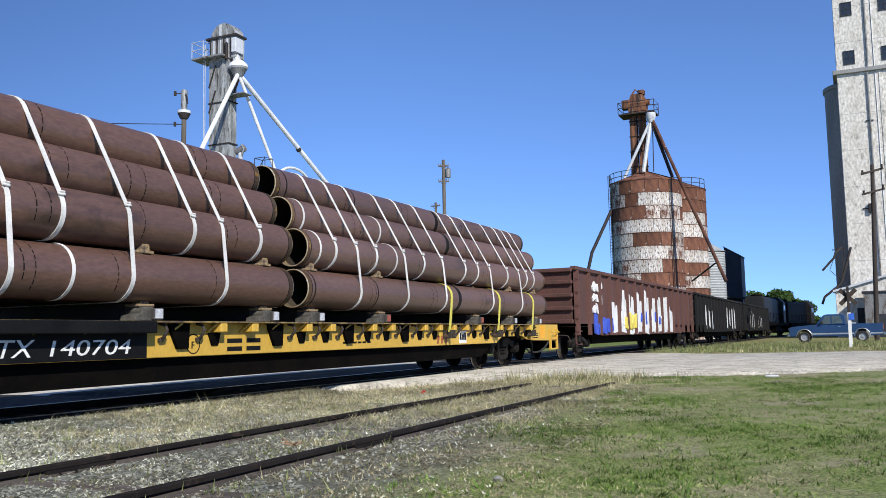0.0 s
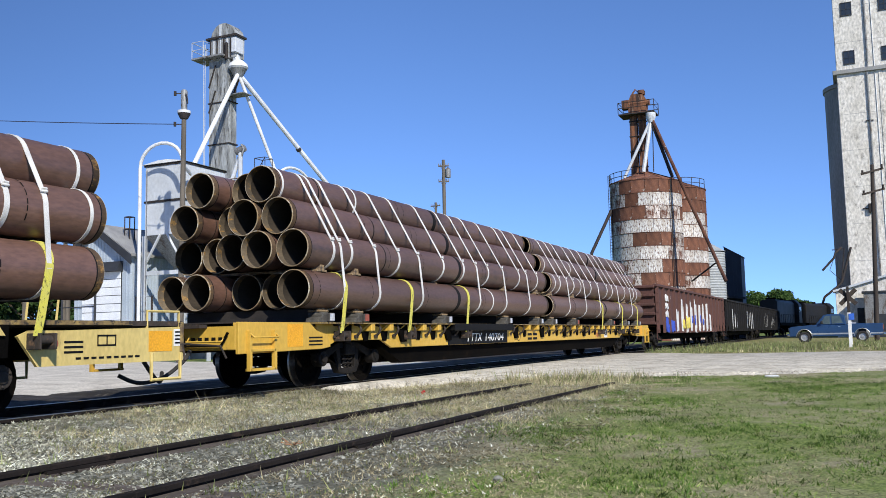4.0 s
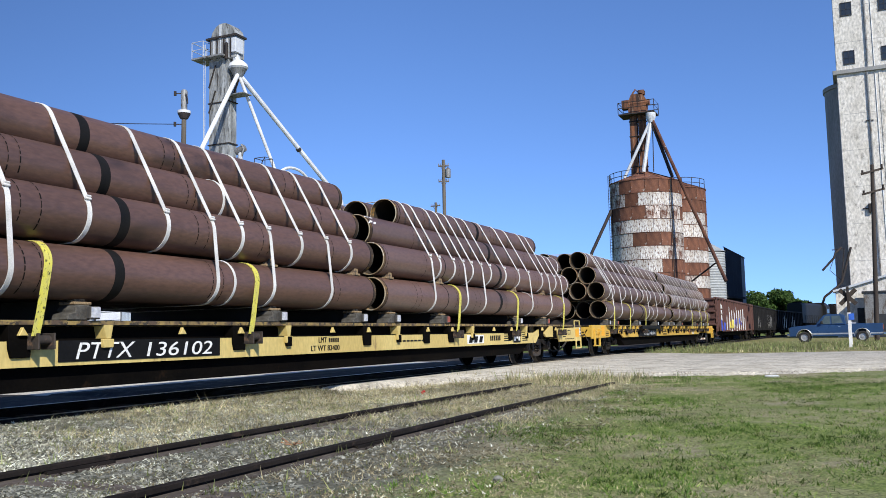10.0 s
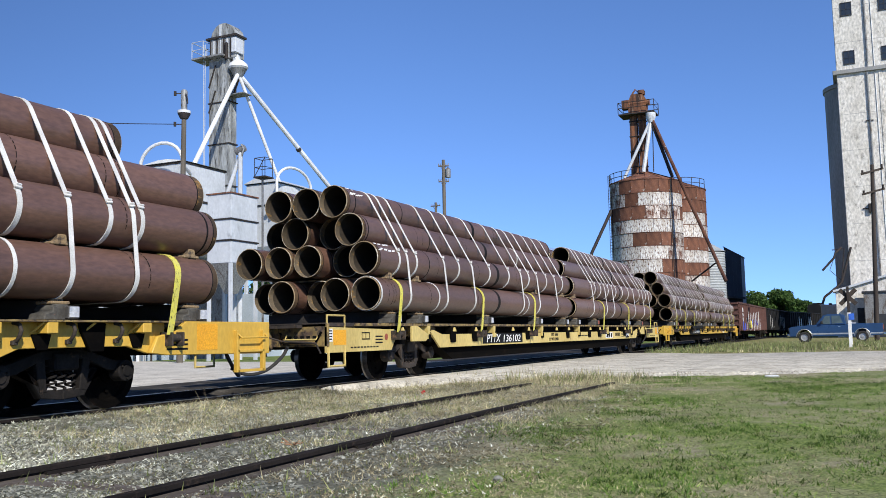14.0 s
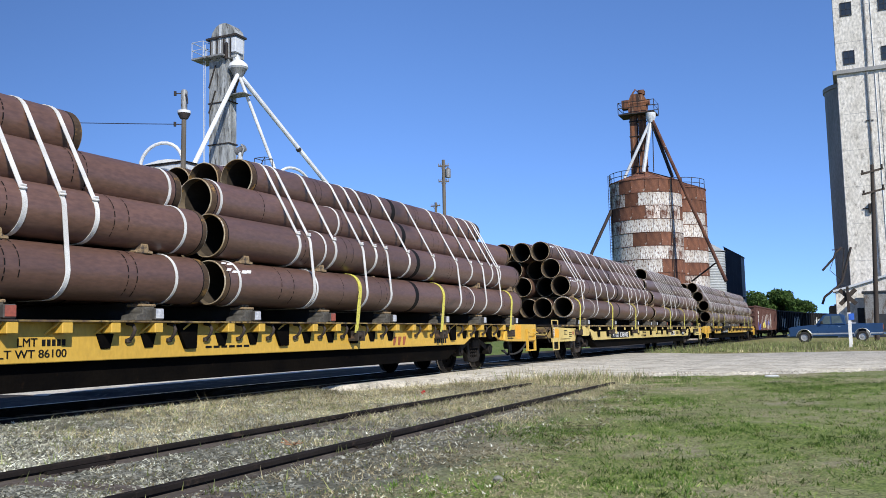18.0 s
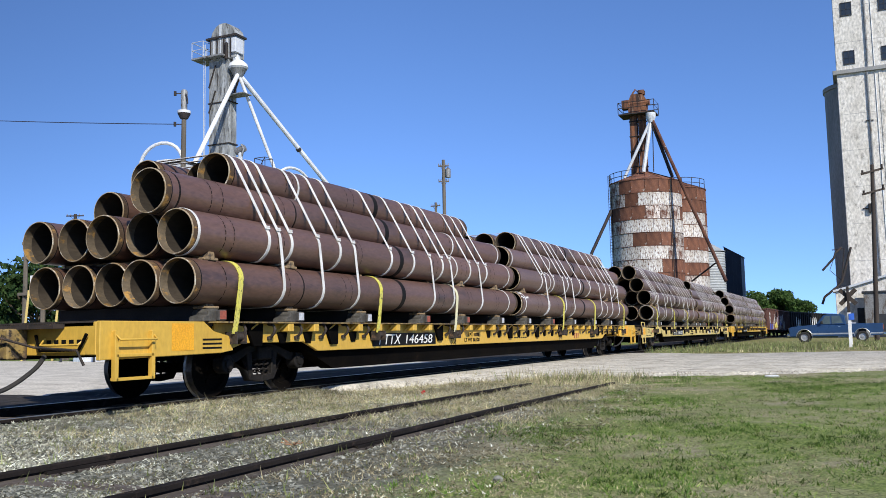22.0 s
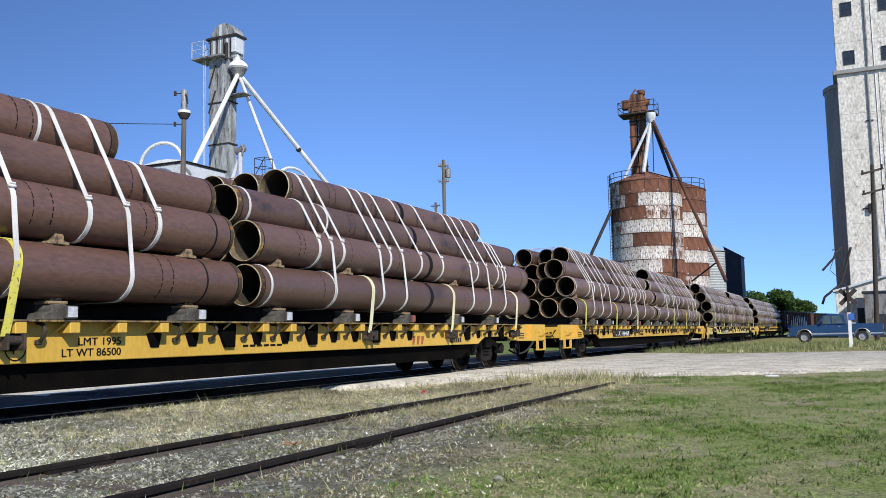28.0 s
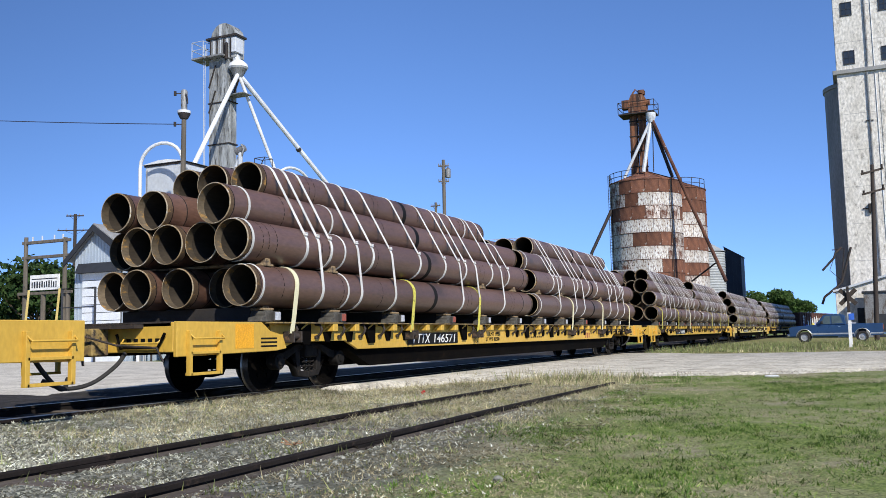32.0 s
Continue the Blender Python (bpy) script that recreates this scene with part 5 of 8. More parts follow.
        part("timber_cap", cap2, None, b).matrix_basis = pose(1.12, y, DECK)
        if v in stops[:2] + stops[-2:]:
            c = part("timber_chock", cm, None, b)
            c.matrix_basis = pose(1.26, y + rnd.uniform(-0.06, 0.03), (ROW_Z[0] + ROW_Z[1]) / 2 + 0.005)
            part("chock_saddle", sm, None, b).matrix_basis = pose(1.30, y, (ROW_Z[0] + ROW_Z[1]) / 2 + 0.005)
        else:
            part("spacer_end", se, None, b).matrix_basis = pose(1.22, y + rnd.uniform(-0.5, 0.5), ROW_Z[0] + PIPE_R - 0.02)
        sp = part("spacer_board", Shape().box(-1.3, 1.12, -0.06, 0.06, ROW_Z[0] + PIPE_R, ROW_Z[1] - PIPE_R), TIMBER, b) if d < 1.2 or d > 9 else None
        if sp:
            sp.matrix_basis = pose(0, y, 0)
    return b


def build_gondola(length, paint, label, art):
    g = thing("gondola_car", label, "gondola", group="gondolas behind the engines")
    h, w, top, lo = length / 2, 1.42, 2.72, 0.70
    part("floor", Shape().box(-w, w, -h, h, 1.0, 1.08), paint, g)
    for s in (-1, 1):
        a, c = sorted((s * w, s * (w - 0.04)))
        poly = [(-h, 1.0), (-h + 2.6, 1.0), (-h + 3.2, lo), (h - 3.2, lo), (h - 2.6, 1.0), (h, 1.0), (h, top), (-h, top)]
        part("side_sheet", Shape().prism(poly, 0, a, c), paint, g)
        a, c = sorted((s * (w + 0.10), s * (w - 0.08)))
        part("top_rail", Shape().box(a, c, -h, h, top, top + 0.12), paint, g, "", 0.015)
        rib = Shape().prism([(-0.07, -0.001), (0.07, -0.001), (0.045, 0.11), (-0.045, 0.11)], 2, lo + 0.03, top)
        rib = rib.mesh("side_post", [paint])
        n = 17
        for i in range(n):
            y = -h + 0.25 + (length - 0.5) * i / (n - 1)
            p = part("side_post", rib, None, g)
            p.matrix_basis = pose(s * w, y, 0 if 3 < i < n - 4 else 0.0, 0, 0, -90 if s > 0 else 90)
        e = s * h
        part("end_sheet", Shape().box(-w, w, min(e, e - s * 0.05), max(e, e - s * 0.05), 1.0, top), paint, g)
        for z in (1.15, 1.55, 1.95, 2.35, 2.72):
            part("end_rib", Shape().box(-w, w, min(e, e + s * 0.12), max(e, e + s * 0.12), z - 0.07, z + 0.07), paint, g, "", 0.03)
        part("draft_box", Shape().box(-0.3, 0.3, min(e, e + s * 0.2), max(e, e + s * 0.2), 0.66, 1.0), BLACK, g)
        add_coupler(g, e, s)
        for sx in (-1, 1):
            ld = Shape()
            for z in (0.45, 0.85, 1.25, 1.65, 2.05, 2.45):
                ld.bent([(sx * w, e - s * 0.12, z + 0.03), (sx * (w + 0.09), e - s * 0.14, z), (sx * (w + 0.09), e - s * 0.55, z), (sx * w, e - s * 0.57, z + 0.03)], 0.014, 5)
            ld.box(sx * w - 0.02, sx * w + 0.02, min(e - s * 0.14, e - s * 0.18), max(e - s * 0.14, e - s * 0.18), 0.42, 1.0)
            part("ladder", ld, paint, g)
        add_truck(g, s * (h - 1.75))
    part("centre_sill", Shape().box(-0.35, 0.35, -h + 0.1, h - 0.1, 0.66, 1.0).box(-1.0, 1.0, -h + 3.4, h - 3.4, 0.42, 0.72), BLACK, g)
    # sprayed strokes, as plain bars
    rnd = random.Random(art)
    marks = [[], [], []]
    if art == 1:
        y = -6.4
        while y < 4.6:
            wd = rnd.uniform(0.5, 0.9)
            marks[0].append((y, 0.74 + rnd.uniform(0, 0.06), rnd.uniform(1.5, 1.95), wd * 1.35))
            y += wd
        for i in range(19):
            marks[0].append((-4.6 + i * 0.48 + rnd.uniform(-0.08, 0.08), rnd.uniform(0.85, 1.1), rnd.uniform(1.9, 2.4), rnd.uniform(0.26, 0.44)))
        for i in range(5):
            marks[1].append((-8.4 + i * 0.48 + rnd.uniform(-0.1, 0.1), rnd.uniform(0.76, 0.9), rnd.uniform(1.15, 1.5), 0.42))
        for i in range(5):
            marks[1].append((-1.6 + i * 0.9, rnd.uniform(1.1, 1.3), rnd.uniform(1.4, 1.6), 0.16))
        for i in range(4):
            marks[2].append((-4.2 + i * 0.5, 0.95, rnd.uniform(1.3, 1.6), 0.16))
        for i in range(9):
            marks[0].append((-8.6 + (i % 3) * 0.42, 1.45 + 0.36 * (i // 3), 1.68 + 0.36 * (i // 3), 0.24))
    else:
        for a in ((-7.0, -5.6, 2.2, 3.8, 5.2) if art == 2 else (-5.4, -3.6, 1.2, 2.9)):
            for k in range(4):
                marks[0].append((a + k * 0.36, rnd.uniform(0.85, 1.1), rnd.uniform(1.6, 2.25), rnd.uniform(0.28, 0.46)))
    for lift, (ms, mt) in enumerate(zip(marks, (SPRAY_W, SPRAY_B, SPRAY_Y))):
        if not ms:
            continue
        for i, (y, z0, z1, wd) in enumerate(ms):
            out = w + 0.005 + 0.05 * lift + 0.001 * i
            sh = Shape()
            k = rnd.uniform(-0.12, 0.12)
            sh.prism([(y, z0), (y + wd, z0 + rnd.uniform(-0.1, 0.1)), (y + wd + k, (z0 + z1) / 2), (y + wd * 0.9 + k, z1), (y + wd * 0.3 + k, z1 + rnd.uniform(0, 0.12)), (y - 0.05, (z0 + z1) / 2)], 0, w + 0.001, out)
            part("sprayed_stroke", sh, mt, g)
    return g


def build_locomotive(paint, label, stripe):
    e = thing("locomotive", label, "locomotive", group="engines of the pipe train")
    h = 9.2
    part("frame", Shape().box(-1.45, 1.45, -h, h, 1.15, 1.5), BLACK, e, "", 0.03)
    part("long_hood", Shape().prism([(-0.95, 1.5), (0.95, 1.5), (0.95, 3.9), (0.7, 4.2), (-0.7, 4.2), (-0.95, 3.9)], 1, -h + 1.0, h - 5.2), paint, e, "", 0.03)
    part("cab", Shape().prism([(-1.45, 1.5), (1.45, 1.5), (1.45, 3.8), (0.9, 4.4), (-0.9, 4.4), (-1.45, 3.8)], 1, h - 5.2, h - 2.9), paint, e, "", 0.03)
    part("short_hood", Shape().box(-0.85, 0.85, h - 2.9, h - 0.9, 1.5, 2.9), paint, e, "", 0.06)
    part("cab_window", Shape().box(1.45, 1.46, h - 4.8, h - 3.4, 2.9, 3.5), DARK_GLASS, e)
    part("fuel_tank", Shape().box(-1.3, 1.3, -2.6, 2.6, 0.4, 1.15), BLACK, e, "", 0.1)
    part("radiator_fan", Shape().cyl((0, -h + 2.6, 4.2), (0, -h + 2.6, 4.4), 0.6, 20), BLACK, e)
    part("exhaust_pipe", Shape().cyl((0, 0.5, 4.2), (0, 0.5, 4.5), 0.25, 12), BLACK, e)
    if stripe:
        part("white_band", Shape().box(0.951, 0.956, -h + 1.2, -h + 4.2, 3.15, 3.7), WHITE_PAINT, e, "white band along the hood")
    rl = Shape()
    for i in range(12):
        y = -h + 0.6 + i * 1.2
        rl.cyl((1.42, y, 1.5), (1.42, y, 2.45), 0.018, 6)
    rl.bent([(1.42, -h + 0.6, 2.45), (1.42, h - 5.2, 2.45)], 0.018, 6)
    part("handrail", rl, BLACK, e)
    for s in (-1, 1):
        add_truck(e, s * 5.6)
        add_coupler(e, s * h, s)
    return e


FULL, FORE, SHORT = 11.75, 11.6, 9.1
CARS = []


def build_train():
    specs = [
        (46.93, 140704, YELLOW, 0, 8.05, 2.35, True, "yellow flat car with a black number panel", [(1.60, FULL), (1.68, FULL), (1.70, FULL), (1.66, FULL)], [(13.74, FORE), (13.83, FORE), (13.84, FORE), (13.82, FORE)]),
        (19.41, 136102, PALE_YELLOW, 1, 6.71, 2.43, False, "faded yellow flat car with an open deck edge", [(1.50, FULL), (1.55, FULL), (1.56, FULL), (1.50, FULL)], [(13.58, 11.45), (13.67, 11.45), (13.69, 11.6), (15.30, 8.6)]),
        (-8.74, 146458, YELLOW, 0, 6.41, 2.37, False, "bright yellow flat car with stake pockets", [(1.47, 11.87), (1.50, 11.87), (1.32, 11.9, 1.1), (2.97, 8.85)], [(13.65, FORE), (13.72, FORE), (13.80, FORE), (15.1, SHORT)]),
        (-36.67, 146571, YELLOW, 0, 6.52, 2.12, False, "bright yellow flat car with stake pockets", [(1.5, FULL), (1.4, FULL), (1.38, FULL, 0.9, 0, 1), (2.52, SHORT)], [(13.65, 11.45), (13.74, 11.45), (13.6, 11.4), (15.3, 8.1)]),
        (-64.62, 146519, YELLOW, 0, 6.35, 2.2, False, "bright yellow flat car with stake pockets", [(1.6, FULL), (1.6, FULL), (1.5, FULL), (2.9, SHORT)], [(13.6, 10.6), (13.6, 10.6), (13.5, 10.6), (14.6, SHORT)]),
    ]
    for i, (off, num, paint, style, py, pw, fullp, label, rear, front) in enumerate(specs):
        car = build_flat_car(num, paint, style, label, py, pw, fullp, {136102: "83400", 146458: "86100"}.get(num, "86500"))
        mid = off + CAR_L / 2
        CARS.append((car, mid, 9.47, 0.0))
        for k, ends in enumerate((rear, front)):
            y0 = ends[0][0] + FULL / 2
            b = build_bundle(20 + 2 * i + k, y0, ends, "strapped stack of brown steel pipes on a flat car", num, k)
            CARS.append((b, mid, 9.47, y0 - CAR_L / 2))
    for off, art, paint, label in ((75.2, 1, RED_OXIDE, "rust-red ribbed gondola with sprayed lettering"), (97.6, 2, CAR_BLACK, "black ribbed gondola with white spray marks"), (120.0, 3, CAR_BLACK, "black ribbed gondola with white spray marks")):
        g = build_gondola(21.4, paint, label, art)
        CARS.append((g, off + 10.7, 8.9, 0.0))
    CARS.append((build_locomotive(LOCO_DARK, "black locomotive coupled to the gondolas", False), 152.8, 5.6, 0.0))
    CARS.append((build_locomotive(CAR_BLACK, "black locomotive at the head of the train", False), 173.2, 5.6, 0.0))


# ---- the elevators and sheds ----
def rail_ring(sh, cx, cy, r, z, hgt, a0, a1, n=10, rad=0.025):
    """A curved guard rail with posts."""
    pts = []
    for i in range(n + 1):
        a = radians(a0 + (a1 - a0) * i / n)
        p = (cx + r * math.cos(a), cy + r * math.sin(a))
        pts.append(p)
        if i % 2 == 0:
            sh.cyl((*p, z), (*p, z + hgt), rad, 5)
    for k in (0.5, 1.0):
        sh.bent([(*p, z + hgt * k) for p in pts], rad, 5)


def box_rail(sh, x0, x1, y0, y1, z, hgt, rad=0.03):
    for x, y in ((x0, y0), (x1, y0), (x1, y1), (x0, y1)):
        sh.cyl((x, y, z), (x, y, z + hgt), rad, 5)
    for k in (0.5, 1.0):
        sh.bent([(x0, y0, z + hgt * k), (x1, y0, z + hgt * k), (x1, y1, z + hgt * k), (x0, y1, z + hgt * k), (x0, y0, z + hgt * k)], rad, 5)


TANK_R, TANK_TOP = 3.58, 15.9


def build_tank(at, label, plan, facing, seed):
    """A tank of bolted plates. plan: for a ring counted from the ground, spans across the side that faces the track (-1 to 1) and their paint."""
    r, top = TANK_R, TANK_TOP
    t = thing("grain_tank", label, "grain tank", at, group="bolted grain tanks")
    part("shell", Shape().lathe([(r - 0.03, GRADE), (r - 0.03, top)], 48), RUST, t)
    rnd = random.Random(seed)
    rings, per, n = 12, 16, 4
    rh = (top - GRADE) / rings
    paints = {"R": RUST, "W": RUST_WHITE, "M": RUST_MIX}
    meshes = {}
    da = 2 * math.pi / per
    for kind, mt in paints.items():
        sh = Shape()
        for rr in (r - 0.02, r + 0.012):
            for zz in (0.006, rh - 0.006):
                sh.v += [(rr * math.cos(da * (0.012 + 0.976 * i / n)), rr * math.sin(da * (0.012 + 0.976 * i / n)), zz) for i in range(n + 1)]
        m = n + 1
        for i in range(n):
            sh.f += [(2 * m + i, 2 * m + i + 1, 3 * m + i + 1, 3 * m + i), (m + i, m + i + 1, 3 * m + i + 1, 3 * m + i), (i, i + 1, 2 * m + i + 1, 2 * m + i)]
        sh.f += [(0, m, 3 * m, 2 * m), (n, m + n, 3 * m + n, 2 * m + n)]
        sh.m = [0] * len(sh.f)
        meshes[kind] = sh.mesh("tank_panel", [mt])
    for k in range(rings):
        for j in range(per):
            turn = 360 / per * (j + 0.5 * (k % 2))
            off = radians(turn + 180 / per - facing)
            u = math.sin(off) if math.cos(off) > -0.2 else 2.0
            kind = next((c for lo, hi, c in plan.get(k, ()) if lo <= u < hi), None) or rnd.choice("RRM" if k > 4 else "RWM")
            p = part("tank_panel", meshes[kind], None, t)
            p.matrix_basis = pose(0, 0, GRADE + k * rh, 0, 0, turn)
        z = GRADE + k * rh
        part("ring_flange", Shape().lathe([(r, z - 0.03), (r + 0.05, z - 0.02), (r + 0.05, z + 0.02), (r, z + 0.03)], 48), RUST, t)
    part("roof", Shape().lathe([(r + 0.08, top - 0.05), (r + 0.08, top + 0.03), (0.4, top + 1.25), (0.0, top + 1.3)], 28), RUST, t, "shallow rusty cone roof")
    for k in range(14):
        a = 2 * math.pi * k / 14
        part("roof_rib", Shape().bent([((r + 0.05) * math.cos(a), (r + 0.05) * math.sin(a), top + 0.05), (0.5 * math.cos(a), 0.5 * math.sin(a), top + 1.26)], 0.03, 5), RUST, t)
    return t


def build_rusty_tank():
    cx, cy, r, top = -18.72, 90.0, TANK_R, TANK_TOP
    facing = math.degrees(math.atan2(-cy, -cx))
    t = build_tank((cx, cy, 0), "tall bolted steel grain tank, white paint peeling to rust", {
        11: [(-1.1, -0.6, "M"), (-0.6, 1.1, "R")], 10: [(-1.1, -0.7, "M"), (-0.7, -0.05, "R"), (-0.05, 1.1, "W")],
        9: [(-1.1, -0.1, "R"), (-0.1, 0.9, "M"), (0.9, 1.1, "R")], 8: [(-1.1, -0.5, "M"), (-0.5, 1.1, "W")],
        7: [(-1.1, -0.45, "W"), (-0.45, 0.6, "R"), (0.6, 1.1, "M")], 6: [(-1.1, 0.6, "W"), (0.6, 1.1, "M")],
        5: [(-1.1, -0.5, "M"), (-0.5, 0.5, "W"), (0.5, 1.1, "R")], 4: [(-1.1, -0.3, "M"), (-0.3, 1.1, "R")],
        3: [(-1.1, 0.5, "W"), (0.5, 1.1, "M")]}, facing, 11)
    t2 = build_tank((-17.3, 96.8, 0), "second bolted steel tank behind, rusty with pale patches", {
        11: [(-1.1, 1.1, "R")], 10: [(-1.1, 1.1, "R")], 9: [(-1.1, 0.85, "W"), (0.85, 1.1, "R")], 8: [(-1.1, 0.85, "W"), (0.85, 1.1, "M")],
        7: [(-1.1, 1.1, "R")], 6: [(-1.1, 1.1, "W")], 5: [(-1.1, 1.1, "R")], 4: [(-1.1, 0.6, "M"), (0.6, 1.1, "W")], 3: [(-1.1, 1.1, "R")]}, facing, 12)
    rl = Shape()
    rail_ring(rl, 0, 0, r + 0.05, top, 1.0, 170, 262, 10, 0.035)
    part("guard_rail", rl, DARK_IRON, t)
    rl = Shape()
    rail_ring(rl, 0, 0, r + 0.05, top, 1.0, 262, 352, 10, 0.035)
    part("guard_rail", rl, DARK_IRON, t2)
    lx, ly = -0.50, 0.4
    leg = Shape()
    for dx in (-0.46, 0.42):
        leg.box(lx + dx - 0.36, lx + dx + 0.36, ly - 0.35, ly + 0.35, top + 0.4, 23.4)
    part("leg_casing", leg, LEG_RUST, t, "rusty twin elevator casing", 0.01)
    for i in range(4):
        z = top + 1.9 + i * 1.6
        part("casing_flange", Shape().box(lx - 0.88, lx + 0.84, ly - 0.40, ly + 0.40, z, z + 0.09), DARK_IRON, t)
    head = Shape()
    head.prism([(lx - 0.85, 23.3), (lx + 0.95, 23.3), (lx + 1.0, 24.7), (lx + 0.6, 25.5), (lx - 0.5, 25.5), (lx - 0.9, 24.7)], 1, ly - 0.5, ly + 0.5)
    head.cyl((lx - 1.2, ly - 0.2, 24.5), (lx + 1.3, ly - 0.2, 24.5), 0.34, 10)
    head.box(lx - 1.5, lx - 0.8, ly - 0.7, ly + 0.2, 24.0, 24.9)
    head.box(lx + 0.2, lx + 0.8, ly - 0.5, ly + 0.3, 25.4, 25.85)
    head.bent([(lx - 0.6, ly - 0.3, 25.3), (lx - 0.1, ly - 0.3, 26.0), (lx + 0.25, ly - 0.3, 25.6)], 0.09, 6)
    part("elevator_head", head, LEG_RUST, t, "dark rusty elevator head with its motor")
    part("platform", Shape().box(lx - 1.75, lx + 1.95, ly - 1.3, ly + 1.0, 23.2, 23.32), DARK_IRON, t)
    rl = Shape()
    box_rail(rl, lx - 1.75, lx + 1.95, ly - 1.3, ly + 1.0, 23.35, 1.15, 0.04)
    part("platform_rail", rl, DARK_IRON, t)
    dist = (1.05, -0.7, 22.6)
    part("distributor", Shape().lathe([(0.0, 23.15), (0.5, 23.1), (0.52, 22.7), (0.28, 22.1), (0.0, 22.1)], 14, 2, (dist[0], dist[1], 0)), GALV, t, "pale galvanised distributor")
    for end, rad, mt in (((3.15, -1.9, top + 0.2), 0.17, DARK_IRON), ((0.25, -1.6, top + 1.0), 0.2, GALV), ((-1.65, -1.9, top + 0.5), 0.15, GALV)):
        part("spout", Shape().bent([(dist[0], dist[1], 22.4), end], rad, 8), mt, t)
    part("strut", Shape().bent([(1.15, -0.5, 22.0), (1.2, -1.2, top + 1.0)], 0.05, 5), DARK_IRON, t)
    part("spout", Shape().bent([(dist[0] + 0.1, dist[1], 22.5), (8.27, -6.0, 5.25)], 0.16, 8), RUST, t, "long rusty spout down to the rail side")
    part("spout_brace", Shape().bent([(4.9, -4.0, 5.5), (7.45, -5.9, 7.0)], 0.08, 6), DARK_IRON, t)
    part("spout", Shape().bent([(-3.1, -2.0, 13.2), (-4.75, -4.0, 8.8), (-5.3, -4.4, 6.2)], 0.17, 8), DARK_IRON, t)
    part("goose_neck", Shape().bent([(-5.9, -3.4, 6.0)] + [(-5.4 + 0.5 * math.cos(radians(a)), -3.4, 6.6 + 0.5 * math.sin(radians(a))) for a in range(180, -1, -30)] + [(-4.9, -3.4, 5.0)], 0.08, 6), DARK_IRON, t)
    part("vent_pipe", Shape().bent([(3.0, -2.35, top), (3.0, -2.35, 3.0)], 0.05, 6), DARK_IRON, t)
    ld = Shape()
    for x in (-3.35, -3.05):
        ld.bent([(x, -1.95, 0.3), (x, -1.95, top + 0.9)], 0.03, 5)
    for i in range(50):
        ld.bent([(-3.35, -1.95, 0.6 + i * 0.3), (-3.05, -1.95, 0.6 + i * 0.3)], 0.018, 4)
    part("ladder", ld, DARK_IRON, t)
    # the plain bins behind
    b = thing("steel_bin", "pale corrugated steel grain bin", "grain bin", (-14.2, 99.5, 0))
    prof = []
    z = GRADE
    while z < 9.2:
        prof += [(1.86, z), (1.81, z + 0.14)]
        z += 0.28
    part("shell", Shape().lathe(prof, 28), GALV_MID, b)
    part("roof", Shape().lathe([(1.96, z - 0.05), (0.3, z + 1.0), (0.0, z + 1.05)], 28), GALV_MID, b)
    d = thing("tall_shed", "tall dark blue sheet-metal shed", "shed", (-12.0, 109.5, 0))
    part("wall", Shape().prism([(-1.5, GRADE), (0.35, GRADE), (0.35, 9.35), (-1.5, 10.5)], 1, -1.5, 2), NAVY_SHEET, d)
    part("roof", Shape().prism([(-1.6, 10.55), (0.45, 9.3), (0.45, 9.43), (-1.6, 10.68)], 1, -1.6, 2.1), SLATE, d)
    for i in range(5):
        part("wall_rib", Shape().box(-1.4 + i * 0.38, -1.35 + i * 0.38, -1.54, -1.5, GRADE, 9.3), NAVY_SHEET, d)
    part("canopy", Shape().prism([(-1.9, 4.6), (0.8, 4.3), (0.8, 4.5), (-1.9, 4.85)], 1, -3.5, -1.4), SLATE, d)


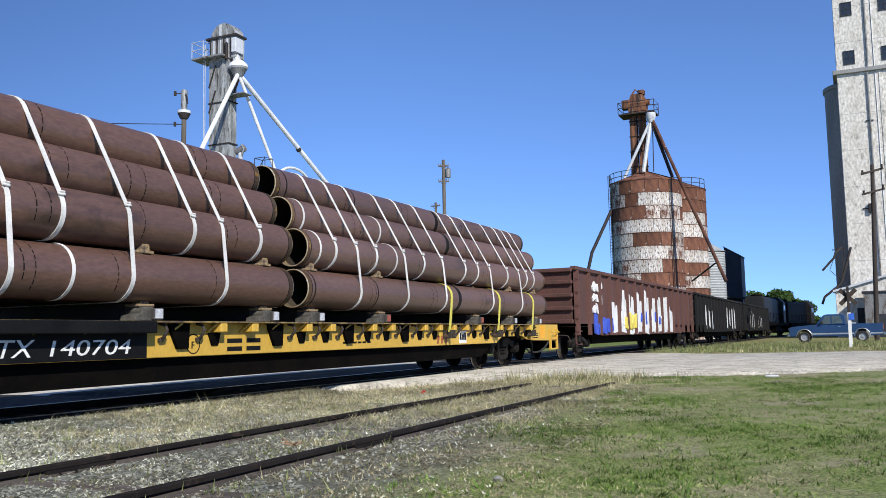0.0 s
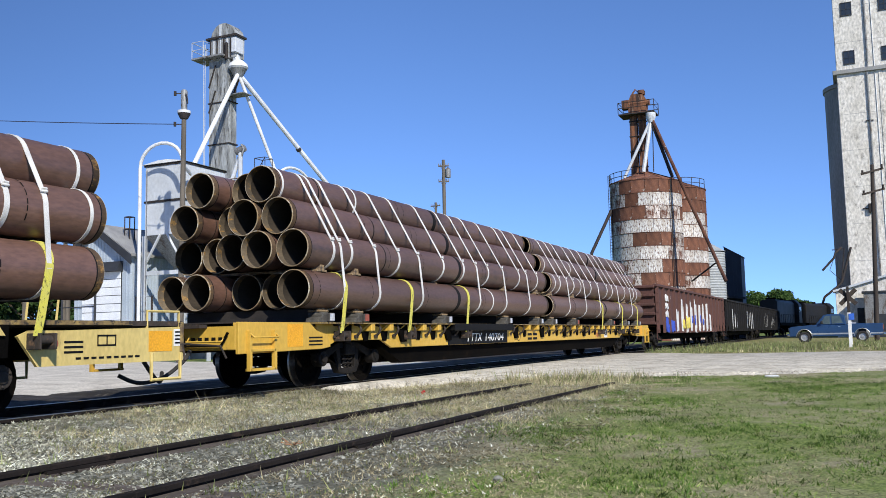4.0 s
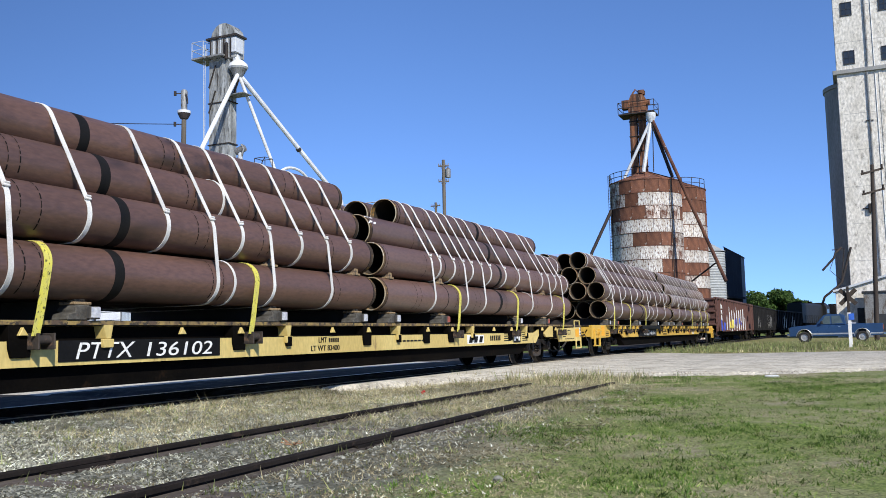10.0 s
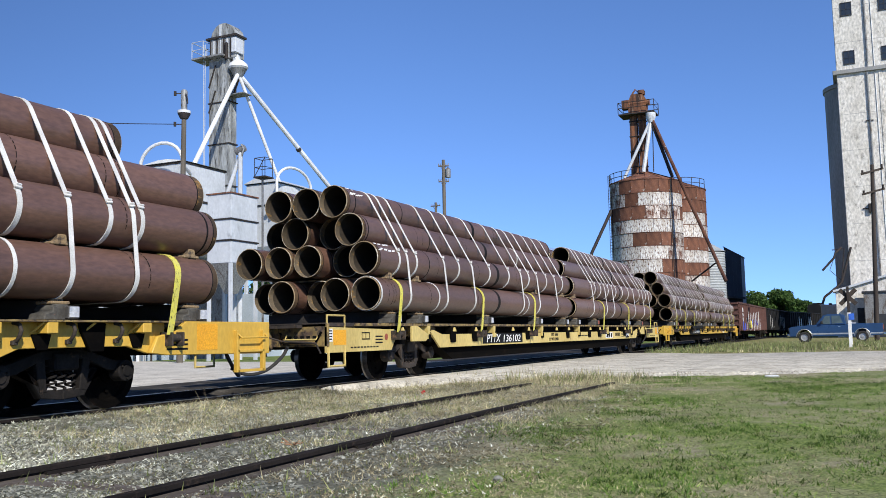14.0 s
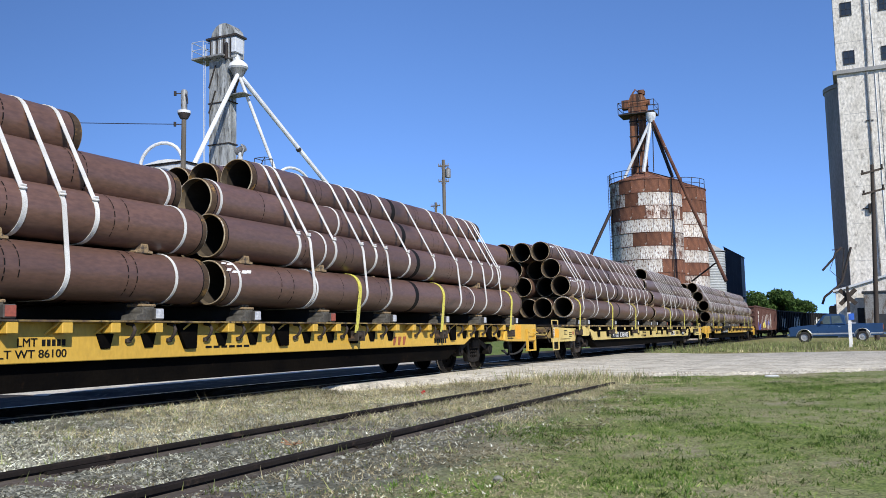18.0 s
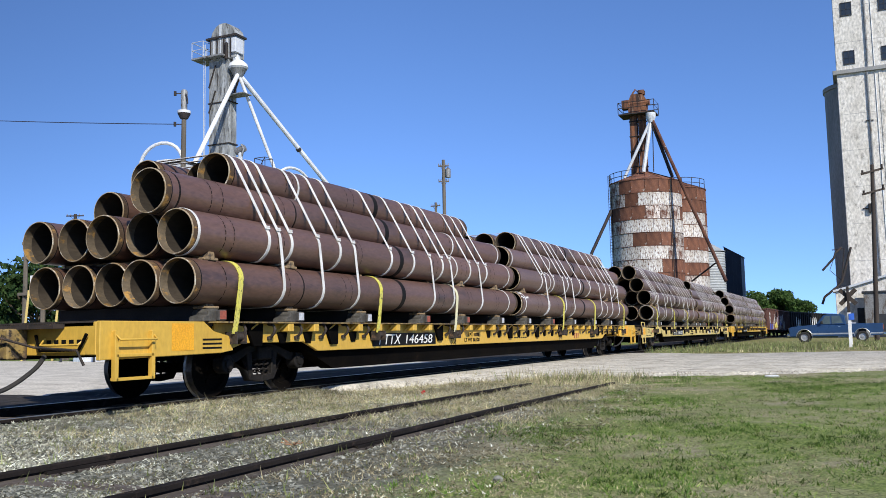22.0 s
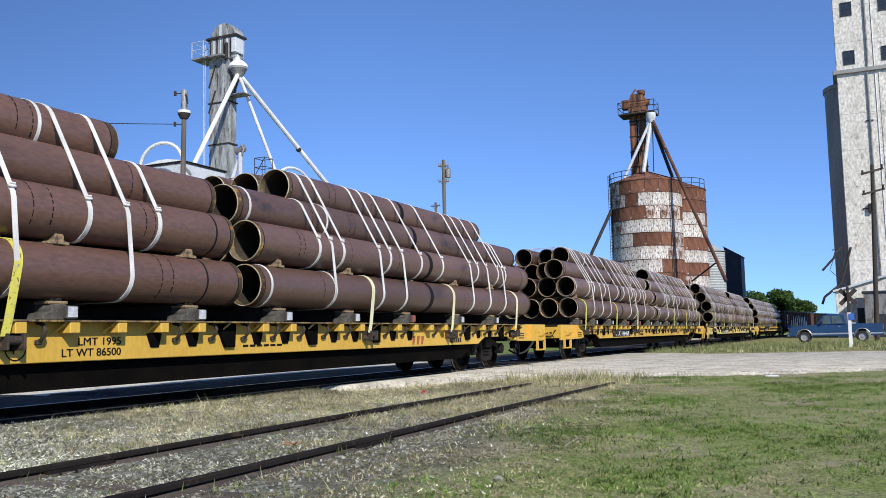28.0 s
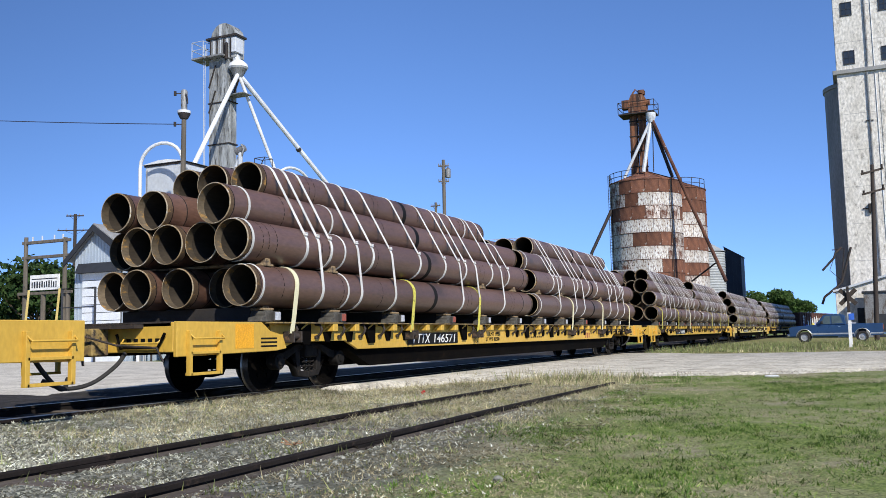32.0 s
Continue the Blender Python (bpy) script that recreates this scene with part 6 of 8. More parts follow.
def build_concrete_elevator():
    e = thing("concrete_elevator", "tall whitewashed concrete grain elevator with small windows", "grain elevator", (0, 95, 0))
    part("work_house", Shape().box(-0.15, 17, 0, 13, GRADE, 26.2), CONCRETE, e, "", 0.05)
    part("head_house", Shape().box(-0.15, 13, 0.0, 12, 26.2, 44), CONCRETE, e, "", 0.05)
    part("ledge", Shape().box(-0.5, 17.3, -0.3, 13.3, 26.0, 26.42), CONCRETE_GREY, e, "", 0.03)
    part("silo", Shape().lathe([(0, 25.8), (3.15, 25.8), (3.15, 25.4), (3.0, 25.35), (3.0, GRADE)], 40, 2, (1.55, 5.0, 0)), CONCRETE_GREY, e, "round concrete silo, its grey darkened for shade")
    for x, w, dp in ((3.6, 0.35, 0.06), (6.2, 0.4, 0.06), (9.5, 0.4, 0.06)):
        part("pilaster", Shape().box(x, x + w, -dp, 0.02, GRADE, 26.0), CONCRETE, e, "", 0.03)
    for z in [3.6 + 3.66 * i for i in range(11)]:
        if abs(z - 26) > 0.6:
            part("pour_joint", Shape().box(-0.16, 13.0, -0.006, 0.0, z, z + 0.03), CONCRETE_GREY, e)
    for x, z in ((0.56, 31.95), (0.56, 26.95), (4.0, 31.95), (4.0, 26.95), (0.56, 37.0), (4.0, 37.0)):
        w = part("window", Shape().box(x + 0.06, x + 0.99, -0.03, 0.05, z + 0.06, z + 1.34), DARK_GLASS, e)
        fr = Shape()
        fr.box(x, x + 0.08, -0.07, 0.0, z, z + 1.4)
        fr.box(x + 0.97, x + 1.05, -0.07, 0.0, z, z + 1.4)
        fr.box(x, x + 1.05, -0.07, 0.0, z + 1.32, z + 1.4)
        fr.box(x, x + 1.05, -0.09, 0.0, z, z + 0.1)
        fr.box(x + 0.50, x + 0.55, -0.06, 0.0, z, z + 1.4)
        fr.box(x, x + 1.05, -0.06, 0.0, z + 0.65, z + 0.70)
        part("window_frame", fr, SLATE, w)
    part("down_pipe", Shape().bent([(2.74, -0.14, 33.5), (2.74, -0.14, 27.0), (2.60, -0.14, 25.8), (2.58, -0.14, 5.4)], 0.075, 6), GALV_DARK, e)
    part("cable_run", Shape().bent([(3.3, -0.05, 40), (3.3, -0.05, 27), (3.3, -0.05, 4)], 0.035, 5), PAINTED_PIPE, e)
    for x, z in ((2.2, 21.0), (1.4, 12.3)):
        part("bracket", Shape().box(x, x + 0.7, -0.12, 0.0, z, z + 0.1), DARK_IRON, e)
    part("lamp_box", Shape().box(1.9, 2.3, -0.35, 0.0, 11.9, 12.8), DARK_IRON, e, "", 0.05)
    # loading gear at the rail side
    part("loading_spout", Shape().bent([(-0.75, -0.6, 8.6), (-1.3, -0.9, 8.1), (-1.45, -1.0, 7.6), (-2.55, -1.2, 6.4)], 0.11, 8), DARK_IRON, e)
    part("loading_spout", Shape().bent([(0.1, -0.4, 8.6), (-0.9, -0.8, 5.2), (-1.4, -1.0, 4.7), (-2.5, -1.2, 3.8), (-2.75, -1.2, 3.1)], 0.12, 8), DARK_IRON, e)
    part("stay_cable", Shape().bent([(-1.45, -1.0, 7.6), (-1.9, -1.1, 6.4), (-0.9, -0.8, 5.4)], 0.03, 5), DARK_IRON, e)
    part("hoist_arm", Shape().bent([(-1.6, -0.7, 8.4), (-0.5, -0.6, 8.5), (-0.9, -0.8, 5.3)], 0.06, 6), DARK_IRON, e)
    part("dump_house", Shape().prism([(-1.5, GRADE), (9, GRADE), (9, 7.3), (0.0, 4.6), (-1.5, 4.2)], 1, -3.0, -0.01), CONCRETE, e, "white drive-through dump house", 0.04)
    part("dump_roof", Shape().prism([(-1.7, 4.15), (0.0, 4.6), (9.2, 7.3), (9.2, 7.5), (0.0, 4.8), (-1.7, 4.35)], 1, -3.3, -0.02), GALV, e)
    part("dump_door", Shape().box(0.3, 2.2, -3.06, -2.9, GRADE, 2.6), SLATE, e)
    h = thing("control_hut", "grey sheet-metal hut beside the elevator", "hut", (2.4, 90.2, 0))
    part("wall", Shape().box(-1.5, 2.2, -1.2, 1.2, GRADE, 3.9), GALV_DARK, h, "", 0.03)
    part("roof", Shape().box(-1.65, 2.35, -1.35, 1.35, 3.9, 4.05), SLATE, h)
    part("door", Shape().box(-0.6, 0.3, -1.24, -1.19, GRADE, 1.95), SLATE, h)


def build_grain_leg():
    """The galvanised bucket elevator and its overhead bins."""
    t = thing("bucket_elevator", "galvanised bucket elevator leg with long white spouts", "bucket elevator", (-32.5, 40.0, 0))
    leg = Shape()
    for dx in (-0.35, 0.38):
        leg.box(dx - 0.35, dx + 0.35, -0.35, 0.35, GRADE, 17.3)
    part("leg_casing", leg, LEG_GALV, t, "weathered galvanised twin casing", 0.01)
    for i in range(6):
        z = 2.2 + i * 2.45
        part("casing_flange", Shape().box(-0.76, 0.80, -0.40, 0.40, z, z + 0.06), DARK_IRON, t)
    head = Shape().prism([(-0.62, 17.0), (1.22, 17.0), (1.25, 18.3), (1.12, 18.65), (0.86, 18.95), (0.50, 19.12), (0.10, 19.12), (-0.22, 18.95), (-0.45, 18.65), (-0.58, 18.3)], 1, -0.42, 0.42)
    part("elevator_head", head, LEG_GALV, t, "weathered galvanised head with a rounded top", 0.02)
    part("head_seam", Shape().box(0.10, 0.24, -0.46, -0.42, 18.2, 19.05), GALV, t)
    for i in range(7):
        part("head_rib", Shape().box(-0.58 + i * 0.24, -0.50 + i * 0.24, -0.455, -0.42, 17.05, 18.15), GALV if i % 2 else DARK_IRON, t)
    part("head_band", Shape().box(-0.85, 1.34, -0.50, 0.50, 18.24, 18.36), DARK_IRON, t)
    part("head_box", Shape().box(1.05, 1.34, -0.56, 0.2, 17.25, 18.1), GALV, t, "", 0.02)
    part("platform", Shape().box(-1.6, 0.62, -0.85, 0.5, 17.08, 17.18), GALV_DARK, t)
    rl = Shape()
    box_rail(rl, -1.6, -0.78, -0.8, 0.5, 17.18, 0.95, 0.022)
    part("platform_rail", rl, GALV, t)
    part("rest_platform", Shape().box(0.45, 1.86, -0.5, 0.3, 14.78, 14.83), GALV_DARK, t)
    ld = Shape()
    for x in (-0.93, -0.83):
        ld.bent([(x, -0.55, 0.4), (x, -0.55, 18.0)], 0.02, 5)
    for i in range(55):
        ld.bent([(-0.93, -0.55, 0.6 + 0.3 * i), (-0.83, -0.55, 0.6 + 0.3 * i)], 0.010, 4)
    part("ladder", ld, GALV, t)
    part("distributor", Shape().lathe([(0.0, 16.88), (0.26, 16.84), (0.52, 16.62), (0.58, 16.42), (0.50, 16.34), (0.24, 15.85), (0.0, 15.85)], 16, 2, (1.20, -0.1, 0), mis=[0, 0, 0, 0, 1, 1]), [PAINTED_PIPE, GALV_DARK], t)
    part("distributor_chute", Shape().bent([(0.95, -0.2, 17.4), (1.18, -0.1, 16.7)], 0.22, 8), GALV, t)
    part("strut", Shape().bent([(0.75, 0.0, 14.8), (1.25, -0.1, 15.8)], 0.06, 6), DARK_IRON, t)
    part("strut", Shape().bent([(-0.75, 0.0, 15.0), (-0.2, -0.1, 16.9)], 0.05, 6), DARK_IRON, t)
    for k in range(3):
        za = 12.4 + k * 1.5
        part("cross_brace", Shape().bent([(-0.68, -0.40, za), (-0.2, -0.40, za + 1.3)], 0.045, 5), DARK_IRON, t)
    part("head_motor", Shape().box(0.55, 0.75, -0.58, -0.4, 16.9, 17.9), DARK_IRON, t, "", 0.05)
    d = (1.28, -0.2, 16.05)
    part("spout", Shape().bent([d, (1.9, -4.6, 9.95)], 0.125, 10), PAINTED_PIPE, t, "white spout pipe")
    part("spout", Shape().bent([d, (2.2, 2.6, 9.9)], 0.10, 10), PAINTED_PIPE, t, "white spout pipe")
    part("spout", Shape().bent([d, (2.3, 9.25, 9.75), (2.3, 9.35, 8.9)], 0.14, 10), PAINTED_PIPE, t, "white spout pipe")
    part("spout_clamp", Shape().bent([(1.86, 4.9, 12.55), (1.88, 5.05, 12.45)], 0.16, 10), DARK_IRON, t)
    # first overhead bin on legs
    b = thing("overhead_bin", "pale square overhead grain bin on steel legs", "hopper bin", (-30.85, 35.2, 0))
    x0, x1, y0, y1 = -1.23, 1.23, -1.7, 1.5
    for z0, z1 in ((6.1, 7.75), (7.85, 9.6)):
        part("bin_panel", Shape().box(x0, x1, y0, y0 + 0.06, z0, z1), GALV, b, "", 0.015)
        part("bin_panel", Shape().box(x1 - 0.06, x1, y0 + 0.07, y1, z0, z1), GALV, b, "", 0.015)
        part("bin_panel", Shape().box(x0, x0 + 0.06, y0 + 0.07, y1, z0, z1), GALV, b, "", 0.015)
        part("bin_panel", Shape().box(x0 + 0.07, x1 - 0.07, y1 - 0.06, y1, z0, z1), GALV, b, "", 0.015)
        part("belt", Shape().box(x0 - 0.05, x1 + 0.05, y0 - 0.05, y1 + 0.05, z1, z1 + 0.10), DARK_IRON, b)
    part("roof", Shape().prism([(x0 - 0.12, 9.70), (x1 + 0.12, 9.70), (0.3, 9.86), (-0.3, 9.86)], 1, y0 - 0.12, y1 + 0.12), PAINTED_PIPE, b)
    hp = Shape()
    hp.add([(x0, y0, 6.1), (x1, y0, 6.1), (x1, y1, 6.1), (x0, y1, 6.1), (-0.3, -0.3, 4.3), (0.3, -0.3, 4.3), (0.3, 0.3, 4.3), (-0.3, 0.3, 4.3)], [(0, 1, 5, 4), (1, 2, 6, 5), (2, 3, 7, 6), (3, 0, 4, 7)])
    part("hopper", hp, GALV_DARK, b)
    for x, y in ((x0, y0), (x1, y0), (x1, y1), (x0, y1)):
        part("leg", Shape().box(x - 0.09, x + 0.09, y - 0.09, y + 0.09, GRADE, 6.1), GALV, b)
        sx, sy = (1 if x < 0 else -1), (1 if y < 0 else -1)
        part("knee_brace", Shape().bent([(x, y, 4.6), (x + sx * 1.0, y, 6.1)], 0.07, 5), GALV, b)
    part("cross_beam", Shape().box(x0, x1, y0 - 0.08, y0 + 0.08, 4.1, 4.3), GALV, b)
    part("back_wall", Shape().box(x0 - 0.2, x1 + 0.2, 1.7, 1.8, GRADE, 4.1), GALV_DARK, b)
    part("vent_pipe", Shape().bent([(-0.62, -2.7, GRADE), (-0.62, -2.7, 9.3)] + [(0.72 - 1.34 * math.cos(radians(a)), -2.7, 9.35 + 1.1 * math.sin(radians(a))) for a in range(15, 166, 15)] + [(2.05, -2.6, 9.2), (1.6, -1.6, 9.0)], 0.085, 8), PAINTED_PIPE, b, "tall white goose-neck pipe")
    part("vent_pipe", Shape().bent([(-0.28, -2.6, GRADE), (-0.28, -2.6, 9.2)], 0.03, 5), GALV_DARK, b)
    # lower box beside the first bin, and its screw conveyor
    c = thing("surge_bin", "small galvanised surge bin with a screw conveyor", "hopper bin", (-26.59, 33.5, 0))
    for z0, z1 in ((4.37, 5.40), (5.46, 6.40), (6.46, 7.62)):
        part("shell", Shape().box(-0.70, 0.69, -0.99, 1.01, z0, z1), GALV, c, "pale galvanised tier", 0.02)
        part("belt", Shape().box(-0.75, 0.74, -1.04, 1.06, z1, z1 + 0.06), DARK_IRON if z1 < 7 else RUST, c)
    hp = Shape()
    hp.add([(-0.70, -0.99, 4.37), (0.69, -0.99, 4.37), (0.69, 1.01, 4.37), (-0.70, 1.01, 4.37), (-0.2, -0.3, 2.97), (0.2, -0.3, 2.97), (0.2, 0.1, 2.97), (-0.2, 0.1, 2.97)], [(0, 1, 5, 4), (1, 2, 6, 5), (2, 3, 7, 6), (3, 0, 4, 7)])
    part("hopper", hp, GALV_DARK, c)
    for x, y in ((-0.63, -0.92), (0.62, -0.92), (0.62, 0.94), (-0.63, 0.94)):
        part("leg", Shape().box(x - 0.07, x + 0.07, y - 0.07, y + 0.07, GRADE, 4.37), GALV, c)
    part("conveyor_tube", Shape().bent([(-1.05, 0.9, 8.0), (-0.56, 1.35, 10.1)], 0.10, 8), GALV, c)
    part("conveyor_tube", Shape().bent([(-0.50, 1.2, GRADE), (-0.50, 1.2, 10.0)], 0.12, 8), GALV, c)
    dh = Shape().cyl((-0.86, 1.35, 10.15), (-0.36, 1.35, 10.3), 0.18, 12)
    dh.bent([(-0.42, 1.2, 10.45), (-0.28, 1.2, 10.2), (-0.46, 1.2, 9.8)], 0.06, 6)
    part("drive_head", dh, GALV_DARK, c)
    rl = Shape()
    box_rail(rl, -0.5, 0.14, 2.35, 2.98, 9.02, 0.95, 0.02)
    rl.bent([(-0.5, 2.35, 9.02), (0.14, 2.35, 9.97)], 0.02, 5)
    rl.box(-0.54, 0.18, 2.3, 3.03, 8.95, 9.02)
    part("platform_rail", rl, DARK_IRON, c)
    part("platform_leg", Shape().box(-0.26, -0.18, 2.6, 2.68, GRADE, 8.95), GALV_DARK, c)
    # second overhead bin
    e = thing("overhead_bin", "pale square overhead grain bin with a flat lid", "hopper bin", (-31.0, 43.8, 0))
    x0, x1, y0, y1 = -1.34, 0.83, -1.8, 1.92
    for z0, z1 in ((6.2, 8.6), (8.7, 9.95)):
        part("bin_panel", Shape().box(x0, x1, y0, y0 + 0.06, z0, z1), GALV, e, "", 0.015)
        part("bin_panel", Shape().box(x1 - 0.06, x1, y0 + 0.07, y1, z0, z1), GALV, e, "", 0.015)
        part("bin_panel", Shape().box(x0, x0 + 0.06, y0 + 0.07, y1, z0, z1), GALV, e, "", 0.015)
        part("belt", Shape().box(x0 - 0.04, x1 + 0.04, y0 - 0.04, y1 + 0.04, z1, z1 + 0.09), SLATE, e)
    part("roof", Shape().prism([(x0 - 0.12, 10.0), (x1 + 0.12, 10.0), (0.1, 10.35), (-0.5, 10.35)], 1, y0 - 0.12, y1 + 0.12), GALV, e)
    hp = Shape()
    hp.add([(x0, y0, 6.2), (x1, y0, 6.2), (x1, y1, 6.2), (x0, y1, 6.2), (-0.5, -0.2, 3.8), (0.1, -0.2, 3.8), (0.1, 0.3, 3.8), (-0.5, 0.3, 3.8)], [(0, 1, 5, 4), (1, 2, 6, 5), (2, 3, 7, 6), (3, 0, 4, 7)])
    part("hopper", hp, GALV, e)
    for x, y in ((x0, y0), (x1, y0), (x1, y1), (x0, y1)):
        part("leg", Shape().box(x - 0.09, x + 0.09, y - 0.09, y + 0.09, GRADE, 6.2), GALV, e)
    part("vent_pipe", Shape().bent([(1.65, -2.9, 8.9)] + [(1.65, -1.15 - 1.75 * math.cos(radians(a)), 9.7 + 1.1 * math.sin(radians(a))) for a in range(0, 181, 15)] + [(1.65, 0.6, 6.0)], 0.085, 8), PAINTED_PIPE, e)
    fr = Shape()
    fr.bent([(0.95, -2.6, 8.75), (0.95, 5.4, 9.0)], 0.13, 8)
    fr.bent([(0.95, -1.4, 8.75), (0.95, -1.4, GRADE)], 0.16, 8)
    fr.bent([(0.95, 5.4, 9.0), (0.95, 5.4, GRADE)], 0.15, 8)
    part("pipe_frame", fr, GALV, e, "pale pipe frame carrying the spout")
    part("low_shed", Shape().box(-1.4, 1.0, -3.4, 3.0, GRADE, 3.4), SHEET_BLUE, e)
    # a low pale shed behind the train
    k = thing("low_shed", "low pale blue sheet-metal shed behind the tracks", "shed", (-26.8, 46.5, 0))
    part("wall", Shape().box(-3.1, 3.0, 0, 3.0, GRADE, 2.05), SHEET_BLUE, k, "", 0.02)
    part("roof", Shape().prism([(-0.2, 2.05), (3.2, 2.05), (3.2, 2.16), (1.5, 2.34), (-0.2, 2.16)], 0, -3.25, 3.15), ROOF_GREY, k)
    for i in range(3):
        part("door_panel", Shape().box(-2.9 + i * 2.0, -1.2 + i * 2.0, -0.03, 0.0, GRADE, 1.9), DOOR_WHITE, k)


def build_shed():
    s = thing("dump_shed", "narrow gabled sheet-metal shed with a white overhead door", "shed", (-34.45, 33.0, 0))
    x0, x1, pk = -1.85, 1.95, -0.23
    wall = Shape()
    wall.prism([(x0, GRADE), (x1, GRADE), (x1, 5.3), (pk, 6.65), (x0, 5.25)], 1, 0.0, 6.0)
    part("wall", wall, SHEET_BLUE, s)
    for i in range(18):
        x = x0 + 0.1 + i * 0.215
        top = 5.25 + (x - x0) / (pk - x0) * 1.35 if x < pk else 6.65 - (x - pk) / (x1 - pk) * 1.35
        lo = GRADE if x < -1.45 or x > 1.5 else 4.75
        part("wall_rib", Shape().box(x - 0.02, x + 0.02, -0.03, 0.0, lo, top - 0.1), SHEET_BLUE, s)
    for i in range(28):
        y = 0.1 + i * 0.212
        part("wall_rib", Shape().box(x1, x1 + 0.03, y - 0.02, y + 0.02, GRADE, 5.2), SHEET_BLUE, s)
    th = 0.14
    part("roof", Shape().prism([(x0 - 0.35, 4.98), (pk, 6.72), (pk, 6.72 + th), (x0 - 0.35, 4.98 + th)], 1, -0.35, 6.3), ROOF_GREY, s)
    part("roof", Shape().prism([(pk, 6.72), (x1 + 0.35, 5.05), (x1 + 0.35, 5.05 + th), (pk, 6.72 + th)], 1, -0.35, 6.3), ROOF_GREY, s)
    part("fascia", Shape().prism([(x0 - 0.4, 4.70), (pk, 6.45), (pk, 6.80), (x0 - 0.4, 5.03)], 1, -0.42, -0.36), SLATE, s)
    part("fascia", Shape().prism([(pk, 6.45), (x1 + 0.4, 4.62), (x1 + 0.4, 5.1), (pk, 6.80)], 1, -0.42, -0.36), SLATE, s)
    part("door_hood", Shape().prism([(-0.45, 4.35), (0.0, 4.35), (0.0, 4.85), (-0.2, 4.85)], 0, -1.4, 1.45), SLATE, s)
    door = part("overhead_door", Shape().box(-1.25, 1.4, -0.045, -0.005, GRADE, 4.4), SLATE, s, "white sectional overhead door")
    for i in range(11):
        z = GRADE + 0.02 + i * 0.412
        part("door_panel", Shape().box(-1.23, 1.38, -0.085, -0.046, z, z + 0.385), DOOR_WHITE, door, "", 0.012)
    gd = Shape()
    gd.bent([(-1.7, -0.9, GRADE), (-1.7, -0.9, 3.55), (0.55, -0.9, 3.55), (0.55, -0.9, GRADE)], 0.06, 8)
    gd.bent([(-1.7, -0.9, 2.6), (0.55, -0.9, 2.6)], 0.03, 6)
    part("guard_hoop", gd, SLATE, s, "dark steel guard hoop before the door")
    cage = Shape()
    box_rail(cage, 0.62, 0.95, 0.9, 1.25, 6.0, 1.25, 0.03)
    part("roof_cage", cage, DARK_IRON, s)
    g2 = Shape()
    g2.bent([(2.3, -0.2, GRADE), (2.3, -0.2, 3.0), (3.3, -0.2, 3.0), (3.3, -0.2, GRADE)], 0.05, 8)
    g2.bent([(2.3, -0.2, 1.6), (3.3, -0.2, 1.6)], 0.035, 6)
    tagged(part("guard_frame", g2, DARK_IRON), "dark bent steel pipe guard frame", "guard frame").matrix_basis = pose(-34.2, 33.0, 0)
    # timber frame with a pale board
    f = thing("timber_frame", "weathered timber frame carrying a pale sign board", "frame", (-43.0, 37, 0))
    for x, top in ((-1.75, 7.2), (1.5, 7.0)):
        part("post", Shape().cyl((x, 0, GRADE), (x, 0, top), 0.15, 10, 0.12), WOOD_GREY, f)
    for z in (6.75, 5.85):
        part("beam", Shape().box(-2.0, 1.9, -0.10, 0.08, z, z + 0.18), WOOD_GREY, f, "", 0.015)
    part("beam", Shape().box(-2.1, 2.3, -0.25, -0.1, 3.70, 3.88), WOOD_GREY, f, "", 0.015)
    for x in (-0.1, 1.9):
        part("post", Shape().cyl((x, -0.1, GRADE), (x, -0.1, 3.7), 0.14, 10), WOOD_GREY, f)
    for x in (-1.3, 1.2):
        part("guy_guard", Shape().bent([(x, -0.5, GRADE), (x + 0.25, -0.3, 4.0)], 0.07, 6), PALE_YELLOW, f, "yellow plastic guy guard")
    board = part("sign_board", Shape().box(-0.95, 1.45, -0.34, -0.28, 3.95, 4.85), WHITE_PAINT, f, "pale board with dark worn lettering", 0.01)
    lt = Shape()
    rnd = random.Random(9)
    x = -0.8
    while x < 1.25:
        w = rnd.uniform(0.07, 0.13)
        lt.box(x, x + w, -0.346, -0.34, 4.08 + rnd.uniform(0, 0.06), 4.42 + rnd.uniform(0, 0.1))
        x += w + 0.09
    lt.box(-0.8, 1.3, -0.346, -0.34, 4.58, 4.64)
    part("worn_lettering", lt, SLATE, board)
    for x in (-1.2, -0.4, 0.6, 1.3):
        part("insulator", Shape().cyl((x, 0, 6.93), (x, 0, 7.2), 0.05, 8), GALV, f)


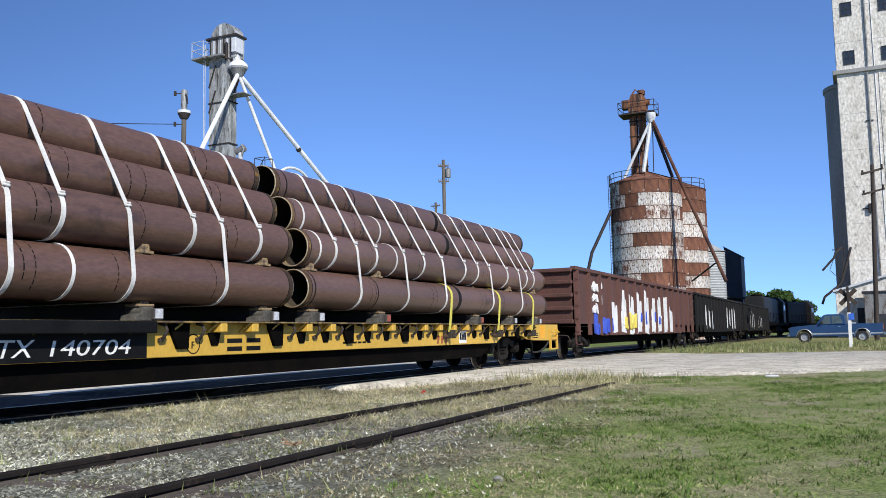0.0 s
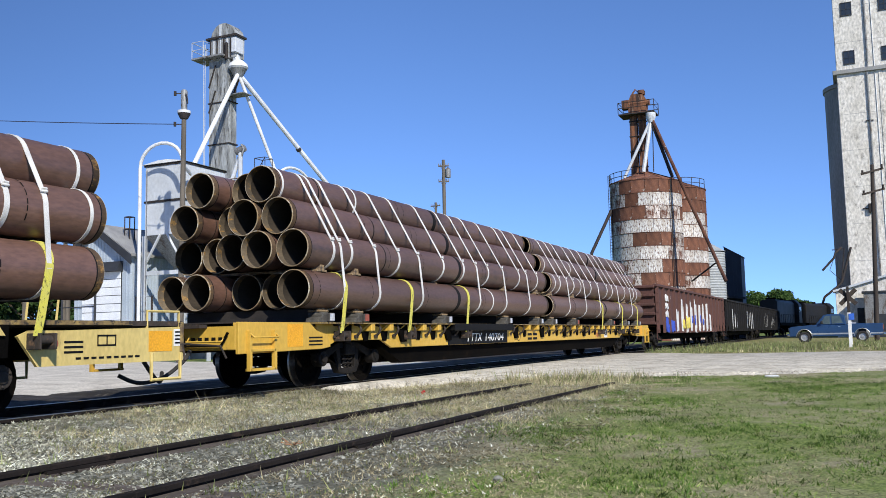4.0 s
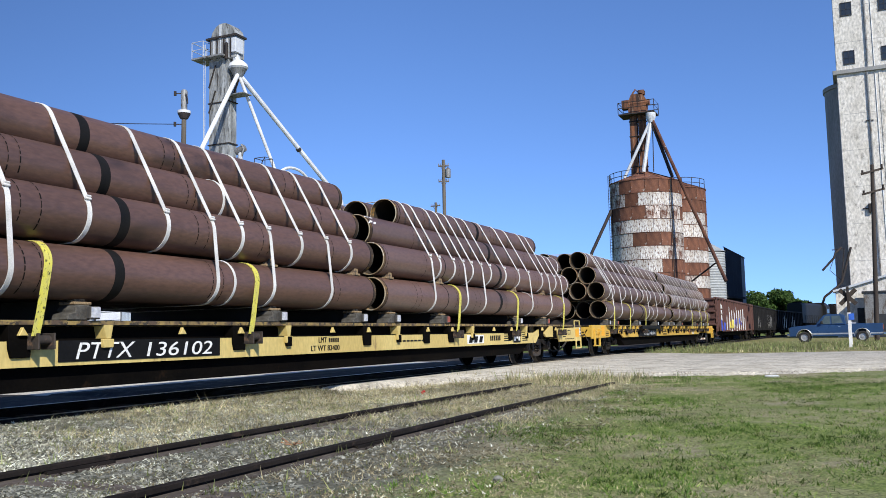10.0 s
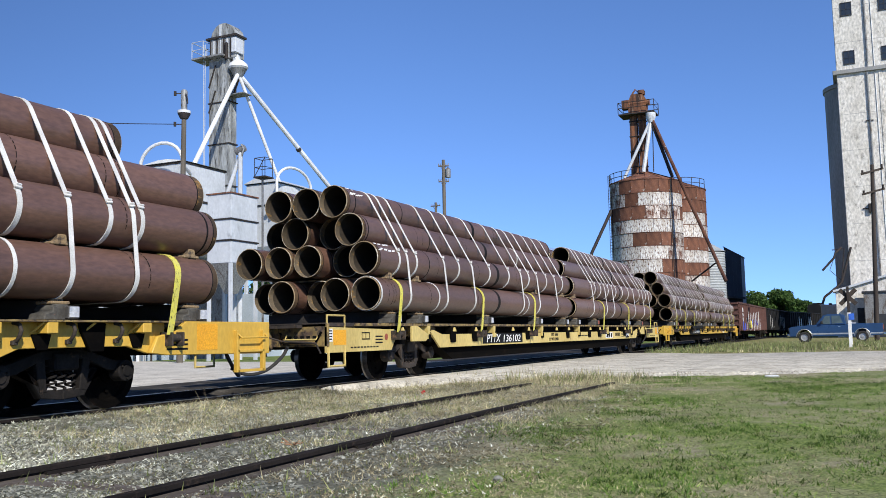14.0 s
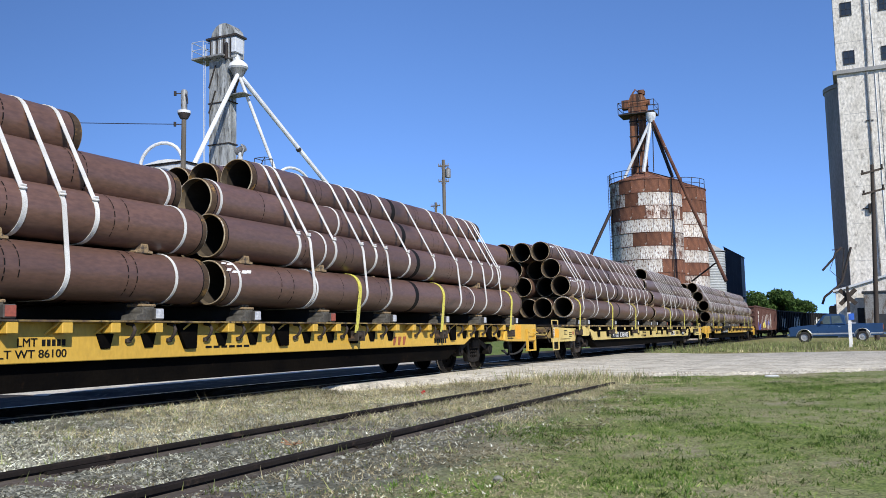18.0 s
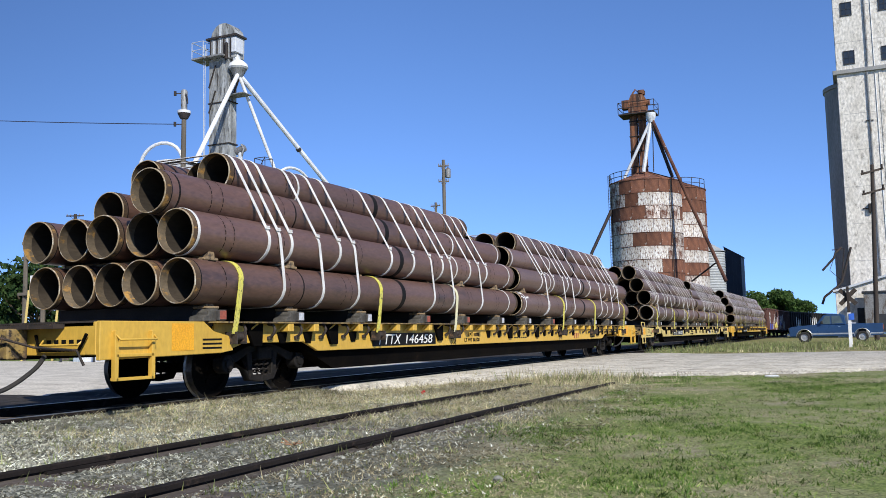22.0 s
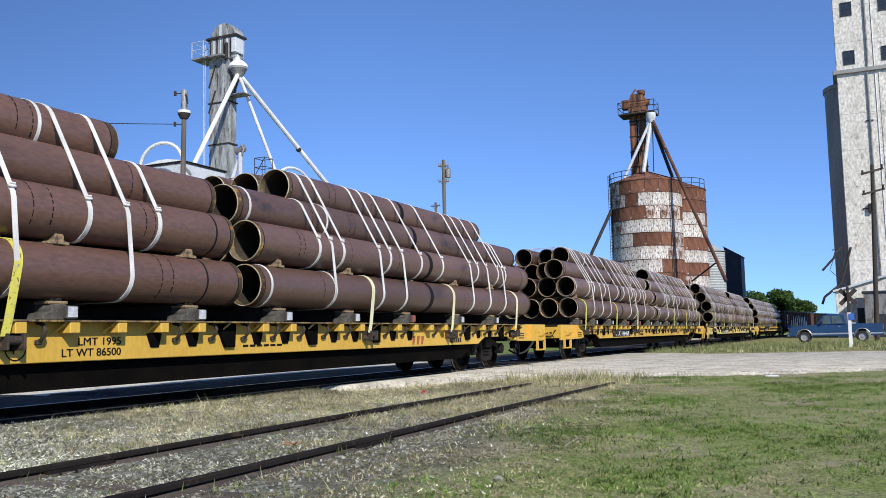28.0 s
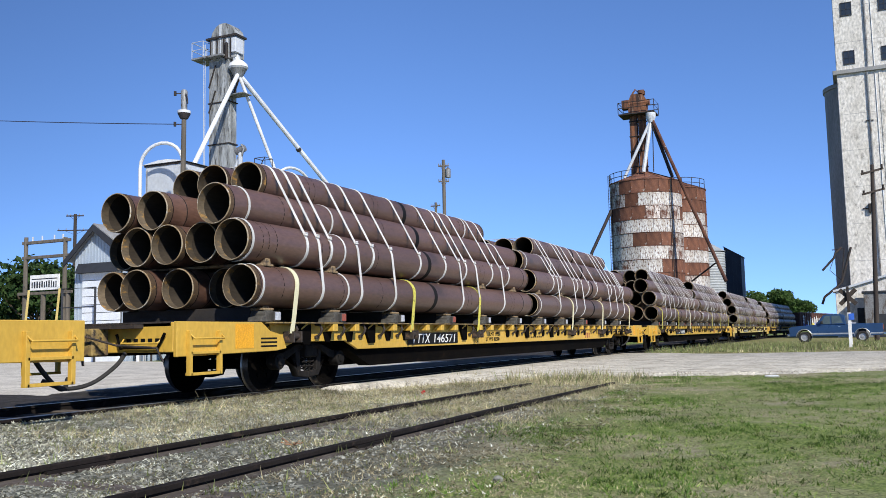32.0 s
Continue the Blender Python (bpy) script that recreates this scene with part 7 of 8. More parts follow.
def build_pole(at, top, mat, arms, label, cans=(), r=0.15, rz=0, tilt=0):
    """A utility pole: arms are (height, half length), cans are transformers (height, side)."""
    p = thing("utility_pole", label, "utility pole", at, rz)
    part("shaft", Shape().cyl((0, 0, GRADE - at[2]), (tilt, 0, top), r, 12, r * 0.7), mat, p)
    for z, hl in arms:
        a = part("crossarm", Shape().box(-hl, hl, -0.14, -0.02, z - 0.06, z + 0.06), mat, p, "", 0.01)
        br = Shape()
        br.bent([(-hl * 0.6, -0.09, z), (0, -0.12, z - 0.5)], 0.02, 4)
        br.bent([(hl * 0.6, -0.09, z), (0, -0.12, z - 0.5)], 0.02, 4)
        part("arm_brace", br, mat, a)
        for k in (-0.92, -0.5, 0.5, 0.92):
            part("insulator", Shape().cyl((k * hl, -0.08, z + 0.06), (k * hl, -0.08, z + 0.24), 0.05, 8, 0.035), GALV_DARK, a)
    for z, s in cans:
        part("transformer", Shape().lathe([(0, z - 0.45), (0.24, z - 0.45), (0.26, z - 0.3), (0.26, z + 0.35), (0.15, z + 0.45), (0.06, z + 0.55), (0, z + 0.55)], 14, 2, (s * 0.42, -0.1, 0)), GALV_DARK, p, "grey pole transformer")
    return p


def build_poles():
    p = build_pole((-26.65, 30, 0), 10.9, WOOD_GREY, [], "weathered utility pole with a pale cap at its top", (), 0.15, 0, 0.13)
    part("pole_cap", Shape().lathe([(0, 10.98), (0.14, 10.98), (0.15, 11.9), (0.1, 11.98), (0, 11.98)], 14, 2, (0.13, 0, 0)), GALV_DARK, p, "grey cylinder above the pole")
    part("cap_flange", Shape().lathe([(0, 10.62), (0.17, 10.66), (0.29, 10.90), (0.29, 11.02), (0, 11.03)], 14, 2, (0.13, 0, 0), mis=[0, 0, 1, 1]), [DARK_IRON, PAINTED_PIPE], p)
    part("top_bracket", Shape().bent([(0.3, -0.1, 11.75), (0.38, -0.1, 11.6), (0.42, -0.1, 11.3)], 0.03, 6), DARK_IRON, p)
    for z in (10.45, 11.85):
        part("insulator", Shape().cyl((-0.30, -0.1, z - 0.1), (-0.30, -0.1, z + 0.1), 0.06, 8), DARK_IRON, p)
        part("insulator_arm", Shape().bent([(-0.30, -0.1, z), (0.1, 0, z - 0.03)], 0.025, 5), DARK_IRON, p)
    wire = Shape()
    a, b = Vector((-26.95, 29.9, 10.45)), Vector((-62, 30.0, 15.9))
    wire.bent([a.lerp(b, i / 16) - Vector((0, 0, 0.9 * (i / 16) * (1 - i / 16))) for i in range(17)], 0.018, 4)
    tagged(part("power_line", wire, DARK_IRON), "thin dark overhead wire to the pole", "cable")
    build_pole((-34.6, 75, 0), 17.5, WOOD_GREY, [(16.9, 0.5), (15.4, 0.5)], "far weathered pole with two short arms", ((16.2, 1),), 0.22, 20)
    build_pole((-42.6, 90, 0), 16.0, WOOD_GREY, [(15.6, 0.6)], "far weathered wooden utility pole", (), 0.2)
    build_pole((-77.1, 70, 0), 15.0, WOOD_DARK, [(14.8, 0.95), (13.2, 1.9)], "dark utility pole with two crossarms before the trees", (), 0.24, 25)
    p = build_pole((1.30, 66, 0), 11.8, WOOD_DARK, [], "dark creosoted pole with paired crossarms", (), 0.165, 0, 0.42)
    for z in (11.35, 9.95):
        for q in (-0.16, 0.16):
            ar = part("crossarm", Shape().box(-0.72, 0.72, q - 0.06, q + 0.06, -0.07, 0.07), WOOD_DARK, p, "", 0.01)
            ar.matrix_basis = pose(0.40, 0, z, 0, -14, 30)
        part("insulator", Shape().cyl((-0.2, 0, z - 0.1), (-0.2, 0, z + 0.12), 0.07, 8), DARK_IRON, p)
        part("insulator", Shape().cyl((1.0, 0, z + 0.2), (1.0, 0, z + 0.42), 0.07, 8), DARK_IRON, p)


def build_crossbuck():
    c = thing("crossbuck_sign", "grey crossbuck sign post seen from behind", "road sign", (-0.22, 46.3, 0))
    part("post", Shape().box(-0.08, 0.08, -0.05, 0.05, GRADE, 1.5), WHITE_PAINT, c, "white lower post", 0.01)
    part("post", Shape().box(-0.06, 0.06, -0.04, 0.04, 1.5, 2.75), DARK_IRON, c, "dark upper post", 0.01)
    for a in (-45, 45):
        b = part("crossbuck_board", Shape().box(-0.50, 0.50, 0.0, 0.03, -0.10, 0.10), WOOD_DARK, c, "dark back of a crossbuck board", 0.008)
        b.matrix_basis = pose(0, 0.06 + (0.035 if a > 0 else 0), 2.25, 0, a, 0)
    part("blue_plate", Shape().box(-0.02, 0.22, -0.075, -0.05, 1.15, 1.45), SIGN_BLUE, c, "small blue emergency sign")


def build_pickup():
    """The parked pickup, nose towards the track. x runs to its tail."""
    p = thing("pickup_truck", "older blue extended-cab pickup with silver lower trim", "pickup truck", (-3.92, 62.0, GRADE))
    w = 0.98

    def wheel_cut(c, r=0.44, n=9):
        return [(c - r * math.cos(math.pi * i / (n - 1)), 0.42 + r * math.sin(math.pi * i / (n - 1))) for i in range(n)]
    f, rr = 0.95, 4.32
    lower = [(0.06, 0.42)] + wheel_cut(f) + wheel_cut(rr) + [(5.5, 0.45), (5.52, 1.18), (3.42, 1.18), (3.36, 1.12), (1.75, 1.12), (1.55, 1.15), (0.25, 1.05), (0.06, 0.98)]
    part("body", Shape().prism(lower, 1, -w, w), TRUCK_BLUE, p, "", 0.025)
    cab = [(1.62, 1.12), (2.12, 1.74), (2.35, 1.80), (3.10, 1.80), (3.36, 1.74), (3.42, 1.12)]
    part("cab", Shape().prism(cab, 1, -w + 0.10, w - 0.10), TRUCK_BLUE, p, "", 0.04)
    for s in (-1, 1):
        y0, y1 = sorted((s * (w - 0.10), s * (w - 0.088)))
        part("window", Shape().prism([(1.92, 1.20), (2.22, 1.68), (2.52, 1.70), (2.52, 1.20)], 1, y0, y1), CAB_GLASS, p)
        part("window", Shape().prism([(2.60, 1.20), (2.60, 1.70), (3.08, 1.70), (3.24, 1.24)], 1, y0, y1), CAB_GLASS, p)
        y0, y1 = sorted((s * w, s * (w + 0.012)))
        part("trim_strip", Shape().box(1.42, 3.84, y0, y1, 0.53, 0.62), SILVER, p, "silver lower body trim")
        part("trim_strip", Shape().box(4.80, 5.5, y0, y1, 0.53, 0.62), SILVER, p)
        for c in (f, rr):
            sh = Shape()
            pts = [(c - 0.46 * math.cos(math.pi * i / 12), 0.42 + 0.46 * math.sin(math.pi * i / 12)) for i in range(13)]
            sh.bent([(a, s * (w + 0.003), b) for a, b in pts], 0.02, 6)
            part("wheel_lip", sh, SILVER, p)
            wh = part("wheel", Shape().lathe([(0.21, -0.11), (0.30, -0.12), (0.355, -0.09), (0.36, 0.09), (0.30, 0.12), (0.21, 0.11)], 24, 1, (0, 0, 0)), RUBBER, p, "black tyre on a silver rim")
            wh.matrix_basis = pose(c, s * (w - 0.13), 0.36)
            rim = Shape().lathe([(0.0, s * 0.07), (0.07, s * 0.075), (0.08, s * 0.05), (0.17, s * 0.04), (0.20, s * 0.10), (0.22, s * 0.10)], 20, 1)
            part("rim", rim, SILVER, wh)
        part("mirror", Shape().box(1.95, 2.08, min(s * w, s * (w + 0.2)), max(s * w, s * (w + 0.2)), 1.2, 1.38), RUBBER, p, "", 0.02)
        part("door_handle", Shape().box(2.95, 3.1, min(s * w, s * (w + 0.02)), max(s * w, s * (w + 0.02)), 1.0, 1.04), CHROME, p)
        part("headlight", Shape().box(0.03, 0.10, min(s * 0.6, s * 0.92), max(s * 0.6, s * 0.92), 0.78, 0.96), SILVER, p)
        part("tail_light", Shape().box(5.50, 5.53, min(s * 0.82, s * 0.97), max(s * 0.82, s * 0.97), 0.80, 1.10), RED_BLOCK, p)
    part("windshield", Shape().prism([(1.63, 1.15), (2.10, 1.73), (2.12, 1.735), (1.66, 1.15)], 1, -0.78, 0.78), CAB_GLASS, p)
    part("rear_window", Shape().prism([(3.37, 1.72), (3.42, 1.25), (3.435, 1.25), (3.385, 1.72)], 1, -0.7, 0.7), CAB_GLASS, p)
    part("front_bumper", Shape().box(-0.08, 0.10, -w, w, 0.42, 0.60), CHROME, p, "", 0.03)
    part("rear_bumper", Shape().box(5.50, 5.68, -w, w, 0.45, 0.62), CHROME, p, "", 0.03)
    part("grille", Shape().box(0.02, 0.07, -0.58, 0.58, 0.72, 0.98), SILVER, p)
    part("toolbox", Shape().box(3.50, 4.0, -0.8, 0.8, 1.10, 1.28), SILVER, p, "", 0.02)
    q = thing("parked_car", "dark car parked behind the pickup", "car", (2.1, 62.4, GRADE))
    part("body", Shape().prism([(0.0, 0.3), (4.4, 0.3), (4.5, 0.9), (3.3, 1.05), (2.7, 1.45), (1.3, 1.45), (0.7, 1.0), (0.0, 0.85)], 1, -0.85, 0.85), SILVER, q, "", 0.05)
    for x in (0.8, 3.6):
        for s in (-1, 1):
            wh = part("wheel", Shape().lathe([(0.0, -0.1), (0.3, -0.1), (0.32, 0), (0.3, 0.1), (0.0, 0.1)], 18, 1), RUBBER, q)
            wh.matrix_basis = pose(x, s * 0.78, 0.32)


# ---- plants ----
def build_tree(at, height, spread, leaf, seed, leaves=2600, label="leafy green tree with a rounded crown"):
    rnd = random.Random(seed)
    rs = np.random.RandomState(seed)
    t = thing("tree", label, "tree", at)
    tr = Shape()
    th = height * 0.35
    r0 = height * 0.03
    tr.cyl((0, 0, -0.1), (0.1, 0, th), r0, 9, r0 * 0.65)
    blobs = []
    for i in range(9):
        a = 2 * math.pi * i / 9 + rnd.uniform(-0.3, 0.3)
        k = rnd.uniform(0.35, 0.8)
        tip = Vector((spread * k * math.cos(a), spread * k * math.sin(a), height * rnd.uniform(0.45, 0.82)))
        tr.bent([(0.1, 0, th * 0.9), tuple(tip * 0.5 + Vector((0, 0, th * 0.3))), tuple(tip)], r0 * 0.3, 6)
        blobs.append((tip, height * rnd.uniform(0.13, 0.22)))
    blobs += [(Vector((rnd.uniform(-0.3, 0.3) * spread, rnd.uniform(-0.3, 0.3) * spread, height * rnd.uniform(0.72, 0.88))), height * rnd.uniform(0.12, 0.2)) for _ in range(5)]
    blobs += [(Vector((spread * 0.85 * math.cos(a), spread * 0.85 * math.sin(a), height * rnd.uniform(0.2, 0.4))), height * rnd.uniform(0.12, 0.18)) for a in np.linspace(0, 6, 7)]
    part("trunk", tr, BARK, t)
    c = np.array([b[0] for b in blobs])
    rad = np.array([b[1] for b in blobs])
    pick = rs.randint(0, len(blobs), leaves)
    d = rs.normal(size=(leaves, 3))
    d /= np.linalg.norm(d, axis=1)[:, None]
    pos = c[pick] + d * (rad[pick] * rs.uniform(0.55, 1.08, leaves))[:, None] * np.array([1.15, 1.15, 0.85])
    size = height * 0.028 * rs.uniform(0.6, 1.5, leaves)
    u = rs.normal(size=(leaves, 3))
    u /= np.linalg.norm(u, axis=1)[:, None]
    v = np.cross(u, d + 0.3 * rs.normal(size=(leaves, 3)))
    v /= np.linalg.norm(v, axis=1)[:, None] + 1e-9
    q = np.stack([pos - u * size[:, None], pos + v * size[:, None] * 0.7, pos + u * size[:, None], pos - v * size[:, None] * 0.7], 1).reshape(-1, 3)
    part("crown", fast_mesh("crown", q, np.arange(leaves * 4).reshape(-1, 4), leaf), None, t)
    return t


def build_trees():
    rnd = random.Random(5)
    for i, (x, y, h) in enumerate(((-92, 66, 9.5), (-83, 62, 10.4), (-76, 66, 9.6), (-71, 60, 9.2), (-66, 66, 9.8), (-60, 68, 9.0), (-102, 60, 9.0), (-54, 74, 8.0))):
        build_tree((x, y, GRADE), h, h * 0.52, LEAF_DARK, 100 + i, 3200)
    for i, (x, y, h) in enumerate(((-28, 240, 9.0), (-22, 236, 10.6), (-17, 240, 11.2), (-12.5, 236, 8.6), (-33, 250, 8.0))):
        build_tree((x, y, GRADE), h, h * 0.5, LEAF, 200 + i, 9000, "leafy green tree beyond the end of the line")
    # a low far wood closes the horizon
    rs = np.random.RandomState(8)
    n = 26000
    a = rs.uniform(-1.9, 1.9, n)
    d = rs.uniform(380, 430, n)
    top = 5 + 3.0 * np.sin(a * 17) + 2.0 * np.sin(a * 41 + 1)
    pos = np.stack([d * np.sin(a), d * np.cos(a), GRADE + np.maximum(1.5, top) * rs.uniform(0, 1, n) ** 0.7], 1)
    u = rs.normal(size=(n, 3)) * 1.1
    v = rs.normal(size=(n, 3)) * 1.1
    q = np.stack([pos - u, pos + v, pos + u, pos - v], 1).reshape(-1, 3)
    q[:, 2] = np.maximum(q[:, 2], GRADE)
    ob = part("far_wood", fast_mesh("far_wood", q, np.arange(n * 4).reshape(-1, 4), LEAF_DARK), None)
    tagged(ob, "low far wood along the horizon", "wood", kind="stuff")


def blades(name, pts, hgt, width, lean, mat, label, category, seed):
    """Many single blades of grass as one piece of stuff."""
    rs = np.random.RandomState(seed)
    n = len(pts)
    a = rs.uniform(0, 2 * math.pi, n)
    h = hgt * rs.uniform(0.5, 1.35, n)
    side = np.stack([np.cos(a), np.sin(a), np.zeros(n)], 1) * (width * rs.uniform(0.6, 1.4, n))[:, None]
    b = rs.uniform(0, 2 * math.pi, n)
    h = h * (0.72 + 0.75 * np.clip(patchy(pts[:, 0], pts[:, 1], 22.0) + rs.normal(0, 0.25, n), -0.6, 0.9))
    tip = np.stack([np.cos(b), np.sin(b), np.zeros(n)], 1) * (h * lean * rs.uniform(0.1, 1.3, n))[:, None]
    tip[:, 2] = h
    q = np.stack([pts - side, pts + side, pts + tip], 1).reshape(-1, 3)
    ob = part(name, fast_mesh(name, q, np.arange(n * 3).reshape(-1, 3), mat), None)
    return tagged(ob, label, category, kind="stuff")


def patchy(x, y, k):
    return np.sin(x * 1.7 * k + 1.3 * np.sin(y * 0.9 * k)) * np.sin(y * 1.3 * k + 1.1 * np.sin(x * 1.1 * k + 2))


def build_grass():
    rs = np.random.RandomState(3)

    def spread(n, x0, x1, y0, y1, power=1.0):
        x = rs.uniform(x0, x1, n)
        y = y0 + (y1 - y0) * rs.uniform(0, 1, n) ** power
        return x, y

    # mown lawn
    x, y = spread(760000, -5.5, 9.5, 2.6, 20.5, 1.6)
    y = np.where(y < 3.4, y + rs.uniform(-1.2, 0.4, len(x)), y)
    edge = -1.75 - 0.15 * y + 0.35 * np.sin(y * 2.1) + rs.normal(0, 0.25, len(x))
    keep = (x > edge) & (y < 18.6 + 0.12 * (x + 3) + rs.normal(0, 0.3, len(x)))
    dry = 0.6 * patchy(x, y, 0.55) + 0.5 * patchy(x + 7, y - 3, 1.9) + 0.3 * patchy(x, y, 6.0) + rs.normal(0, 0.35, len(x))
    thin = 0.6 * patchy(x - 4, y + 9, 1.2) + 0.9 * patchy(x, y, 8.0) + rs.normal(0, 0.3, len(x))
    bald = 0.7 * patchy(x + 2, y + 4, 0.7) + 0.45 * patchy(x, y, 2.6) + rs.normal(0, 0.22, len(x))
    keep &= (thin < 0.5) & ((bald < 0.42) | (rs.uniform(0, 1, len(x)) < 0.16))
    dry = dry + 1.1 * np.clip(bald, 0, 1)
    P = np.stack([x, y, np.full(len(x), GRADE - 0.004)], 1)
    lush = keep & (dry < 0.30)
    blades("lawn", P[lush & (thin > -0.1)], 0.019, 0.0042, 1.5, BLADE, "short mown green lawn with dry patches", "lawn", 1)
    blades("lawn_tufts", P[lush & (thin <= -0.1)], 0.034, 0.0055, 1.2, BLADE_DEEP, "thicker dark green tufts in the lawn", "lawn", 11)
    blades("lawn_straw", P[keep & (dry >= 0.30)], 0.020, 0.0042, 1.6, STRAW, "dry blades scattered through the lawn", "lawn", 2)
    # dry grass between the tracks
    x, y = spread(150000, -8.25, -2.6, 2.5, 19.5, 1.2)
    dens = patchy(x, y, 1.5) * 0.5 + np.clip((y - 7.6) / 6, -0.75, 0.6) + rs.normal(0, 0.3, len(x)) - 0.25 * ((x > -5.2) & (x < -3.2)) + 0.3 * (x < -6.6) * (y > 7.5)
    keep = (dens > 0.12) & (x < -2.2 - 0.1 * y)
    P = np.stack([x, y, lie(x, y)], 1)
    g = rs.uniform(0, 1, len(x))
    blades("dry_grass", P[keep & (g < 0.88)], 0.055, 0.0045, 1.5, STRAW, "dry tan grass between the tracks", "grass", 3)
    blades("weeds", P[keep & (g >= 0.88)], 0.05, 0.006, 1.0, WEED, "low green weeds between the tracks", "grass", 4)
    # sparse weeds in the gravel
    tx, ty = spread(430, -8.2, -3.0, 2.6, 12)
    pts = []
    for a, b in zip(tx, ty):
        k = rs.randint(5, 16)
        u, v = a + rs.normal(0, 0.05, k), b + rs.normal(0, 0.05, k)
        pts.append(np.stack([u, v, lie(u, v)], 1))
    blades("gravel_weeds", np.concatenate(pts), 0.065, 0.005, 0.9, WEED, "sparse weeds growing through the gravel", "grass", 5)
    # dead leaves and cuttings lying thick on the gravel
    x, y = spread(260000, -8.3, -1.3, 2.4, 16, 1.5)
    between = (x > -5.25 - 0.012 * y) & (x < -3.85 - 0.012 * y)
    cover = patchy(x, y, 2.3) * 0.5 + 0.5 * patchy(x, y, 7.0) + rs.normal(0, 0.45, len(x)) - 0.55 * between - 0.25 * (x > -3.7)
    keep = (cover > -0.35) & (x < -1.2 - 0.13 * y)
    P = np.stack([x, y, lie(x, y) + rs.uniform(0, 0.008, len(x))], 1)
    pale = rs.uniform(0, 1, len(x)) < np.where(x < -5.3, 0.82, np.where(x < -3.75, 0.5, 0.12))
    blades("leaf_litter", P[keep & pale], 0.017, 0.0085, 2.4, LITTER, "pale dead leaves lying thick on the gravel", "litter", 15)
    blades("brown_litter", P[keep & ~pale], 0.012, 0.007, 2.6, LITTER_DARK, "brown leaf litter on the gravel", "litter", 18)
    # taller tufts beside the crossing and along the main rail
    pts = []
    for a, b, k, s in [(-7.3 + rs.normal(0, 0.25), 9.5 + i * 0.35 + rs.normal(0, 0.2), 16, 0.10) for i in range(22)] + [(-5.6 + rs.normal(0, 1.2), 16.2 + rs.normal(0, 1.1), 40, 0.14) for i in range(46)] + [(-7.75 + rs.normal(0, 0.10), 8 + i * 0.35, 8, 0.06) for i in range(14)]:
        u, v = a + rs.normal(0, s, k), b + rs.normal(0, s, k)
        pts.append(np.stack([u, v, lie(u, v)], 1))
    blades("tall_grass", np.concatenate(pts), 0.13, 0.0045, 0.8, STRAW, "taller dry grass tufts beside the rail", "grass", 6)
    pts = []
    for i in range(70):
        a, b, k = -5.3 + rs.normal(0, 1.1), 17.2 + rs.normal(0, 0.7), 26
        pts.append(np.stack([a + rs.normal(0, 0.12, k), b + rs.normal(0, 0.12, k), np.full(k, GRADE - 0.004)], 1))
    pts = np.concatenate(pts)
    blades("corner_grass", pts[::2], 0.21, 0.007, 0.6, STRAW, "tall dry grass at the road's corner", "grass", 16)
    blades("corner_weeds", pts[1::2], 0.17, 0.008, 0.6, WEED, "tall green weeds at the road's corner", "grass", 17)
    # verge beyond the crossing road
    x, y = spread(60000, -8.0, 9, 36.5, 60, 1.3)
    keep = (y > 36.6 + 0.18 * (x + 7)) & ((patchy(x, y, 0.5) + 0.5 * patchy(x, y, 1.7) + rs.normal(0, 0.35, len(x))) > 0.1)
    P = np.stack([x, y, np.full(len(x), GRADE - 0.004)], 1)[keep]
    g = rs.uniform(0, 1, len(P))
    blades("verge_grass", P[g < 0.72], 0.22, 0.016, 0.5, WEED, "rough green verge grass beyond the road", "grass", 7)
    blades("verge_straw", P[g >= 0.72], 0.17, 0.014, 0.5, STRAW, "rough dry verge grass beyond the road", "grass", 8)
    # loose stones
    sh = Shape()
    n = 7000
    x, y = spread(n, -8.2, -2.7, 2.6, 13, 1.5)
    for a, b in zip(x, y):
        if a > -3.35:
            a = -8.2 + (a + 8.2) * 0.8
        s = rs.uniform(0.008, 0.024)
        vs = [Vector((math.cos(k * 2.094 + a), math.sin(k * 2.094 + a), 0)) * s * rs.uniform(0.7, 1.3) for k in range(3)]
        vs += [v * 0.6 + Vector((rs.normal(0, 0.2) * s, 0, s * rs.uniform(0.5, 1.0))) for v in vs]
        o = Vector((a, b, float(lie(a, b))))
        sh.add([o + v for v in vs], [(3, 4, 5), (0, 1, 4, 3), (1, 2, 5, 4), (2, 0, 3, 5)])
    tagged(part("loose_gravel", sh, STONE, smooth=10), "loose pale gravel stones along the tracks", "gravel", kind="stuff")
    sh = Shape()
    x, y = rs.uniform(-8.0, 6.0, 1700), rs.normal(0, 0.45, 1700)
    for a, b in zip(x, y):
        b += float(np.interp(a, [-8.0, -7.2, -6.2, -5, -2.3, 0.6, 4, 6], [13.8, 16.2, 17.9, 19.0, 19.4, 21.5, 22.7, 23.0])) + 0.2
        s = rs.uniform(0.010, 0.032)
        vs = [Vector((math.cos(k * 2.094 + a), math.sin(k * 2.094 + a), 0)) * s * rs.uniform(0.7, 1.3) for k in range(3)]
        vs += [v * 0.6 + Vector((rs.normal(0, 0.2) * s, 0, s * rs.uniform(0.5, 1.0))) for v in vs]
        o = Vector((a, b, GRADE + (0.02 if a > -5.5 else 0.07)))
        sh.add([o + v for v in vs], [(3, 4, 5), (0, 1, 4, 3), (1, 2, 5, 4), (2, 0, 3, 5)])
    tagged(part("road_gravel", sh, ROAD, smooth=10), "pale gravel spilled along the road's edge", "gravel", kind="stuff")


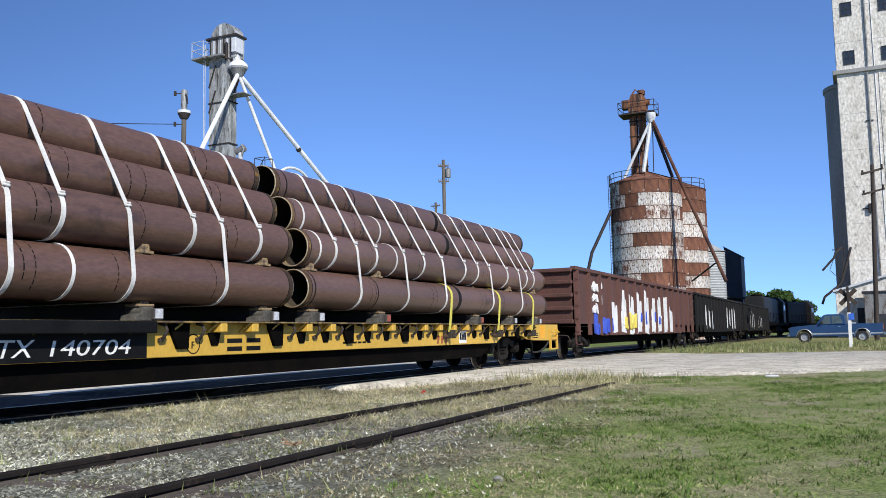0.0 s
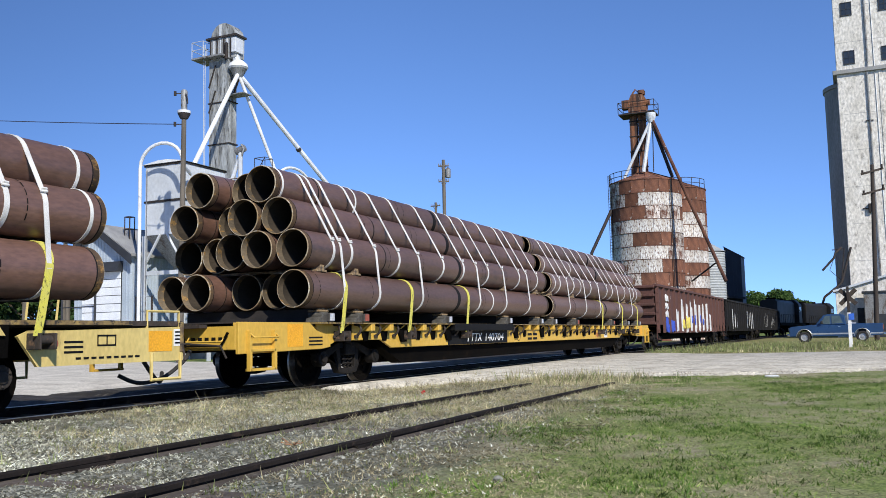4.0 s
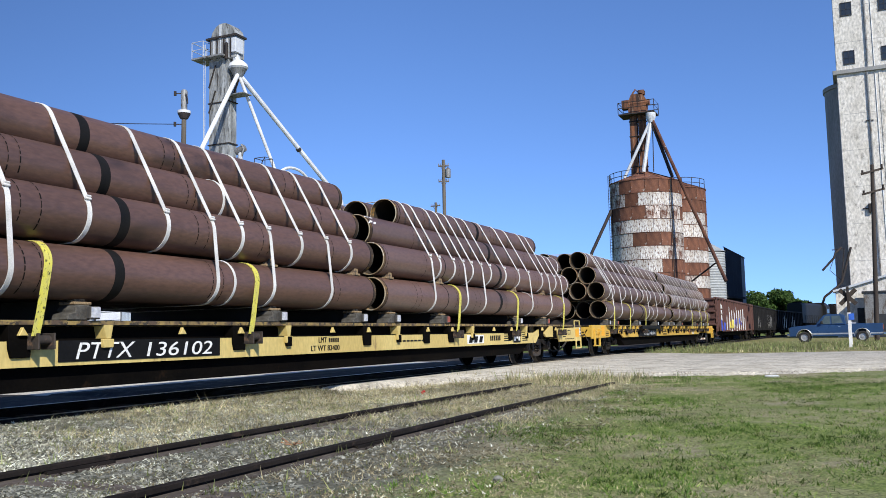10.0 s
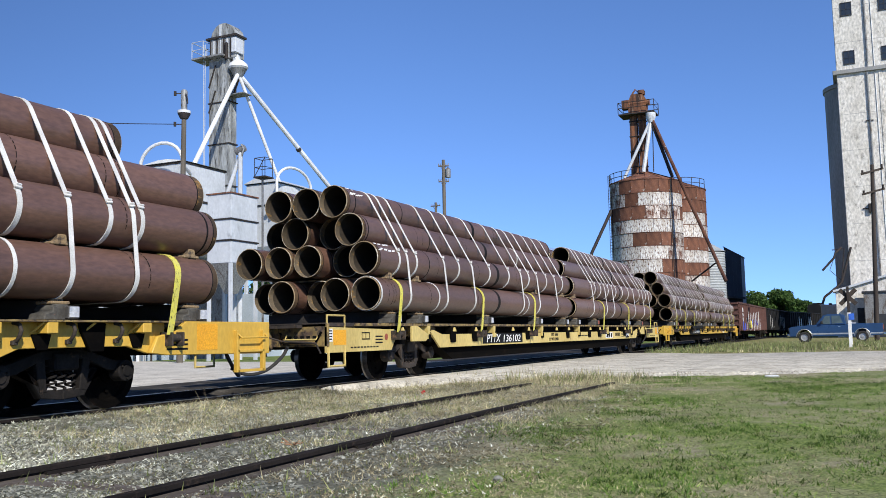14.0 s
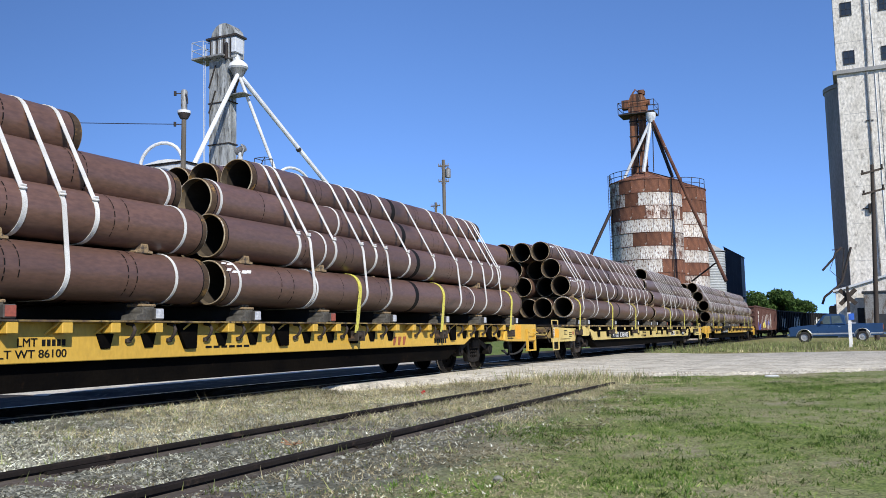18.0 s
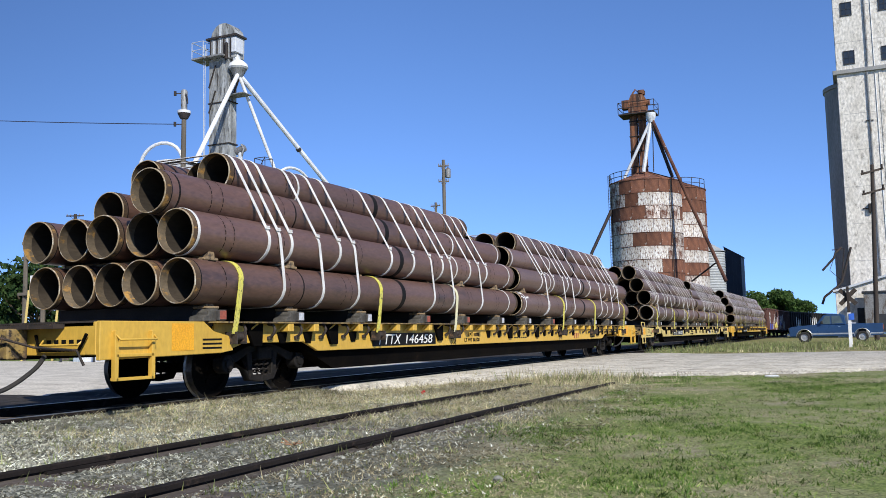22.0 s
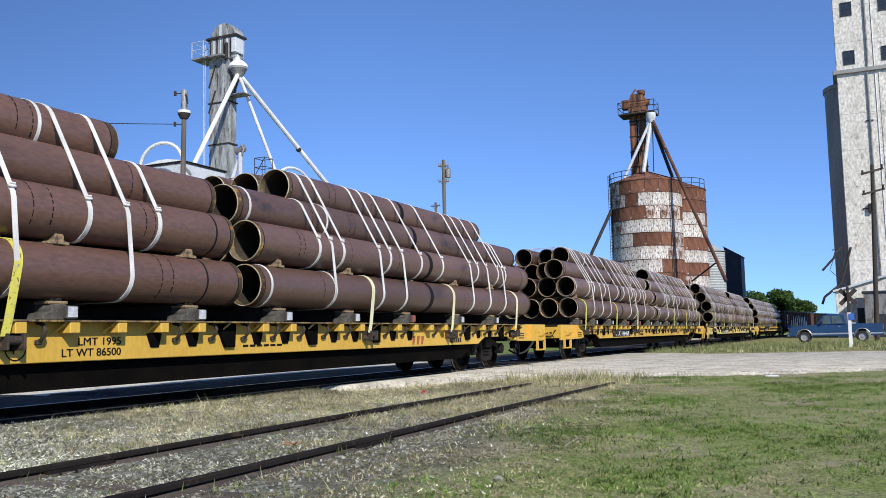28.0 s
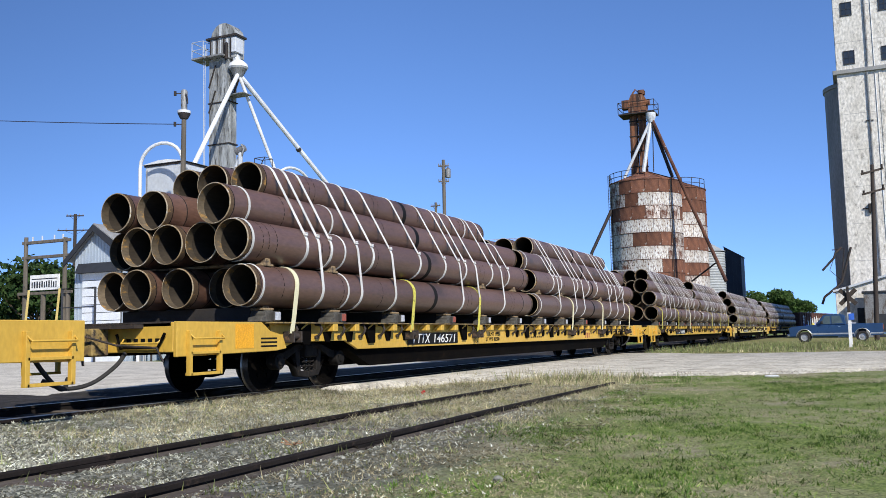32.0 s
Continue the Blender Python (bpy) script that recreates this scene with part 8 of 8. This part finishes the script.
STONE = surface("stone_chips", (0.33, 0.33, 0.28), (0.11, 0.11, 0.09), 14, 0.95, 0, 0.3, 40)
LITTER = leaf_material("dead_leaves", (0.60, 0.605, 0.50), (0.27, 0.275, 0.20), 0.0)
LITTER_DARK = leaf_material("brown_leaves", (0.26, 0.22, 0.135), (0.085, 0.075, 0.045), 0.0)


def build_small_litter():
    """A red scrap by the siding, an orange dead weed and a pale flat stone."""
    sh = Shape()
    rnd = random.Random(6)
    for i in range(7):
        a, r = rnd.uniform(0, 6.3), rnd.uniform(0.01, 0.05)
        sh.lathe([(0.0, 0.0), (0.035, 0.01), (0.03, 0.05), (0.0, 0.06)], 6, 2, (r * math.cos(a), r * math.sin(a), 0.02 * (i % 3)))
    tagged(part("red_scrap", sh, RED_SCRAP), "crumpled bright red scrap beside the siding", "litter").matrix_basis = pose(-6.5, 13.1, GRADE) @ Matrix.Scale(0.6, 4)
    sh = Shape()
    for i in range(16):
        a = rnd.uniform(0, 6.3)
        d = Vector((math.cos(a), math.sin(a), rnd.uniform(0.3, 1.0)))
        sh.bent([(0, 0, 0), d * 0.06, d * rnd.uniform(0.1, 0.2) - Vector((0, 0, 0.03))], 0.004, 4)
    tagged(part("dead_weed", sh, ORANGE_STEM), "small orange dead weed between the rails", "plant").matrix_basis = pose(-4.57, 6.6, GRADE) @ Matrix.Scale(0.6, 4)
    st = Shape().lathe([(0.0, 0.0), (0.13, 0.0), (0.15, 0.02), (0.11, 0.04), (0.0, 0.045)], 9)
    tagged(part("flat_stone", st, WHITE_PAINT), "pale flat stone at the lawn's edge", "stone").matrix_basis = pose(-1.54, 18.6, GRADE, 0, 0, 30)
    st = Shape().lathe([(0.0, 0.0), (0.03, 0.0), (0.035, 0.02), (0.02, 0.035), (0.0, 0.04)], 7)
    tagged(part("pebble", st, STONE), "single pebble lying on the lawn", "stone").matrix_basis = pose(-2.15, 5.4, GRADE)


RED_SCRAP = surface("red_plastic", (0.55, 0.03, 0.03), (0.42, 0.03, 0.03), 12, 0.5)
ORANGE_STEM = surface("orange_stem", (0.48, 0.20, 0.09), (0.36, 0.16, 0.08), 20, 0.8)


# ---- what moves ----
# seconds and metres that the train has rolled, from a mark at 16.5 s
ROLLED = [(0.0, -49.29), (0.5, -47.7), (1.0, -46.16), (1.5, -44.58), (2.0, -42.98), (2.5, -41.43), (3.0, -39.87), (3.5, -38.5), (5.5, -32.69), (6.0, -31.15), (6.5, -29.66), (7.0, -28.13), (7.5, -26.66), (8.0, -25.15), (8.5, -23.7), (9.0, -22.23), (9.5, -20.71), (10.0, -19.16), (10.5, -17.69), (11.0, -16.18), (11.5, -14.66), (12.0, -13.21), (12.5, -11.67), (13.0, -10.14), (13.5, -8.72), (14.0, -7.26), (14.5, -5.85), (16.5, -0.0), (17.0, 1.48), (17.5, 2.97), (18.0, 4.49), (18.5, 6.01), (19.0, 7.46), (19.5, 8.89), (20.0, 10.35), (20.5, 11.77), (21.0, 13.21), (21.5, 14.64), (22.0, 16.08), (22.5, 17.54), (23.0, 18.92), (23.5, 20.38), (24.0, 21.82), (24.5, 23.21), (25.0, 24.6), (25.5, 25.98), (27.5, 31.71), (28.0, 33.2), (28.5, 34.68), (29.0, 36.14), (29.5, 37.52), (30.0, 39.09), (30.5, 40.62), (31.0, 42.15), (31.5, 43.66), (32.0, 45.25)]


def pose_on_track(mid, half_base, shift):
    a, b = on_track(mid - half_base)[0], on_track(mid + half_base)[0]
    c = (a + b) / 2
    hd = math.atan2(-(b.x - a.x), b.y - a.y)
    return pose(c.x, c.y, 0, 0, 0, math.degrees(hd)) @ Matrix.Translation((0, shift, 0))


def motions():
    for ob, mid, half_base, shift in CARS:
        walk(ob, [(t, pose_on_track(mid + s, half_base, shift)) for t, s in ROLLED])
    ts, ss = [r[0] for r in ROLLED], [r[1] for r in ROLLED]
    steps = [i / 6 for i in range(193)]
    turn = [-math.degrees(float(np.interp(t, ts, ss)) / 0.42) for t in steps]
    for w, y in WHEELS:
        walk(w, [(t, pose(0, y, 0.42, a)) for t, a in zip(steps, turn)])


build_ground()
build_tracks()
build_train()
build_rusty_tank()
build_concrete_elevator()
build_grain_leg()
build_shed()
build_poles()
build_crossbuck()
build_pickup()
build_trees()
build_grass()
build_small_litter()
motions()
